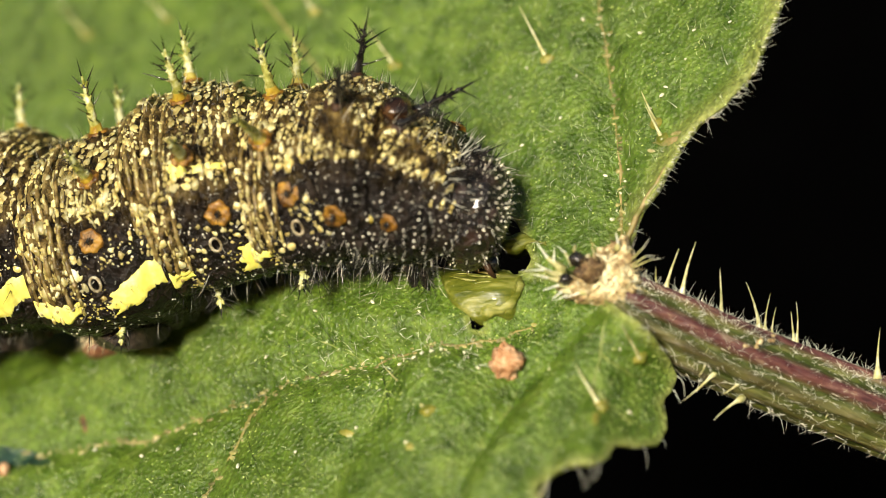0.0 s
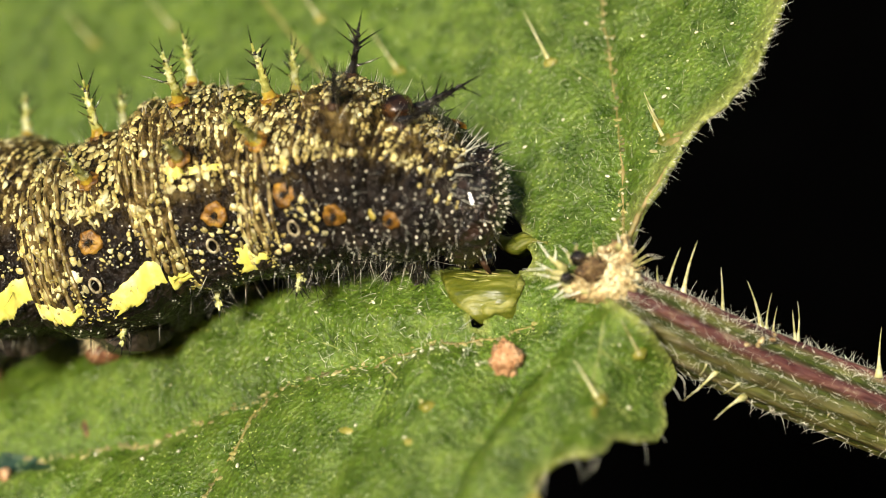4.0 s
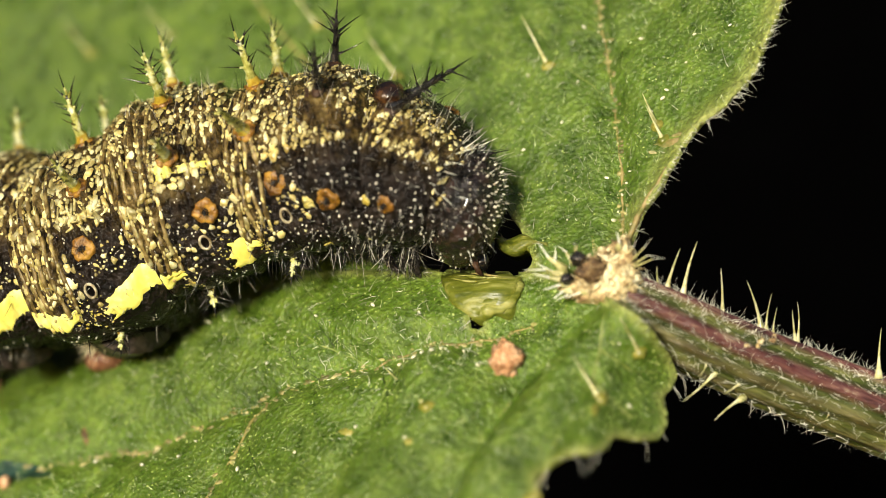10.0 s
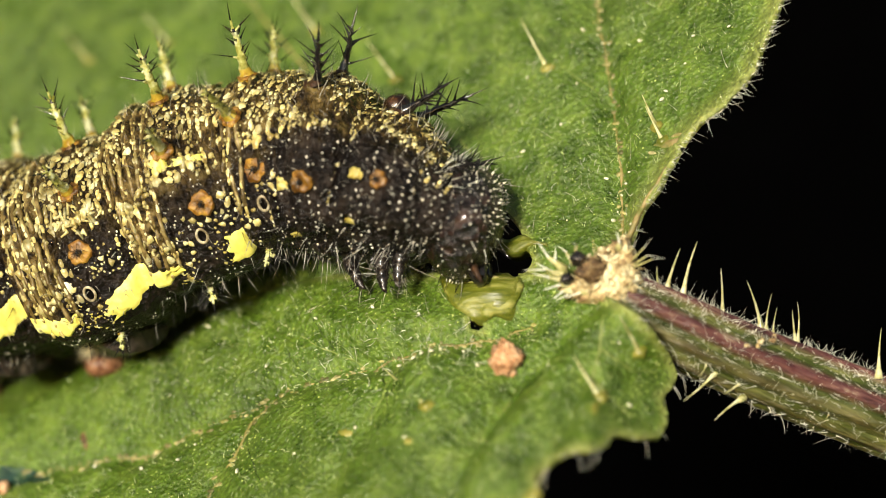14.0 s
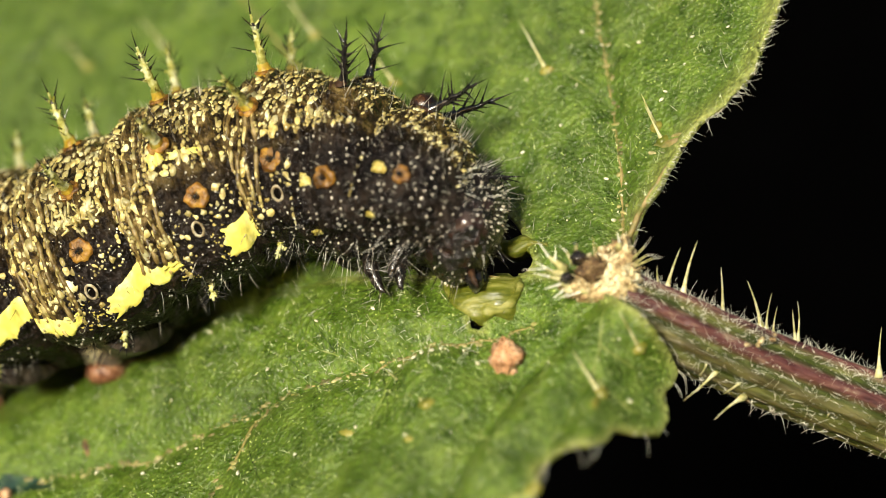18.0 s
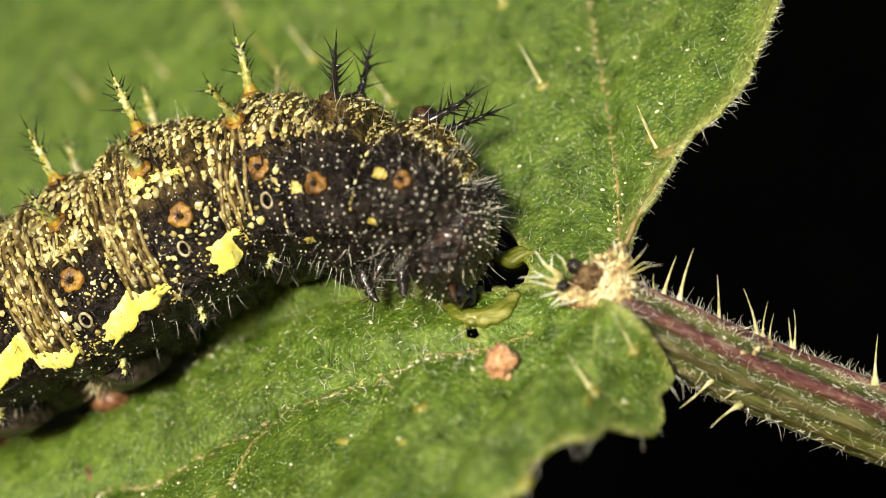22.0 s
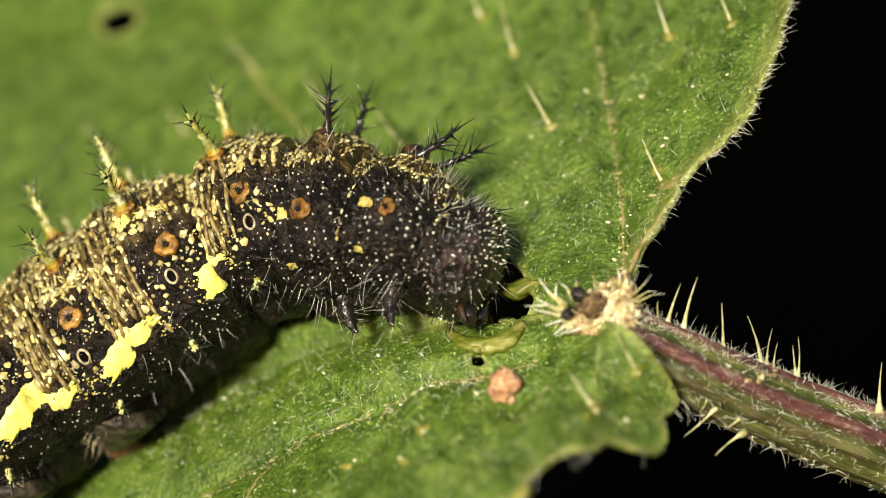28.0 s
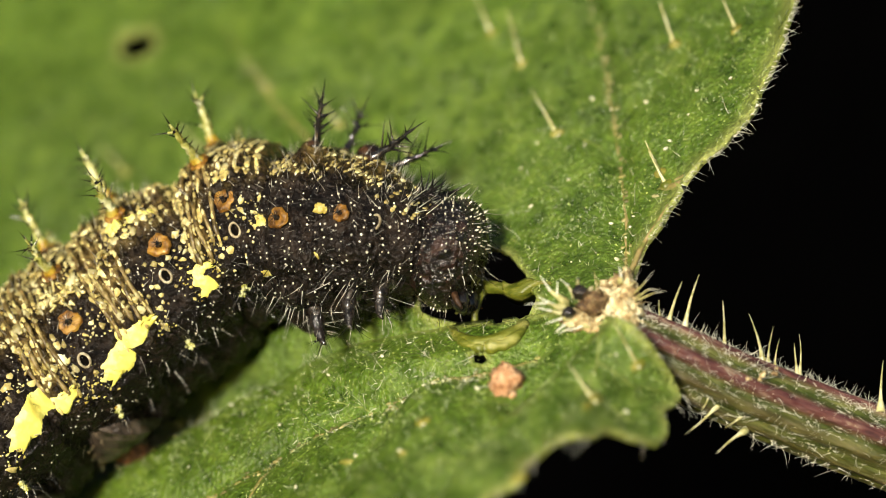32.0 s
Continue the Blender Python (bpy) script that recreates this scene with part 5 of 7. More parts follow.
def thorax_ring(name, radius, length, xs, back=0.0, taper=0.03):
    r = Ring(name, radius, length, "thorax", xs - back, taper)
    ob = skin(r)
    body_hair(r, ob, 230, 130, 0.55)
    for turn in PAIRS[name]:
        spine(r, xs - back, turn, 1.3, True, ob, 0.38 if name == "t3" else 1.15)
        g = Geo()
        c, n = r.surface(xs - back - 0.05, turn, -0.05), r.normal(xs, turn)
        g.dome(c, n, (1, 0, 0), 0.27, 0.24, 0.10, 18, ragged=0.15)
        part("spine_base", g, M_BASE, ob, "dark brown swelling under a spine")
    if name == "t2":
        g = Geo()
        g.ball(r.surface(xs - back - 0.30, -14, 0.10), 0.38, 0.40, 0.30, 0.08, 24, 16, seed=2)
        part("dorsal_knob", g, M_KNOB, ob, "glossy dark brown knob behind the spines")
    for s in (1, -1):
        tubercle(r, xs, 74 * s, 0.26 if name == "t3" else 0.21, ob)
        patch(r, xs - 0.72, xs - 0.34, 70 * s, 78 * s, ob, M_CREAMY, seed=3.3 + radius * s)
        patch(r, xs - 0.6, xs - 0.35, 104 * s, 110 * s, ob, M_CREAMY, 5 + radius, "cream blotch")
        leg(r, ob, s)
    granules(r, ob)
    return r, ob


abdomen_ring("a1", 2.42, 2.2, -0.2, 0.3, front=False)
abdomen_ring("a2", 2.68, 2.95, 0.05, 0.6, streak=True)
abdomen_ring("a3", 2.76, 3.2, 0.3, 0.1, prolegs=True)
abdomen_ring("a4", 2.80, 3.1, 0.3, 0.15, prolegs=True)
abdomen_ring("a5", 2.78, 2.7, 0.3, 0.15, prolegs=True)
abdomen_ring("a6", 2.66, 2.65, 0.3, 0.15, prolegs=True)
abdomen_ring("a7", 2.45, 2.5, 0.3, 0.15)
abdomen_ring("a8", 2.1, 2.3, 0.3, 0.15)
tail = Ring("a9", 1.5, 2.0, "collar")
ob = skin(tail)
body_hair(tail, ob, 60, 30)
g = Geo()
g.ball((-0.8, 0, 0), 1.1, 1.35, 1.3, 0.08, 20, 14)
part("tail_plate", g, M_SKIN, ob, "rounded black tail end")
thorax_ring("t3", 2.32, 2.2, 0.1)
thorax_ring("t2", 1.98, 2.3, 0.15, 0.6, 0.12)
collar = Ring("t1", 1.56, 1.8, "collar", 0.0, 0.17)
ob = skin(collar)
granules(collar, ob)
body_hair(collar, ob, 170, 90, 0.5)
beads, tuft, dark_tuft = Geo(), Geo(), Geo()
for k in range(5):
    for j in range(15):
        x, t = -0.45 + 0.24 * k + rng.gauss(0, 0.03), rng.choice((-1, 1)) * rng.uniform(4, 62)
        size = rng.uniform(0.035, 0.065)
        beads.dome(collar.surface(x, t), collar.normal(x, t), (0.2, 1, 0.5), size * rng.uniform(1, 1.4), size, size * 0.8, 8, ragged=0.15)
for k in range(64):
    x, t = rng.uniform(0.0, 0.8), rng.gauss(0, 36)
    d = collar.normal(x, t) + Vector((rng.uniform(0.3, 1.3), rng.uniform(-.25, .25), 0))
    (dark_tuft if rng.random() < 0.55 else tuft).hair(collar.surface(x, t), d, rng.uniform(0.35, 0.8), rng.uniform(0.014, 0.022), 0.12)
part("cream_bead", beads, M_GRANULE, ob, "rows of cream beads", kind="stuff")
part("pale_tuft", tuft, M_HAIR, ob, "tuft of pale bristles behind the head", kind="stuff")
part("dark_tuft", dark_tuft, M_BRISTLE, ob, "tuft of black bristles behind the head", kind="stuff")
for s in (1, -1):
    spine(collar, 0.15, 22 * s, 0.62, True, ob, 0.9, 0.8)
    leg(collar, ob, s)
    spiracle(collar, -0.15, 80 * s, ob)

# head: two-lobed capsule set with pale granules and bristles
g = Geo()
NU, NV = 56, 36


def head_point(th, ph, lift=0.0):
    d = Vector((math.cos(th), math.sin(th) * math.sin(ph), math.sin(th) * math.cos(ph)))
    groove = 0.07 * math.exp(-((d.y / 0.10) ** 2)) * (1 if d.z > -0.5 else 0.3)
    k = 1 - groove + 0.025 * noise.noise(d * 3.0) + lift
    return Vector((d.x * (0.78 if d.x > 0 else 1.2), d.y * 1.28, d.z * 1.42)) * k, d


for i in range(NV + 1):
    for j in range(NU):
        q, _ = head_point(math.pi * i / NV, 2 * math.pi * j / NU)
        g.v.append(tuple(q))
        g.a.append(0.0)
g.f = [(i * NU + j, i * NU + (j + 1) % NU, (i + 1) * NU + (j + 1) % NU, (i + 1) * NU + j) for i in range(NV) for j in range(NU)]
g.s = [0] * len(g.f)
head = part("head", g, M_HEAD, caterpillar, "glossy black granular head with white bristles")
rings["head"] = head
dots, bris, dark_bris = Geo(), Geo(), Geo()
kept = []
for _ in range(2600):
    th, ph = math.acos(rng.uniform(-0.35, 1.0)), rng.uniform(0, 6.283)
    q, d = head_point(th, ph)
    gap = rng.choice((0.12, 0.17, 0.25))
    if any((q - o).length_squared < gap * gap for o in kept):
        continue
    kept.append(q)
    if d.z < 0.15 and rng.random() < 0.45:
        continue
    size = rng.choice((0.010, 0.014, 0.018, 0.023, 0.029)) * (1.15 if d.z > 0 else 0.85)
    tip = (d + Vector((0.1, 0, rng.uniform(-.4, .2)))).normalized()
    dots.tube([q - tip * 0.02, q + tip * size * 1.4, q + tip * size * 2.8], [size, size * 0.75, size * 0.15], 6)
    if rng.random() < 0.34:
        (bris if rng.random() < 0.32 else dark_bris).hair(q, tip * 0.7 + Vector((0.1, rng.uniform(-.7, .7), rng.uniform(-1.0, .3))), rng.uniform(0.18, 0.60), rng.uniform(0.010, 0.017), 0.15)
part("white_granule", dots, M_DOT, head, "white conical granules", kind="stuff")
part("dark_bristle", dark_bris, M_BRISTLE, head, "black bristles of the head", kind="stuff")
part("head_bristle", bris, M_GREYHAIR, head, "pale bristles of the head", kind="stuff")
for s in (1, -1):
    m = Geo()
    m.tube([(0.45, 0.35 * s, -0.95), (0.6, 0.28 * s, -1.18), (0.62, 0.12 * s, -1.36)], [0.26, 0.2, 0.06], 10)
    part("mandible", m, M_BLACK, head, "black biting jaw")
    m = Geo()
    m.tube([(0.4, 0.62 * s, -0.85), (0.6, 0.7 * s, -1.08), (0.75, 0.72 * s, -1.2)], [0.10, 0.07, 0.03], 8)
    part("antenna", m, M_BASE, head, "short brown antenna")
    m = Geo()
    for k in range(5):
        a = 0.6 * k
        m.ball((0.45 + 0.2 * math.cos(a), 0.95 * s, -0.35 + 0.2 * math.sin(a)), 0.055, 0.05, 0.055, 0, 8, 6)
    part("eye_cluster", m, M_BLACK, head, "cluster of tiny black eyes")

feet = {(191, 640): gripping_foot(1.0), (-18, 690): gripping_foot(4.0)}


def motions():
    """All that moves: the body rings of the caterpillar and the two halves of the leaf."""
    walk(rings['head'], [(0, at(8.88, -4.46, 5.32, 34.0, 13.2, -4.0)), (0.5, at(8.97, -4.43, 5.50, 33.9, 12.9, -4.2)), (1, at(8.81, -4.10, 6.03, 33.8, 10.4, 3.4)), (1.5, at(8.73, -4.23, 5.63, 33.8, 12.2, 6.5)), (2, at(8.94, -4.44, 5.38, 33.7, 14.0, -4.7)), (2.5, at(8.69, -4.20, 5.53, 33.6, 16.0, -2.8)), (3, at(8.73, -4.21, 5.50, 33.5, 15.7, -2.4)), (3.5, at(8.79, -4.27, 5.41, 33.5, 15.2, -1.9)), (5.5, at(8.64, -3.89, 5.73, 33.2, 8.3, 15.4)), (6, at(8.64, -3.71, 6.01, 33.1, 7.3, 10.7)), (6.5, at(8.62, -3.73, 6.01, 33.0, 8.4, 12.5)), (7, at(8.74, -4.03, 5.70, 32.9, 13.8, 1.4)), (7.5, at(8.71, -4.11, 5.53, 32.8, 14.7, 2.1)), (8, at(8.52, -3.98, 5.58, 32.8, 17.4, 0.5)), (8.5, at(8.64, -4.01, 5.65, 32.7, 16.8, -7.5)), (9, at(8.52, -3.86, 5.80, 32.6, 16.0, -2.3)), (9.5, at(8.54, -4.05, 5.47, 32.5, 18.9, -4.7)), (10, at(8.67, -4.17, 5.38, 32.5, 17.6, -9.4)), (10.5, at(8.67, -4.21, 5.31, 32.4, 16.9, -6.5)), (11, at(8.82, -4.32, 5.25, 32.3, 14.2, -7.8)), (11.5, at(8.71, -4.23, 5.28, 32.2, 15.8, -5.7)), (12, at(8.64, -4.10, 5.37, 32.2, 16.4, -3.3)), (12.5, at(8.65, -4.03, 5.47, 32.1, 15.4, -3.2)), (13, at(8.63, -3.92, 5.61, 32.0, 15.5, -5.3)), (13.5, at(7.54, -3.29, 5.96, 7.0, 11.3, -2.1)), (14, at(8.67, -4.37, 5.07, 1.0, 14.8, -12.1)), (14.5, at(8.54, -4.30, 5.07, 0.7, 17.5, -12.0)), (16.5, at(8.64, -4.41, 5.02, -0.3, 15.5, -10.1)), (17, at(8.94, -4.52, 5.10, -0.5, 17.7, -7.2)), (17.5, at(8.59, -4.41, 5.03, -0.7, 18.3, -10.0)), (18, at(8.66, -4.51, 4.94, -1.0, 19.3, -11.5)), (18.5, at(8.73, -4.64, 4.89, -1.3, 18.6, -12.5)), (19, at(8.64, -4.61, 4.96, -1.5, 20.2, -11.1)), (19.5, at(8.52, -4.52, 5.11, -1.8, 16.0, -10.7)), (20, at(8.66, -4.79, 4.90, -2.0, 18.0, -19.9)), (20.5, at(8.63, -4.60, 5.04, -2.0, 18.6, -16.7)), (21, at(8.90, -4.71, 4.96, -2.0, 17.6, -19.9)), (21.5, at(8.74, -4.55, 5.08, -2.0, 17.7, -18.0)), (22, at(8.46, -4.63, 4.76, -2.0, 21.2, -22.6)), (22.5, at(8.55, -4.14, 5.37, -2.0, 15.3, -11.9)), (23, at(8.50, -4.26, 5.01, -2.0, 15.5, -17.9)), (23.5, at(8.42, -4.19, 5.01, -2.0, 15.0, -18.1)), (24, at(8.33, -4.14, 4.94, -2.0, 16.6, -21.6)), (24.5, at(8.42, -4.23, 4.97, -2.0, 16.9, -25.1)), (25, at(8.22, -4.10, 5.08, -2.0, 18.1, -26.6)), (25.5, at(8.01, -3.97, 5.06, -2.0, 17.1, -24.4)), (27.5, at(8.48, -4.43, 4.70, -2.0, 20.6, -33.3)), (28, at(8.58, -4.26, 4.93, -2.0, 17.8, -27.1)), (28.5, at(8.69, -4.28, 4.92, -2.0, 18.1, -29.7)), (29, at(8.57, -4.19, 4.90, -2.0, 19.2, -33.9)), (29.5, at(8.35, -3.74, 5.20, -2.0, 17.9, -27.4)), (30, at(8.33, -3.84, 5.03, -2.0, 18.1, -29.4)), (30.5, at(8.20, -3.73, 4.98, -2.0, 14.9, -25.5)), (31, at(8.15, -4.11, 4.45, -2.0, 14.9, -29.4)), (31.5, at(8.22, -3.95, 4.64, -2.0, 14.5, -29.5)), (32, at(8.22, -3.42, 5.15, -2.0, 11.9, -20.4))])
    walk(rings['t1'], [(0, at(7.97, -4.40, 5.72, 38.0, 23.9, -8.1)), (0.5, at(8.00, -4.37, 5.83, 37.9, 22.9, -8.2)), (1, at(7.88, -4.15, 6.15, 37.8, 14.7, -1.0)), (1.5, at(7.92, -4.31, 5.84, 37.8, 21.0, 1.5)), (2, at(8.01, -4.37, 5.80, 37.7, 26.6, -8.9)), (2.5, at(7.88, -4.16, 6.00, 37.6, 33.1, -7.8)), (3, at(7.92, -4.18, 5.95, 37.5, 32.3, -7.4)), (3.5, at(7.98, -4.25, 5.83, 37.5, 30.6, -6.9)), (5.5, at(7.85, -4.08, 5.85, 37.2, 7.9, 10.3)), (6, at(7.71, -3.86, 6.10, 37.1, 4.4, 6.1)), (6.5, at(7.76, -3.90, 6.12, 37.0, 8.3, 7.6)), (7, at(7.87, -4.05, 6.03, 36.9, 26.1, -3.7)), (7.5, at(7.89, -4.13, 5.90, 36.8, 29.1, -3.2)), (8, at(7.78, -3.98, 6.05, 36.8, 37.9, -5.5)), (8.5, at(7.79, -3.91, 6.20, 36.7, 35.8, -12.4)), (9, at(7.73, -3.83, 6.27, 36.6, 33.2, -7.6)), (9.5, at(7.84, -4.00, 6.07, 36.5, 42.8, -10.6)), (10, at(7.85, -4.04, 5.98, 36.5, 38.1, -14.4)), (10.5, at(7.87, -4.12, 5.85, 36.4, 36.0, -11.5)), (11, at(7.87, -4.19, 5.71, 36.3, 27.1, -12.0)), (11.5, at(7.86, -4.16, 5.78, 36.2, 32.6, -10.6)), (12, at(7.85, -4.06, 5.88, 36.2, 34.5, -8.7)), (12.5, at(7.82, -3.99, 5.95, 36.1, 31.1, -8.4)), (13, at(7.76, -3.85, 6.11, 36.0, 31.4, -10.2)), (13.5, at(6.64, -3.26, 6.25, 11.0, 17.6, -6.4)), (14, at(7.68, -4.17, 5.61, 5.0, 29.1, -16.0)), (14.5, at(7.71, -4.13, 5.69, 4.8, 37.8, -16.7)), (16.5, at(7.74, -4.26, 5.54, 3.6, 31.1, -14.4)), (17, at(8.19, -4.44, 5.64, 3.2, 38.6, -12.6)), (17.5, at(7.85, -4.28, 5.62, 2.8, 40.6, -15.3)), (18, at(7.98, -4.37, 5.59, 2.4, 43.6, -16.9)), (18.5, at(8.05, -4.48, 5.50, 1.9, 41.3, -17.6)), (19, at(8.10, -4.49, 5.60, 1.6, 46.5, -17.1)), (19.5, at(7.81, -4.37, 5.60, 1.2, 33.1, -15.3)), (20, at(7.93, -4.49, 5.57, 0.8, 39.2, -24.3)), (20.5, at(7.96, -4.37, 5.66, 0.5, 41.3, -21.5)), (21, at(8.07, -4.39, 5.60, 0.3, 38.0, -24.4)), (21.5, at(8.00, -4.29, 5.70, 0.1, 38.4, -22.4)), (22, at(7.92, -4.36, 5.52, -0.1, 49.4, -28.0)), (22.5, at(7.76, -3.97, 5.82, -0.3, 30.7, -16.6)), (23, at(7.56, -3.96, 5.54, -0.6, 31.0, -22.1)), (23.5, at(7.44, -3.88, 5.52, -0.8, 29.4, -22.3)), (24, at(7.40, -3.78, 5.54, -1.0, 34.5, -26.1)), (24.5, at(7.47, -3.79, 5.64, -1.3, 35.2, -29.7)), (25, at(7.38, -3.66, 5.78, -1.5, 39.1, -31.4)), (25.5, at(7.13, -3.56, 5.68, -1.8, 36.0, -29.0)), (27.5, at(7.78, -3.96, 5.48, -2.8, 46.8, -38.7)), (28, at(7.75, -3.83, 5.53, -3.0, 37.9, -32.2)), (28.5, at(7.85, -3.81, 5.56, -3.2, 38.9, -34.9)), (29, at(7.78, -3.66, 5.63, -3.5, 42.2, -39.2)), (29.5, at(7.54, -3.33, 5.78, -3.7, 38.3, -32.7)), (30, at(7.50, -3.39, 5.69, -3.0, 38.8, -34.7)), (30.5, at(7.20, -3.27, 5.56, -2.0, 28.5, -30.2)), (31, at(7.05, -3.50, 5.18, -1.0, 28.3, -34.1)), (31.5, at(7.03, -3.32, 5.35, -1.0, 27.3, -34.1)), (32, at(7.02, -3.03, 5.58, -1.0, 19.2, -24.7))])
    walk(rings['t2'], [(0, at(7.43, -4.26, 5.94, 42.0, 17.3, -19.7)), (0.5, at(7.40, -4.23, 5.98, 41.9, 16.5, -19.1)), (1, at(7.26, -4.08, 6.13, 41.8, 11.2, -16.4)), (1.5, at(7.38, -4.26, 5.91, 41.8, 15.1, -17.9)), (2, at(7.40, -4.23, 6.01, 41.7, 15.3, -18.5)), (2.5, at(7.34, -4.04, 6.24, 41.6, 14.1, -18.3)), (3, at(7.39, -4.06, 6.17, 41.5, 15.0, -19.0)), (3.5, at(7.44, -4.13, 6.04, 41.5, 16.4, -19.7)), (5.5, at(7.28, -4.08, 5.93, 41.2, 9.6, -16.0)), (6, at(7.07, -3.85, 6.19, 41.1, 4.4, -12.8)), (6.5, at(7.16, -3.88, 6.18, 41.0, 4.5, -14.1)), (7, at(7.26, -3.96, 6.19, 40.9, 9.1, -16.8)), (7.5, at(7.32, -4.04, 6.08, 40.8, 10.6, -17.8)), (8, at(7.28, -3.88, 6.31, 40.8, 10.1, -17.9)), (8.5, at(7.23, -3.75, 6.51, 40.7, 8.6, -17.2)), (9, at(7.21, -3.71, 6.53, 40.6, 8.3, -17.3)), (9.5, at(7.36, -3.87, 6.40, 40.5, 12.3, -19.7)), (10, at(7.31, -3.87, 6.33, 40.5, 14.0, -21.4)), (10.5, at(7.33, -3.97, 6.16, 40.4, 15.2, -22.3)), (11, at(7.25, -4.02, 5.97, 40.3, 13.8, -22.0)), (11.5, at(7.31, -4.01, 6.08, 40.2, 13.8, -21.2)), (12, at(7.32, -3.93, 6.18, 40.2, 11.7, -20.3)), (12.5, at(7.26, -3.86, 6.24, 40.1, 10.5, -19.3)), (13, at(7.19, -3.70, 6.44, 40.0, 8.9, -18.3)), (13.5, at(6.13, -3.14, 6.41, 15.0, 11.2, -16.4)), (14, at(7.07, -3.95, 5.92, 9.0, 15.0, -24.2)), (14.5, at(7.19, -3.93, 6.05, 8.7, 14.1, -23.6)), (16.5, at(7.19, -4.06, 5.82, 7.5, 17.0, -23.8)), (17, at(7.74, -4.28, 5.92, 6.9, 15.1, -24.0)), (17.5, at(7.43, -4.11, 5.94, 6.3, 17.7, -24.9)), (18, at(7.60, -4.19, 5.92, 5.8, 17.1, -25.2)), (18.5, at(7.70, -4.29, 5.83, 5.1, 15.8, -25.5)), (19, at(7.89, -4.32, 5.91, 4.6, 14.3, -24.7)), (19.5, at(7.51, -4.17, 5.80, 4.0, 15.2, -25.4)), (20, at(7.64, -4.20, 5.86, 3.5, 15.4, -26.4)), (20.5, at(7.68, -4.15, 5.91, 3.1, 13.8, -25.4)), (21, at(7.67, -4.11, 5.89, 2.6, 13.5, -26.5)), (21.5, at(7.68, -4.04, 5.95, 2.2, 11.4, -25.4)), (22, at(7.73, -4.12, 5.85, 1.8, 14.0, -26.8)), (22.5, at(7.38, -3.78, 5.98, 1.3, 9.4, -24.4)), (23, at(7.05, -3.68, 5.77, 0.9, 14.2, -27.5)), (23.5, at(6.90, -3.60, 5.74, 0.4, 14.3, -27.3)), (24, at(6.90, -3.48, 5.80, 0.0, 14.7, -28.3)), (24.5, at(6.98, -3.42, 5.92, -0.5, 13.5, -28.6)), (25, at(6.99, -3.31, 6.03, -1.0, 12.7, -28.6)), (25.5, at(6.69, -3.22, 5.90, -1.5, 14.5, -28.7)), (27.5, at(7.46, -3.64, 5.75, -3.5, 12.0, -31.4)), (28, at(7.35, -3.52, 5.70, -4.0, 9.9, -30.7)), (28.5, at(7.45, -3.47, 5.75, -4.5, 9.4, -31.6)), (29, at(7.40, -3.31, 5.87, -5.0, 8.8, -31.0)), (29.5, at(7.15, -3.05, 5.91, -5.5, 8.7, -30.1)), (30, at(7.10, -3.08, 5.86, -4.0, 9.3, -31.1)), (30.5, at(6.65, -2.92, 5.72, -2.0, 10.7, -31.5)), (31, at(6.40, -3.04, 5.43, 0.0, 14.2, -35.7)), (31.5, at(6.32, -2.84, 5.57, 0.0, 13.5, -34.7)), (32, at(6.24, -2.70, 5.64, 0.0, 10.6, -30.9))])
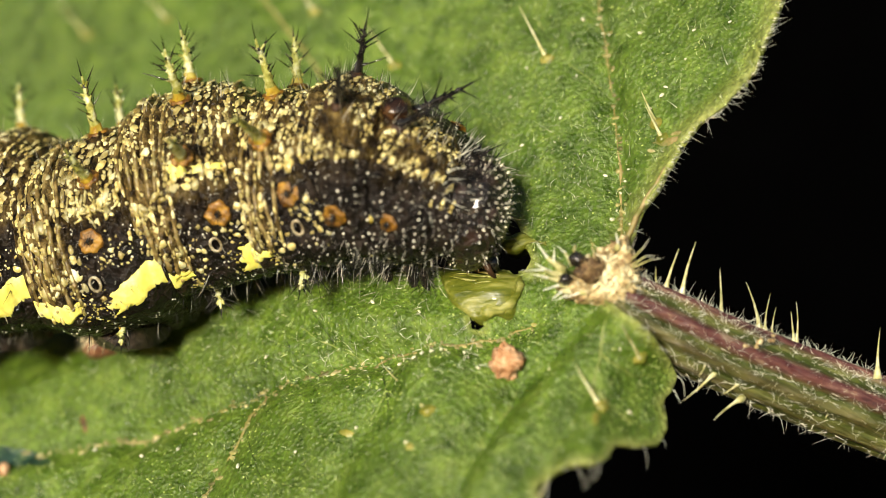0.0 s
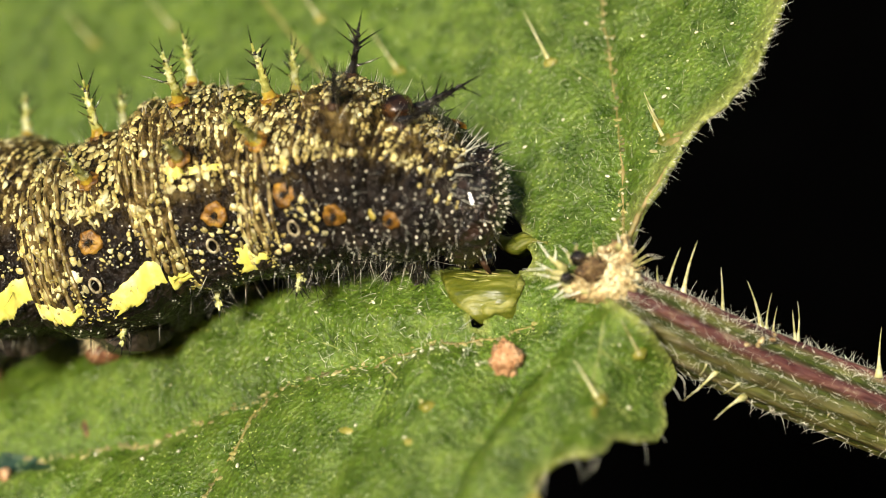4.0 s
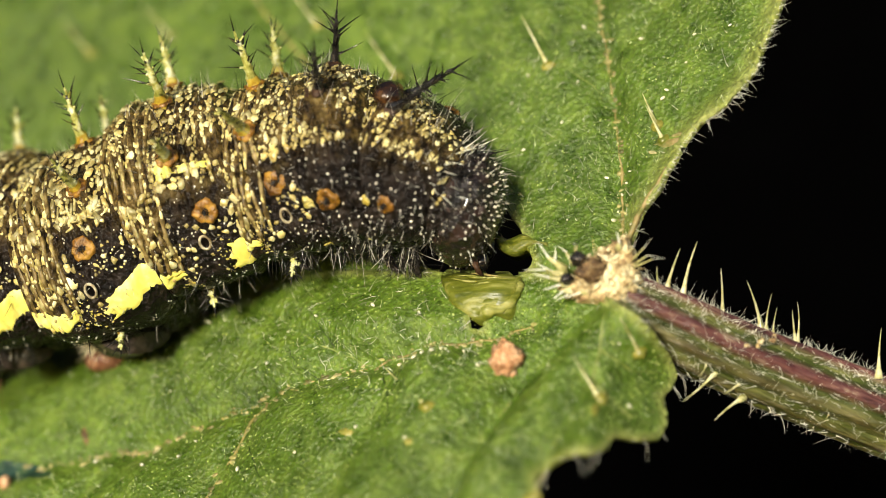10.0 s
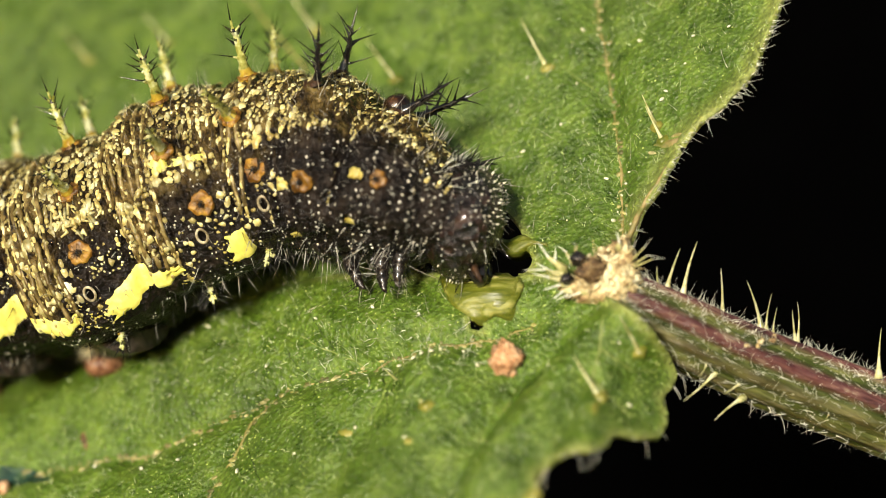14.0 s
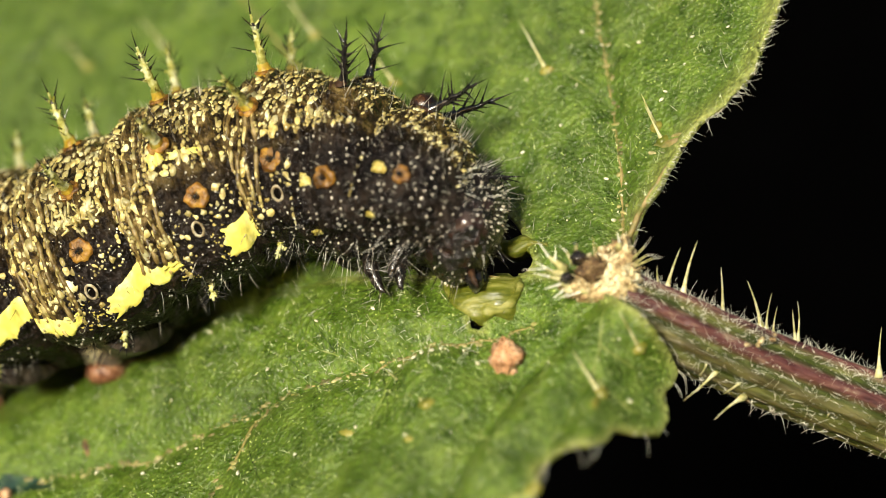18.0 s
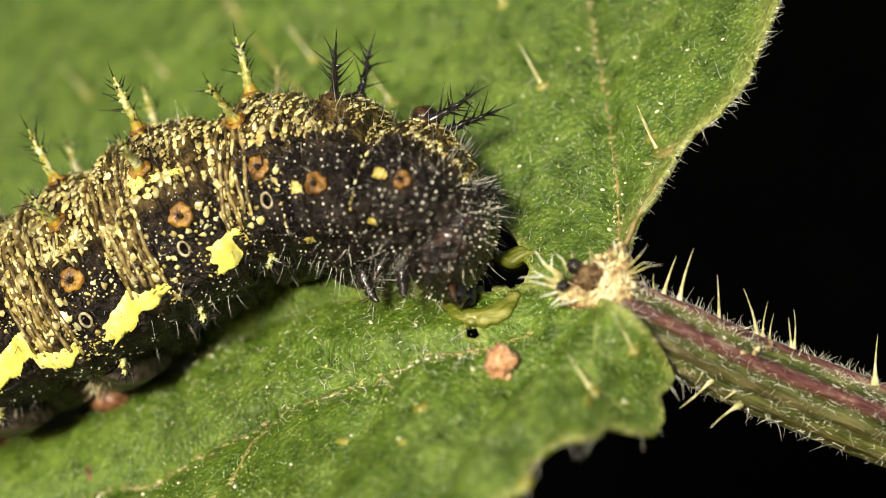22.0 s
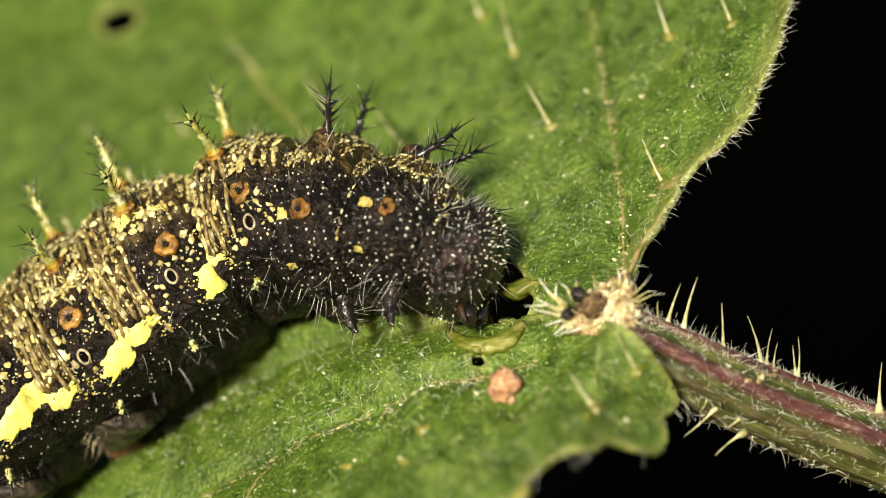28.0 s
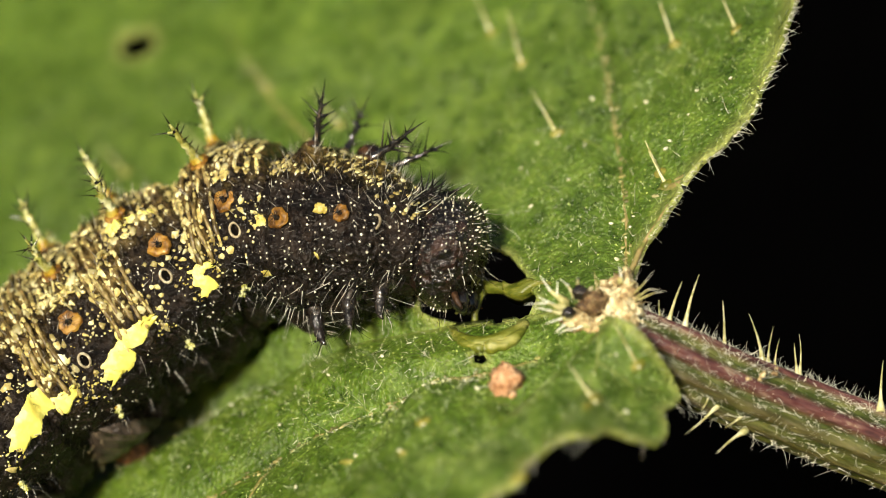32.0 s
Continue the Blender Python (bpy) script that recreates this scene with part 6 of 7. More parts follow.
    walk(rings['t3'], [(0, at(6.14, -3.75, 6.31, 43.0, 0.3, -20.9)), (0.5, at(6.13, -3.75, 6.31, 42.9, -0.3, -20.4)), (1, at(5.95, -3.63, 6.36, 42.8, -2.3, -19.3)), (1.5, at(6.01, -3.73, 6.25, 42.7, -0.3, -20.8)), (2, at(5.98, -3.73, 6.29, 42.5, -1.3, -19.5)), (2.5, at(5.89, -3.54, 6.44, 42.4, -4.6, -19.0)), (3, at(5.97, -3.55, 6.43, 42.3, -3.8, -19.8)), (3.5, at(6.04, -3.59, 6.35, 42.2, -2.6, -20.3)), (5.5, at(5.82, -3.55, 6.17, 41.7, -1.6, -19.9)), (6, at(5.60, -3.43, 6.20, 41.6, -2.6, -16.2)), (6.5, at(5.62, -3.41, 6.21, 41.5, -3.9, -17.8)), (7, at(5.67, -3.44, 6.29, 41.4, -5.0, -18.4)), (7.5, at(5.79, -3.52, 6.25, 41.3, -5.3, -19.7)), (8, at(5.76, -3.38, 6.42, 41.2, -7.9, -19.6)), (8.5, at(5.68, -3.29, 6.48, 41.0, -7.6, -17.4)), (9, at(5.73, -3.24, 6.58, 40.9, -9.3, -18.5)), (9.5, at(5.83, -3.32, 6.56, 40.8, -8.1, -20.5)), (10, at(5.85, -3.29, 6.59, 40.7, -8.4, -21.8)), (10.5, at(5.92, -3.35, 6.52, 40.6, -7.3, -23.3)), (11, at(5.91, -3.43, 6.33, 40.5, -6.9, -23.9)), (11.5, at(5.94, -3.44, 6.37, 40.3, -6.9, -23.0)), (12, at(5.89, -3.37, 6.38, 40.2, -8.1, -22.0)), (12.5, at(5.88, -3.35, 6.39, 40.1, -7.9, -21.6)), (13, at(5.80, -3.23, 6.48, 40.0, -9.1, -20.0)), (13.5, at(5.20, -2.82, 6.61, 25.0, -14.2, -18.3)), (14, at(5.55, -3.19, 6.32, 22.6, -4.1, -25.5)), (14.5, at(5.71, -3.23, 6.29, 20.1, -8.1, -24.2)), (16.5, at(5.86, -3.36, 6.07, 19.1, -6.5, -24.2)), (17, at(6.16, -3.45, 6.15, 18.1, -7.1, -24.8)), (17.5, at(6.03, -3.35, 6.19, 17.4, -5.0, -25.0)), (18, at(6.11, -3.37, 6.17, 16.8, -5.3, -25.3)), (18.5, at(6.10, -3.39, 6.09, 16.1, -4.7, -25.7)), (19, at(6.18, -3.43, 6.11, 15.4, -7.0, -25.2)), (19.5, at(6.00, -3.31, 6.10, 14.9, -4.6, -25.8)), (20, at(6.07, -3.34, 6.09, 14.5, -6.8, -25.2)), (20.5, at(6.09, -3.31, 6.09, 13.8, -8.6, -24.9)), (21, at(6.07, -3.25, 6.07, 13.3, -8.2, -25.4)), (21.5, at(5.99, -3.18, 6.08, 12.5, -9.6, -24.7)), (22, at(6.01, -3.22, 6.02, 12.0, -8.7, -25.3)), (22.5, at(5.87, -3.01, 6.07, 11.3, -9.4, -24.7)), (23, at(5.70, -2.91, 5.96, 10.9, -6.8, -26.1)), (23.5, at(5.61, -2.88, 5.90, 10.3, -6.6, -25.9)), (24, at(5.58, -2.76, 5.92, 9.8, -8.1, -25.9)), (24.5, at(5.57, -2.70, 5.98, 9.1, -9.5, -25.6)), (25, at(5.48, -2.57, 6.07, 8.3, -9.2, -25.5)), (25.5, at(5.35, -2.53, 5.98, 7.9, -8.6, -25.6)), (27.5, at(5.63, -2.61, 5.86, 4.9, -9.5, -27.1)), (28, at(5.60, -2.52, 5.79, 4.3, -9.5, -27.6)), (28.5, at(5.61, -2.42, 5.84, 3.6, -9.4, -28.1)), (29, at(5.62, -2.37, 5.86, 2.8, -11.2, -27.1)), (29.5, at(5.54, -2.19, 5.93, 2.2, -10.7, -27.2)), (30, at(5.46, -2.19, 5.80, 1.6, -9.5, -28.4)), (30.5, at(5.30, -2.14, 5.61, 1.6, -7.4, -29.7)), (31, at(5.09, -2.11, 5.36, 1.7, -4.1, -31.6)), (31.5, at(5.08, -2.05, 5.41, 1.6, -5.5, -30.7)), (32, at(5.05, -1.96, 5.43, 1.4, -5.3, -30.0))])
    walk(rings['a1'], [(0, at(4.87, -3.28, 5.95, 28.1, -8.6, -18.7)), (0.5, at(4.92, -3.31, 5.93, 28.2, -8.9, -19.3)), (1, at(4.77, -3.20, 5.98, 27.9, -9.3, -18.6)), (1.5, at(4.80, -3.27, 5.89, 27.0, -8.3, -19.6)), (2, at(4.82, -3.31, 5.87, 26.7, -9.2, -19.4)), (2.5, at(4.72, -3.13, 5.98, 27.8, -11.4, -18.1)), (3, at(4.77, -3.12, 6.00, 28.4, -11.0, -19.1)), (3.5, at(4.79, -3.15, 5.89, 26.4, -10.8, -19.3)), (5.5, at(4.57, -3.10, 5.73, 24.6, -7.7, -20.8)), (6, at(4.46, -3.07, 5.72, 26.8, -10.1, -19.3)), (6.5, at(4.40, -2.99, 5.76, 27.0, -10.2, -18.5)), (7, at(4.47, -3.03, 5.84, 26.1, -9.8, -19.6)), (7.5, at(4.57, -3.06, 5.88, 27.8, -10.1, -19.8)), (8, at(4.51, -2.91, 6.06, 29.5, -11.7, -18.8)), (8.5, at(4.49, -2.89, 6.09, 29.6, -12.8, -18.3)), (9, at(4.48, -2.80, 6.20, 30.5, -13.5, -17.7)), (9.5, at(4.52, -2.82, 6.23, 30.5, -12.4, -18.4)), (10, at(4.46, -2.74, 6.28, 30.0, -11.2, -18.7)), (10.5, at(4.43, -2.73, 6.28, 30.5, -9.4, -19.6)), (11, at(4.41, -2.77, 6.16, 29.5, -6.9, -20.5)), (11.5, at(4.46, -2.81, 6.19, 29.2, -7.6, -19.8)), (12, at(4.41, -2.77, 6.16, 28.7, -8.0, -19.7)), (12.5, at(4.45, -2.76, 6.22, 30.0, -8.7, -19.6)), (13, at(4.44, -2.71, 6.28, 29.6, -10.1, -18.9)), (13.5, at(4.06, -2.46, 6.38, 23.7, -13.0, -16.8)), (14, at(4.08, -2.51, 6.38, 24.2, -8.1, -20.2)), (14.5, at(4.00, -2.51, 6.31, 19.0, -6.3, -20.5)), (16.5, at(4.28, -2.74, 6.23, 20.7, -8.3, -19.0)), (17, at(4.49, -2.75, 6.30, 19.1, -9.0, -19.2)), (17.5, at(4.36, -2.63, 6.43, 20.1, -8.3, -18.8)), (18, at(4.43, -2.63, 6.40, 19.1, -8.2, -19.1)), (18.5, at(4.37, -2.62, 6.35, 20.0, -9.4, -18.9)), (19, at(4.47, -2.67, 6.28, 17.3, -10.4, -18.7)), (19.5, at(4.27, -2.54, 6.31, 16.7, -9.7, -18.8)), (20, at(4.33, -2.57, 6.22, 14.5, -10.4, -18.5)), (20.5, at(4.36, -2.55, 6.15, 12.6, -11.4, -18.2)), (21, at(4.32, -2.48, 6.16, 12.9, -11.8, -18.1)), (21.5, at(4.23, -2.44, 6.11, 11.2, -13.1, -17.4)), (22, at(4.24, -2.46, 6.05, 10.8, -13.5, -17.5)), (22.5, at(4.12, -2.27, 6.13, 10.4, -14.4, -17.2)), (23, at(3.97, -2.18, 6.07, 11.1, -14.8, -17.4)), (23.5, at(3.87, -2.15, 6.03, 11.1, -15.7, -17.1)), (24, at(3.83, -2.02, 6.01, 9.6, -16.1, -17.2)), (24.5, at(3.81, -1.98, 6.02, 8.4, -17.1, -16.6)), (25, at(3.73, -1.84, 6.12, 7.6, -18.1, -16.0)), (25.5, at(3.59, -1.81, 6.03, 7.0, -18.2, -15.6)), (27.5, at(3.74, -1.85, 5.81, 1.0, -20.1, -14.5)), (28, at(3.66, -1.73, 5.75, 0.2, -20.7, -14.5)), (28.5, at(3.66, -1.61, 5.78, 0.4, -21.7, -14.1)), (29, at(3.64, -1.57, 5.76, -1.1, -22.0, -13.5)), (29.5, at(3.54, -1.38, 5.85, -1.1, -22.7, -13.3)), (30, at(3.50, -1.32, 5.79, -0.5, -21.8, -14.4)), (30.5, at(3.40, -1.22, 5.71, 1.0, -20.5, -15.6)), (31, at(3.25, -1.20, 5.57, 4.2, -20.5, -16.2)), (31.5, at(3.23, -1.15, 5.61, 3.4, -21.1, -15.7)), (32, at(3.21, -1.10, 5.60, 2.7, -21.8, -15.3))])
    walk(rings['a2'], [(0, at(2.30, -2.48, 5.85, 37.1, -11.5, -6.1)), (0.5, at(2.34, -2.46, 5.83, 37.5, -11.6, -7.0)), (1, at(2.24, -2.40, 5.87, 37.3, -12.0, -6.1)), (1.5, at(2.28, -2.43, 5.82, 36.5, -11.5, -6.9)), (2, at(2.31, -2.46, 5.80, 36.5, -11.4, -7.0)), (2.5, at(2.20, -2.33, 5.83, 36.5, -11.8, -5.8)), (3, at(2.22, -2.26, 5.83, 36.7, -11.7, -7.0)), (3.5, at(2.26, -2.28, 5.76, 36.1, -11.4, -7.5)), (5.5, at(2.15, -2.19, 5.76, 36.6, -12.3, -9.2)), (6, at(2.05, -2.22, 5.66, 36.6, -12.3, -8.7)), (6.5, at(1.98, -2.21, 5.63, 35.6, -12.0, -7.0)), (7, at(2.04, -2.20, 5.71, 36.0, -13.4, -8.4)), (7.5, at(2.14, -2.26, 5.63, 34.6, -13.5, -8.9)), (8, at(2.02, -2.16, 5.67, 34.2, -14.0, -7.5)), (8.5, at(2.00, -2.15, 5.69, 34.8, -14.5, -7.8)), (9, at(1.96, -2.10, 5.71, 35.2, -14.7, -6.6)), (9.5, at(2.00, -2.12, 5.75, 34.7, -14.2, -6.4)), (10, at(1.91, -2.04, 5.81, 36.0, -15.1, -6.2)), (10.5, at(1.87, -2.02, 5.84, 36.6, -15.5, -7.2)), (11, at(1.82, -2.02, 5.82, 37.3, -15.3, -7.5)), (11.5, at(1.84, -2.07, 5.83, 35.8, -15.5, -7.0)), (12, at(1.82, -2.02, 5.78, 36.2, -15.6, -7.4)), (12.5, at(1.88, -2.03, 5.75, 34.7, -15.3, -7.6)), (13, at(1.91, -2.02, 5.76, 34.4, -15.2, -7.7)), (13.5, at(1.75, -1.90, 5.81, 32.7, -17.7, -6.6)), (14, at(1.89, -1.97, 5.78, 31.8, -16.9, -6.8)), (14.5, at(1.84, -1.92, 5.85, 31.5, -16.2, -7.7)), (16.5, at(2.02, -2.23, 5.67, 28.6, -17.4, -11.0)), (17, at(2.15, -2.24, 5.64, 26.8, -17.6, -11.2)), (17.5, at(2.03, -2.16, 5.72, 26.3, -18.3, -10.5)), (18, at(2.04, -2.13, 5.69, 26.6, -18.7, -10.4)), (18.5, at(1.96, -2.14, 5.51, 25.5, -19.0, -9.2)), (19, at(1.98, -2.17, 5.45, 25.5, -19.5, -9.4)), (19.5, at(1.81, -2.05, 5.49, 25.3, -20.6, -9.4)), (20, at(1.82, -2.07, 5.44, 24.9, -21.0, -9.3)), (20.5, at(1.82, -2.04, 5.36, 24.3, -22.1, -9.4)), (21, at(1.79, -1.96, 5.31, 23.2, -22.5, -9.1)), (21.5, at(1.70, -1.94, 5.21, 22.0, -23.2, -8.0)), (22, at(1.72, -1.96, 5.13, 21.1, -23.4, -8.0)), (22.5, at(1.62, -1.78, 5.13, 19.3, -24.4, -7.7)), (23, at(1.58, -1.69, 5.07, 17.5, -25.8, -7.7)), (23.5, at(1.51, -1.68, 4.97, 15.9, -25.9, -6.5)), (24, at(1.49, -1.52, 4.98, 16.3, -27.0, -6.9)), (24.5, at(1.47, -1.48, 4.95, 14.4, -27.6, -5.7)), (25, at(1.40, -1.37, 4.93, 12.0, -28.6, -4.4)), (25.5, at(1.28, -1.34, 4.89, 12.1, -29.1, -3.9)), (27.5, at(1.29, -1.32, 4.52, 6.8, -30.6, -2.1)), (28, at(1.22, -1.21, 4.39, 4.4, -30.1, -0.6)), (28.5, at(1.19, -1.12, 4.31, 2.2, -30.6, 1.0)), (29, at(1.16, -1.11, 4.28, 1.5, -31.9, 2.5)), (29.5, at(1.06, -0.94, 4.30, 0.2, -32.9, 3.5)), (30, at(1.02, -0.84, 4.27, 0.7, -32.7, 3.2)), (30.5, at(0.96, -0.71, 4.27, 0.2, -32.3, 3.2)), (31, at(0.88, -0.71, 4.14, 1.0, -32.7, 3.7)), (31.5, at(0.89, -0.70, 4.15, -0.3, -32.9, 4.4)), (32, at(0.87, -0.65, 4.12, -1.0, -33.1, 4.7))])
    walk(rings['a3'], [(0, at(0.14, -2.07, 4.68, 23.5, -14.2, -12.2)), (0.5, at(0.17, -2.01, 4.66, 23.7, -14.1, -12.6)), (1, at(0.09, -1.99, 4.70, 24.1, -14.8, -12.3)), (1.5, at(0.13, -2.01, 4.69, 23.7, -14.2, -12.7)), (2, at(0.17, -2.05, 4.63, 22.2, -14.2, -12.6)), (2.5, at(0.09, -1.98, 4.61, 22.2, -14.8, -12.2)), (3, at(0.11, -1.87, 4.59, 21.9, -14.7, -12.9)), (3.5, at(0.14, -1.84, 4.58, 22.3, -14.7, -13.5)), (5.5, at(0.06, -1.72, 4.57, 22.8, -15.4, -14.5)), (6, at(-0.00, -1.73, 4.50, 23.3, -15.6, -14.8)), (6.5, at(-0.03, -1.79, 4.53, 23.7, -15.1, -14.3)), (7, at(0.01, -1.72, 4.59, 23.9, -16.0, -14.8)), (7.5, at(0.09, -1.69, 4.56, 23.7, -15.9, -15.7)), (8, at(0.02, -1.67, 4.59, 24.4, -15.9, -15.0)), (8.5, at(0.01, -1.62, 4.54, 23.9, -16.6, -15.0)), (9, at(-0.03, -1.63, 4.48, 23.5, -17.6, -14.1)), (9.5, at(-0.03, -1.63, 4.53, 23.1, -17.2, -13.7)), (10, at(-0.12, -1.58, 4.50, 23.7, -18.3, -13.1)), (10.5, at(-0.17, -1.50, 4.51, 24.4, -19.5, -13.7)), (11, at(-0.25, -1.49, 4.46, 24.8, -19.5, -13.0)), (11.5, at(-0.24, -1.57, 4.50, 24.0, -19.3, -12.6)), (12, at(-0.29, -1.49, 4.47, 25.6, -19.3, -12.9)), (12.5, at(-0.25, -1.47, 4.49, 25.5, -19.6, -13.4)), (13, at(-0.26, -1.45, 4.52, 25.8, -20.0, -13.3)), (13.5, at(-0.42, -1.40, 4.55, 26.2, -20.8, -12.0)), (14, at(-0.34, -1.47, 4.51, 26.1, -21.4, -11.5)), (14.5, at(-0.39, -1.42, 4.56, 26.5, -21.4, -11.0)), (16.5, at(-0.28, -1.52, 4.49, 26.2, -22.3, -13.5)), (17, at(-0.16, -1.51, 4.50, 25.4, -21.7, -14.0)), (17.5, at(-0.26, -1.47, 4.53, 25.0, -22.6, -13.3)), (18, at(-0.23, -1.47, 4.48, 24.8, -22.9, -13.1)), (18.5, at(-0.26, -1.54, 4.31, 24.6, -23.9, -12.7)), (19, at(-0.25, -1.56, 4.27, 25.5, -24.9, -13.2)), (19.5, at(-0.40, -1.46, 4.28, 25.9, -25.7, -12.8)), (20, at(-0.38, -1.48, 4.20, 25.2, -26.0, -12.6)), (20.5, at(-0.36, -1.45, 4.07, 24.2, -26.9, -12.4)), (21, at(-0.37, -1.39, 4.03, 23.6, -27.2, -12.3)), (21.5, at(-0.41, -1.41, 3.90, 22.6, -28.2, -11.5)), (22, at(-0.35, -1.43, 3.83, 22.0, -28.6, -11.9)), (22.5, at(-0.42, -1.25, 3.84, 21.7, -29.1, -12.0)), (23, at(-0.46, -1.16, 3.78, 20.6, -29.4, -11.8)), (23.5, at(-0.49, -1.20, 3.68, 19.0, -29.6, -10.7)), (24, at(-0.51, -1.03, 3.65, 18.2, -29.9, -10.3)), (24.5, at(-0.50, -1.03, 3.62, 16.9, -30.4, -9.5)), (25, at(-0.56, -0.95, 3.61, 16.1, -31.2, -8.5)), (25.5, at(-0.66, -0.93, 3.53, 15.2, -31.1, -7.4)), (27.5, at(-0.62, -0.91, 3.16, 10.9, -32.6, -5.6)), (28, at(-0.65, -0.84, 3.00, 8.2, -32.3, -3.9)), (28.5, at(-0.65, -0.81, 2.91, 6.1, -32.0, -2.3)), (29, at(-0.65, -0.91, 2.81, 4.4, -33.9, 0.1)), (29.5, at(-0.75, -0.76, 2.84, 4.1, -34.3, 1.1)), (30, at(-0.80, -0.65, 2.83, 4.8, -34.0, 1.0)), (30.5, at(-0.89, -0.53, 2.81, 4.3, -34.0, 1.7)), (31, at(-0.93, -0.60, 2.68, 3.9, -34.0, 2.7)), (31.5, at(-0.93, -0.61, 2.69, 3.3, -33.5, 3.4)), (32, at(-0.95, -0.56, 2.65, 3.4, -33.2, 3.3))])
    walk(rings['a4'], [(0, at(-2.96, -0.77, 4.63, 29.5, -7.9, -24.3)), (0.5, at(-2.95, -0.69, 4.60, 29.5, -8.0, -24.7)), (1, at(-3.00, -0.69, 4.60, 29.4, -8.4, -24.2)), (1.5, at(-2.95, -0.69, 4.59, 28.9, -8.2, -24.4)), (2, at(-2.90, -0.74, 4.53, 27.9, -8.5, -24.2)), (2.5, at(-2.97, -0.68, 4.48, 27.5, -9.0, -24.0)), (3, at(-2.96, -0.52, 4.44, 27.0, -9.0, -24.6)), (3.5, at(-2.94, -0.48, 4.43, 27.1, -9.1, -24.9)), (5.5, at(-3.01, -0.35, 4.34, 27.2, -9.7, -24.7)), (6, at(-3.07, -0.38, 4.27, 28.0, -10.0, -24.6)), (6.5, at(-3.08, -0.46, 4.28, 28.3, -9.6, -24.2)), (7, at(-3.05, -0.39, 4.31, 27.8, -10.1, -24.3)), (7.5, at(-2.97, -0.33, 4.27, 27.0, -10.0, -24.8)), (8, at(-3.02, -0.30, 4.26, 27.1, -9.9, -24.5)), (8.5, at(-3.05, -0.25, 4.20, 26.7, -10.2, -24.5)), (9, at(-3.05, -0.30, 4.11, 26.6, -10.8, -23.9)), (9.5, at(-3.03, -0.31, 4.17, 26.3, -10.5, -23.8)), (10, at(-3.11, -0.27, 4.11, 26.7, -10.9, -23.4)), (10.5, at(-3.14, -0.17, 4.08, 27.0, -11.5, -23.5)), (11, at(-3.21, -0.18, 4.05, 28.2, -11.4, -23.3)), (11.5, at(-3.18, -0.26, 4.08, 27.3, -11.1, -23.0)), (12, at(-3.21, -0.13, 4.03, 28.2, -10.9, -23.3)), (12.5, at(-3.16, -0.08, 4.03, 27.5, -10.9, -23.6)), (13, at(-3.14, -0.04, 4.04, 27.2, -10.9, -23.9)), (13.5, at(-3.23, -0.04, 3.98, 25.8, -11.6, -22.6)), (14, at(-3.15, -0.12, 3.90, 25.4, -12.2, -22.4)), (14.5, at(-3.18, -0.13, 3.88, 25.5, -12.4, -21.8)), (16.5, at(-3.11, -0.13, 3.76, 24.1, -13.6, -23.2)), (17, at(-3.01, -0.10, 3.74, 22.7, -13.4, -23.6)), (17.5, at(-3.08, -0.14, 3.71, 22.0, -14.4, -22.6)), (18, at(-3.05, -0.19, 3.62, 22.0, -15.2, -22.1)), (18.5, at(-3.07, -0.32, 3.40, 21.7, -16.3, -21.3)), (19, at(-3.05, -0.38, 3.33, 22.5, -16.8, -21.0)), (19.5, at(-3.19, -0.34, 3.27, 22.4, -17.7, -19.9)), (20, at(-3.16, -0.43, 3.16, 21.8, -18.6, -19.2)), (20.5, at(-3.15, -0.44, 2.98, 20.7, -19.8, -18.5)), (21, at(-3.16, -0.43, 2.87, 19.9, -20.4, -17.6)), (21.5, at(-3.18, -0.56, 2.69, 18.8, -21.7, -16.3)), (22, at(-3.13, -0.61, 2.59, 18.4, -22.2, -15.7)), (22.5, at(-3.18, -0.47, 2.52, 17.0, -22.9, -15.1)), (23, at(-3.22, -0.44, 2.43, 15.6, -23.4, -14.1)), (23.5, at(-3.22, -0.57, 2.27, 14.3, -24.4, -12.5)), (24, at(-3.24, -0.48, 2.18, 13.6, -25.5, -11.5)), (24.5, at(-3.22, -0.58, 2.10, 12.2, -26.3, -10.1)), (25, at(-3.27, -0.58, 2.02, 10.7, -27.3, -8.8)), (25.5, at(-3.36, -0.66, 1.91, 10.3, -28.1, -7.1)), (27.5, at(-3.34, -0.86, 1.46, 6.6, -30.2, -3.4)), (28, at(-3.36, -0.89, 1.26, 4.2, -31.0, -1.3)), (28.5, at(-3.34, -0.94, 1.12, 2.2, -31.8, 0.5)), (29, at(-3.27, -1.24, 0.95, 0.6, -34.5, 4.0)), (29.5, at(-3.36, -1.18, 0.92, -0.7, -35.7, 5.8)), (30, at(-3.41, -1.10, 0.89, -0.4, -36.2, 6.7)), (30.5, at(-3.48, -1.08, 0.83, -1.4, -37.3, 8.8)), (31, at(-3.48, -1.21, 0.67, -1.9, -38.2, 10.7)), (31.5, at(-3.49, -1.27, 0.66, -2.6, -38.2, 11.3)), (32, at(-3.50, -1.22, 0.62, -2.7, -38.2, 11.2))])
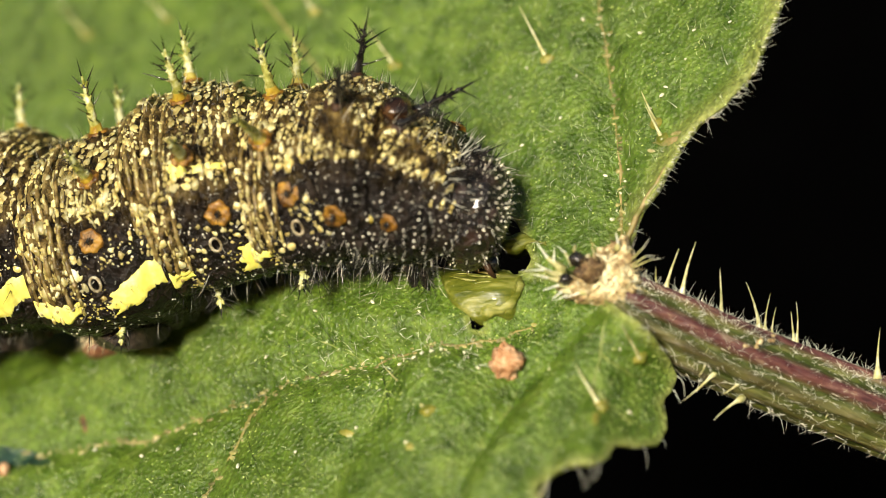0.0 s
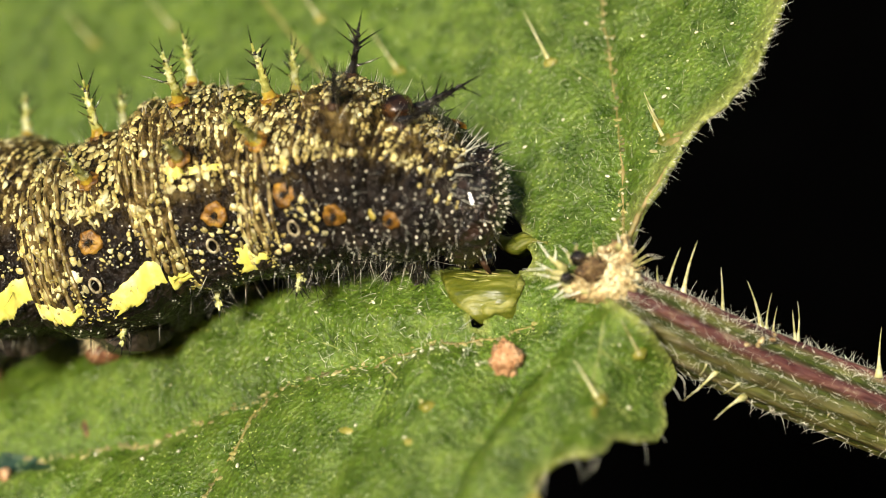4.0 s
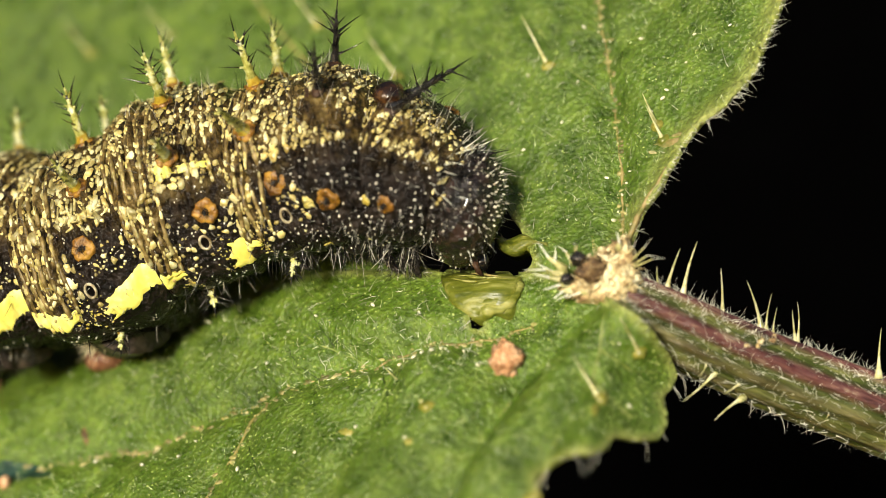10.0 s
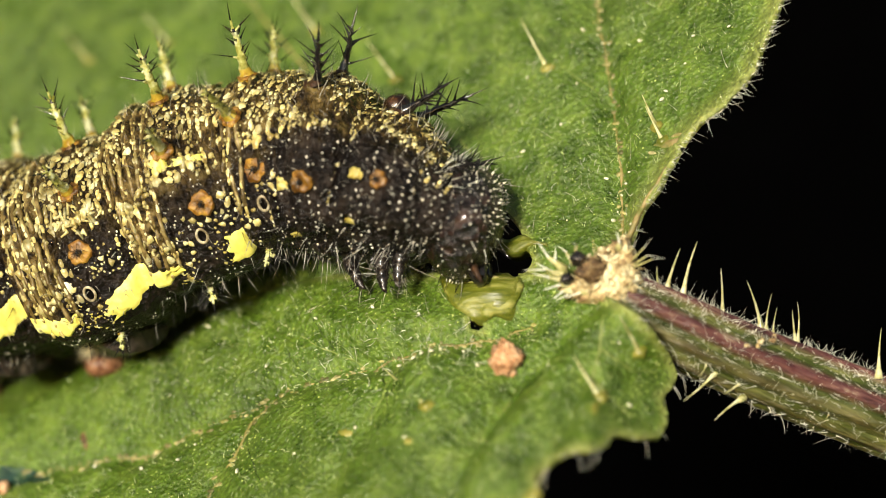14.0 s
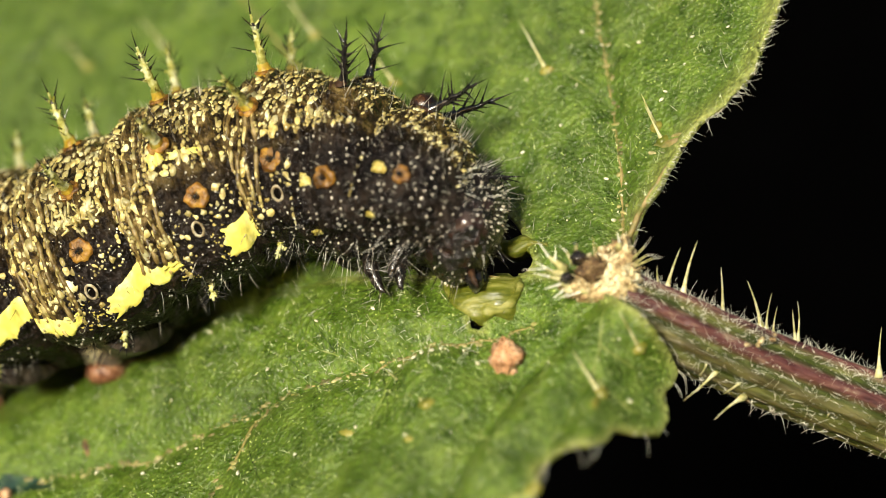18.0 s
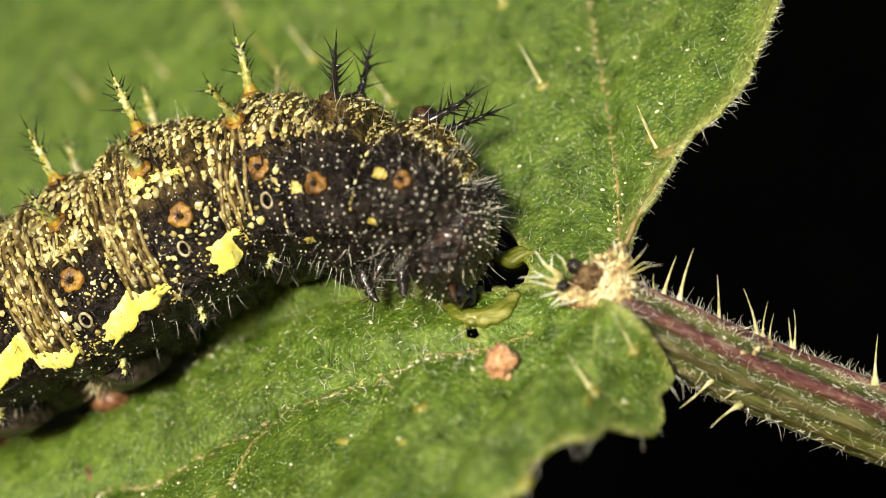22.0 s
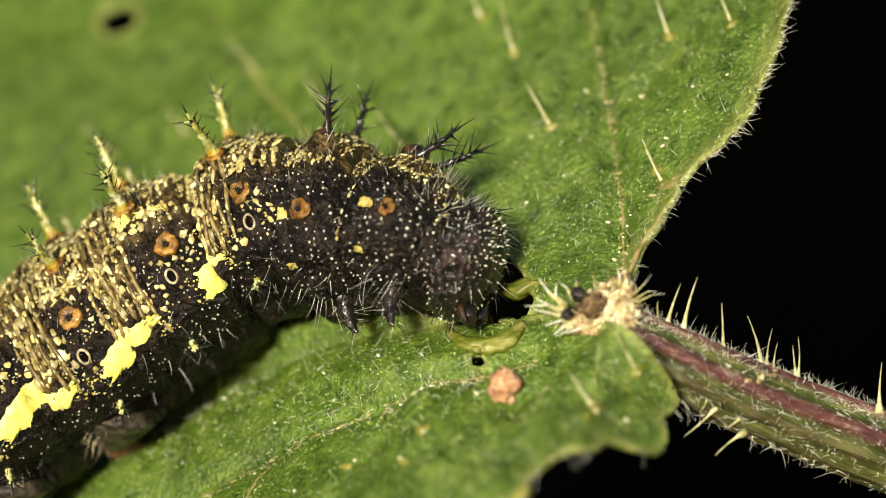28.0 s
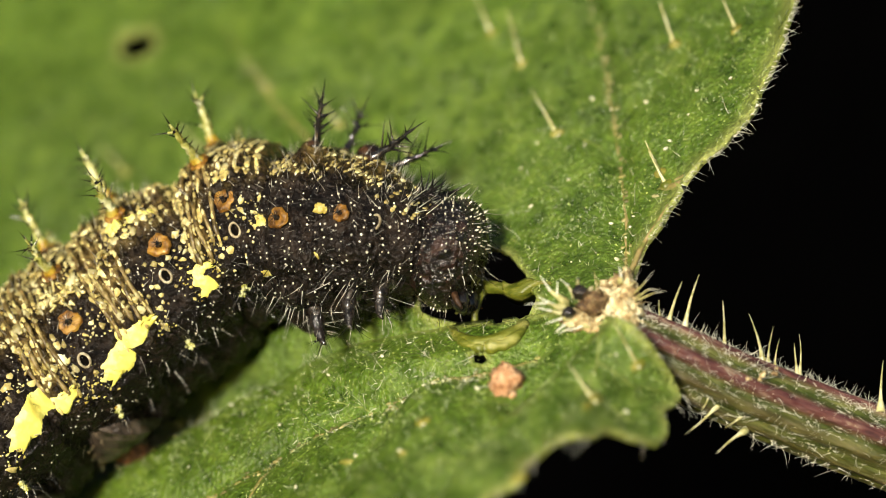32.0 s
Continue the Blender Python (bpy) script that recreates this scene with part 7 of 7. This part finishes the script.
    walk(rings['a5'], [(0, at(-5.93, 0.67, 4.04, 25.5, -5.4, -24.6)), (2, at(-5.90, 0.68, 3.93, 24.3, -5.9, -24.6)), (5.5, at(-6.15, 1.12, 3.84, 23.5, -6.3, -25.3)), (7.5, at(-6.15, 1.14, 3.83, 23.2, -6.4, -25.4)), (9.5, at(-6.23, 1.08, 3.64, 22.7, -7.9, -24.5)), (11.5, at(-6.40, 1.07, 3.49, 23.6, -8.9, -23.8)), (13.5, at(-6.55, 1.28, 3.54, 22.0, -9.2, -23.8)), (17, at(-6.28, 1.25, 3.35, 19.6, -10.6, -24.2)), (19, at(-6.15, 0.77, 2.71, 19.6, -14.7, -21.8)), (21, at(-6.12, 0.48, 1.93, 17.8, -20.2, -18.8)), (23, at(-6.10, 0.28, 1.33, 14.3, -24.5, -15.8)), (25, at(-5.87, -0.15, 0.66, 10.8, -30.7, -10.6)), (28.5, at(-5.45, -0.90, -0.60, 4.8, -38.8, -1.3)), (30.5, at(-5.05, -1.34, -1.01, 2.4, -44.3, 13.7)), (32, at(-4.96, -1.54, -1.20, 1.2, -45.2, 15.6))])
    walk(rings['a6'], [(0, at(-9.10, 2.15, 3.72, 21.0, -5.3, -26.1)), (2, at(-9.06, 2.17, 3.57, 20.2, -5.8, -26.1)), (5.5, at(-9.36, 2.67, 3.45, 19.7, -6.2, -26.8)), (7.5, at(-9.36, 2.70, 3.43, 19.5, -6.3, -26.9)), (9.5, at(-9.41, 2.57, 3.16, 19.2, -7.7, -26.1)), (11.5, at(-9.55, 2.49, 2.95, 19.8, -8.7, -25.4)), (13.5, at(-9.71, 2.71, 2.98, 18.6, -9.1, -25.4)), (17, at(-9.42, 2.70, 2.71, 17.0, -10.4, -25.7)), (19, at(-9.14, 2.00, 1.88, 16.9, -14.4, -23.4)), (21, at(-8.94, 1.47, 0.86, 15.5, -19.8, -20.7)), (23, at(-8.77, 1.07, 0.09, 13.0, -24.1, -18.0)), (25, at(-8.31, 0.34, -0.77, 10.5, -30.3, -13.4)), (28.5, at(-7.56, -0.80, -2.21, 6.1, -38.7, -2.6)), (30.5, at(-6.82, -1.80, -2.70, 4.4, -44.2, 16.3)), (32, at(-6.68, -2.02, -2.91, 3.6, -45.0, 18.5))])
    walk(rings['a7'], [(0, at(-12.32, 3.80, 3.39, 17.7, -5.1, -28.2)), (2, at(-12.29, 3.81, 3.21, 17.2, -5.6, -28.2)), (5.5, at(-12.64, 4.39, 3.05, 16.8, -6.1, -28.9)), (7.5, at(-12.64, 4.43, 3.03, 16.6, -6.1, -29.0)), (9.5, at(-12.64, 4.23, 2.67, 16.4, -7.5, -28.3)), (11.5, at(-12.75, 4.09, 2.40, 16.8, -8.5, -27.7)), (13.5, at(-12.93, 4.31, 2.41, 16.0, -8.8, -27.7)), (17, at(-12.61, 4.30, 2.07, 14.8, -10.1, -27.8)), (19, at(-12.17, 3.38, 1.05, 14.6, -14.1, -25.8)), (21, at(-11.77, 2.61, -0.20, 13.6, -19.3, -23.5)), (23, at(-11.44, 2.01, -1.12, 11.7, -23.4, -21.3)), (25, at(-10.72, 1.00, -2.15, 9.7, -29.5, -17.3)), (28.5, at(-9.56, -0.69, -3.74, 6.3, -38.4, -5.2)), (30.5, at(-8.45, -2.29, -4.25, 5.0, -44.4, 10.9)), (32, at(-8.25, -2.58, -4.47, 4.4, -45.3, 13.8))])
    walk(rings['a8'], [(0, at(-15.43, 5.54, 3.08, 10.0, -4.9, -31.6)), (2, at(-15.39, 5.56, 2.87, 10.0, -5.3, -31.7)), (5.5, at(-15.80, 6.23, 2.67, 10.0, -5.7, -32.4)), (7.5, at(-15.81, 6.27, 2.65, 10.0, -5.8, -32.5)), (9.5, at(-15.77, 5.99, 2.21, 10.0, -7.1, -31.9)), (11.5, at(-15.84, 5.80, 1.89, 10.0, -8.1, -31.5)), (13.5, at(-16.03, 6.02, 1.87, 10.0, -8.3, -31.5)), (17, at(-15.68, 6.00, 1.45, 9.8, -9.6, -31.5)), (19, at(-15.07, 4.87, 0.26, 9.4, -13.4, -29.9)), (21, at(-14.46, 3.88, -1.20, 9.0, -18.3, -28.2)), (23, at(-13.97, 3.09, -2.25, 8.5, -22.2, -26.6)), (25, at(-12.99, 1.81, -3.44, 7.9, -27.9, -23.9)), (28.5, at(-11.40, -0.44, -5.11, 6.9, -36.5, -16.4)), (30.5, at(-10.00, -2.41, -5.65, 6.4, -43.2, -7.5)), (32, at(-9.73, -2.78, -5.88, 6.4, -44.5, -5.7))])
    walk(rings['a9'], [(0, at(-18.26, 7.45, 2.80, 10.0, -4.7, -34.0)), (2, at(-18.22, 7.48, 2.56, 10.0, -5.1, -34.1)), (5.5, at(-18.70, 8.25, 2.33, 10.0, -5.5, -34.8)), (7.5, at(-18.72, 8.30, 2.30, 10.0, -5.6, -34.9)), (9.5, at(-18.62, 7.95, 1.79, 10.0, -6.8, -34.4)), (11.5, at(-18.66, 7.70, 1.42, 10.0, -7.7, -34.0)), (13.5, at(-18.87, 7.94, 1.39, 10.0, -8.0, -34.1)), (17, at(-18.48, 7.90, 0.91, 9.8, -9.2, -34.1)), (19, at(-17.69, 6.56, -0.44, 9.4, -12.8, -32.6)), (21, at(-16.90, 5.36, -2.09, 9.0, -17.6, -31.3)), (23, at(-16.25, 4.42, -3.26, 8.5, -21.2, -30.3)), (25, at(-15.04, 2.92, -4.58, 7.9, -26.6, -28.3)), (28.5, at(-13.13, 0.35, -6.37, 6.8, -34.3, -24.7)), (30.5, at(-11.44, -1.92, -6.92, 6.4, -40.8, -19.2)), (32, at(-11.14, -2.32, -7.15, 6.4, -42.0, -18.4))])
    upper_rows = [(0, at(-18.60, -3.00, 59.47, 2.5, -0.1, 0.1)), (1, at(-18.60, -3.00, 59.47, 2.4, -0.1, 0.1)), (2, at(-18.59, -3.00, 59.47, 2.3, -0.1, 0.4)), (3, at(-18.60, -3.00, 59.47, 1.2, 0.2, -0.1)), (3.5, at(-18.60, -3.00, 59.48, 0.8, 0.3, -0.3)), (5.5, at(-18.59, -3.00, 59.48, 0.3, 0.1, -0.2)), (6, at(-18.60, -3.00, 59.48, 0.2, 0.2, 0.0)), (7, at(-18.59, -3.00, 59.47, 0.4, 0.1, 0.2)), (8, at(-18.59, -3.00, 59.48, 0.1, 0.0, 0.1)), (9, at(-18.59, -3.00, 59.48, 0.0, -0.0, 0.0)), (10, at(-18.59, -3.00, 59.48, -0.4, 0.0, 0.1)), (11, at(-18.59, -3.00, 59.47, -0.7, 0.1, 0.2)), (12, at(-18.59, -3.00, 59.49, -1.3, 0.1, 0.2)), (13, at(-18.59, -3.00, 59.48, -1.1, 0.0, 0.1)), (14, at(-18.59, -3.00, 59.49, -1.5, 0.0, 0.4)), (14.5, at(-18.58, -3.00, 59.49, -1.5, -0.0, 0.4)), (16.5, at(-18.58, -3.00, 59.48, -2.0, -0.0, 0.8)), (17, at(-18.58, -3.00, 59.48, -2.1, -0.2, 0.5)), (18, at(-18.58, -3.00, 59.49, -2.4, -0.1, 0.7)), (19, at(-18.58, -3.00, 59.50, -3.4, -0.1, 0.8)), (20, at(-18.58, -3.00, 59.50, -3.8, -0.0, 0.8)), (20.5, at(-18.58, -3.00, 59.50, -4.0, -0.2, 0.5)), (21, at(-18.58, -3.00, 59.50, -4.6, -0.1, 0.4)), (21.5, at(-18.58, -3.00, 59.49, -5.0, -0.2, 0.5)), (22, at(-18.58, -3.00, 59.49, -5.6, -0.1, 0.4)), (22.5, at(-18.58, -3.00, 59.50, -6.0, -0.2, 0.1)), (23, at(-18.58, -3.00, 59.51, -6.8, -0.1, -0.1)), (24, at(-18.58, -3.00, 59.50, -7.6, -0.2, -0.4)), (25, at(-18.58, -3.00, 59.51, -8.2, -0.1, -0.4)), (25.5, at(-18.57, -3.00, 59.51, -8.4, -0.1, -0.3)), (27.5, at(-18.57, -3.00, 59.51, -10.1, -0.2, -0.9)), (28, at(-18.59, -3.00, 59.51, -10.8, -0.0, -1.5)), (29, at(-18.58, -3.00, 59.52, -11.8, 0.1, -2.0)), (30, at(-18.58, -3.00, 59.52, -12.3, 0.0, -2.3)), (31, at(-18.59, -3.00, 59.52, -13.1, 0.1, -2.7)), (32, at(-18.59, -3.00, 59.52, -13.6, 0.1, -2.9))]
    lower_rows = [(0, at(-18.55, -3.00, 59.46, 4.2, 0.0, 0.9)), (1, at(-18.56, -3.00, 59.46, 4.0, -0.0, 0.8)), (2, at(-18.56, -3.00, 59.47, 3.7, -0.1, 0.7)), (3, at(-18.58, -3.00, 59.47, 2.0, 0.2, 0.3)), (3.5, at(-18.58, -3.00, 59.48, 1.6, 0.2, 0.2)), (5.5, at(-18.58, -3.00, 59.47, 0.7, 0.1, 0.1)), (6, at(-18.59, -3.00, 59.47, 0.1, 0.2, 0.3)), (7, at(-18.59, -3.00, 59.48, 0.7, 0.0, 0.5)), (8, at(-18.59, -3.00, 59.48, 0.5, 0.0, 0.2)), (9, at(-18.59, -3.00, 59.48, 0.0, -0.0, 0.0)), (10, at(-18.59, -3.00, 59.49, -0.0, -0.1, 0.1)), (11, at(-18.59, -3.00, 59.47, 0.3, -0.2, -0.2)), (12, at(-18.60, -3.00, 59.48, -0.4, -0.2, -0.1)), (13, at(-18.58, -3.00, 59.49, -0.9, -0.1, -0.2)), (14, at(-18.60, -3.00, 59.48, -1.2, -0.2, 0.1)), (14.5, at(-18.60, -3.00, 59.48, -1.6, -0.2, 0.3)), (16.5, at(-18.61, -3.00, 59.49, -1.8, -0.6, 0.1)), (17, at(-18.61, -3.00, 59.50, -2.1, -0.6, -0.2)), (18, at(-18.61, -3.00, 59.50, -2.9, -0.6, -0.3)), (19, at(-18.63, -3.00, 59.50, -4.0, -0.9, -0.9)), (20, at(-18.63, -3.00, 59.49, -4.8, -0.9, -1.1)), (20.5, at(-18.63, -3.00, 59.49, -5.7, -0.9, -1.2)), (21, at(-18.61, -3.00, 59.51, -6.7, -0.9, -1.5)), (21.5, at(-18.62, -3.00, 59.50, -7.6, -1.1, -1.8)), (22, at(-18.63, -3.00, 59.51, -7.9, -1.3, -2.1)), (22.5, at(-18.62, -3.00, 59.51, -8.7, -1.1, -2.3)), (23, at(-18.62, -3.00, 59.52, -9.5, -1.2, -2.3)), (24, at(-18.62, -3.00, 59.52, -10.8, -1.3, -3.0)), (25, at(-18.63, -3.00, 59.52, -11.1, -1.4, -3.1)), (25.5, at(-18.63, -3.00, 59.53, -11.5, -1.5, -3.1)), (27.5, at(-18.62, -3.00, 59.52, -13.8, -1.7, -3.9)), (28, at(-18.61, -3.00, 59.52, -14.4, -1.6, -4.4)), (29, at(-18.61, -3.00, 59.53, -15.5, -1.9, -5.2)), (30, at(-18.60, -3.00, 59.53, -16.4, -1.6, -5.3)), (31, at(-18.59, -3.00, 59.52, -17.3, -1.6, -5.7)), (32, at(-18.59, -3.00, 59.53, -17.5, -1.8, -5.9))]
    walk(bitten_piece, [(0, at(-21.04, -1.98, 59.09, 4.2, 0.0, 0.9)), (3.5, at(-21.06, -1.97, 59.07, 1.6, 0.2, 0.2)), (5.5, at(-21.06, -1.97, 59.05, 0.7, 0.1, 0.1)), (8, at(-21.06, -1.98, 59.04, 0.5, 0.0, 0.2)), (11, at(-21.06, -1.97, 59.02, 0.3, -0.2, -0.2)), (14.5, at(-21.08, -2.00, 59.00, -1.6, -0.2, 0.3)), (16.5, at(-21.08, -1.99, 58.98, -1.8, -0.6, 0.1)), (17, at(-21.07, -1.98, 58.99, -2.1, -0.6, -0.2)), (17.5, at(-21.06, -1.99, 58.99, -2.7, -0.4, -0.3)), (18, at(-21.07, -1.99, 58.97, -2.9, -0.6, -0.3)), (18.5, at(-21.07, -1.98, 58.95, -3.6, -0.9, -0.7)), (19, at(-21.13, -1.99, 59.02, -4.0, -0.9, -0.9)), (19.5, at(-21.29, -2.01, 59.23, -4.6, -0.9, -0.9)), (20, at(-21.46, -2.12, 59.45, -4.8, -0.9, -1.1)), (20.5, at(-21.75, -2.11, 59.83, -5.7, -0.9, -1.2)), (21, at(-21.88, -2.23, 60.13, -6.7, -0.9, -1.5)), (21.5, at(-22.14, -2.17, 60.55, -7.6, -1.1, -1.8)), (22, at(-22.49, -2.03, 60.52, -7.9, -1.3, -2.1)), (22.5, at(-22.58, -1.32, 61.29, -8.7, -1.1, -2.3)), (23, at(-22.75, -1.21, 61.01, -9.5, -1.2, -2.3)), (23.5, at(-22.84, -1.14, 61.01, -10.2, -1.2, -2.6)), (24, at(-22.94, -1.09, 60.94, -10.8, -1.3, -3.0)), (24.5, at(-22.78, -1.18, 60.93, -10.9, -1.3, -2.9)), (25, at(-22.92, -1.05, 61.00, -11.1, -1.4, -3.1)), (25.5, at(-23.14, -0.92, 60.99, -11.5, -1.5, -3.1)), (27.5, at(-22.71, -1.38, 60.65, -13.8, -1.7, -3.9)), (28, at(-22.62, -1.21, 60.88, -14.4, -1.6, -4.4)), (28.5, at(-22.52, -1.23, 60.88, -15.2, -1.7, -4.8)), (29, at(-22.65, -1.14, 60.88, -15.5, -1.9, -5.2)), (29.5, at(-22.88, -0.69, 61.19, -16.2, -1.5, -5.1)), (30, at(-22.91, -0.79, 61.03, -16.4, -1.6, -5.3)), (30.5, at(-23.04, -0.68, 61.02, -16.9, -1.5, -5.5)), (31, at(-23.10, -1.06, 60.53, -17.3, -1.6, -5.7)), (31.5, at(-23.14, -0.90, 60.68, -17.6, -1.6, -5.8)), (32, at(-23.24, -0.37, 61.15, -17.5, -1.8, -5.9))])
    walk(blade_upper, upper_rows)
    walk(blade_lower, lower_rows)
    place = Matrix.Translation(PLANT * MM)
    for (u, v), foot in feet.items():
        grip = Matrix.Translation(on_leaf("lower", u, v, 0.20) * MM)
        walk(foot, [(t, Matrix.Translation(-BUG * MM) @ place @ m @ grip) for t, m in lower_rows])
    walk(frass_pellet, [(t, place @ m) for t, m in lower_rows])


motions()
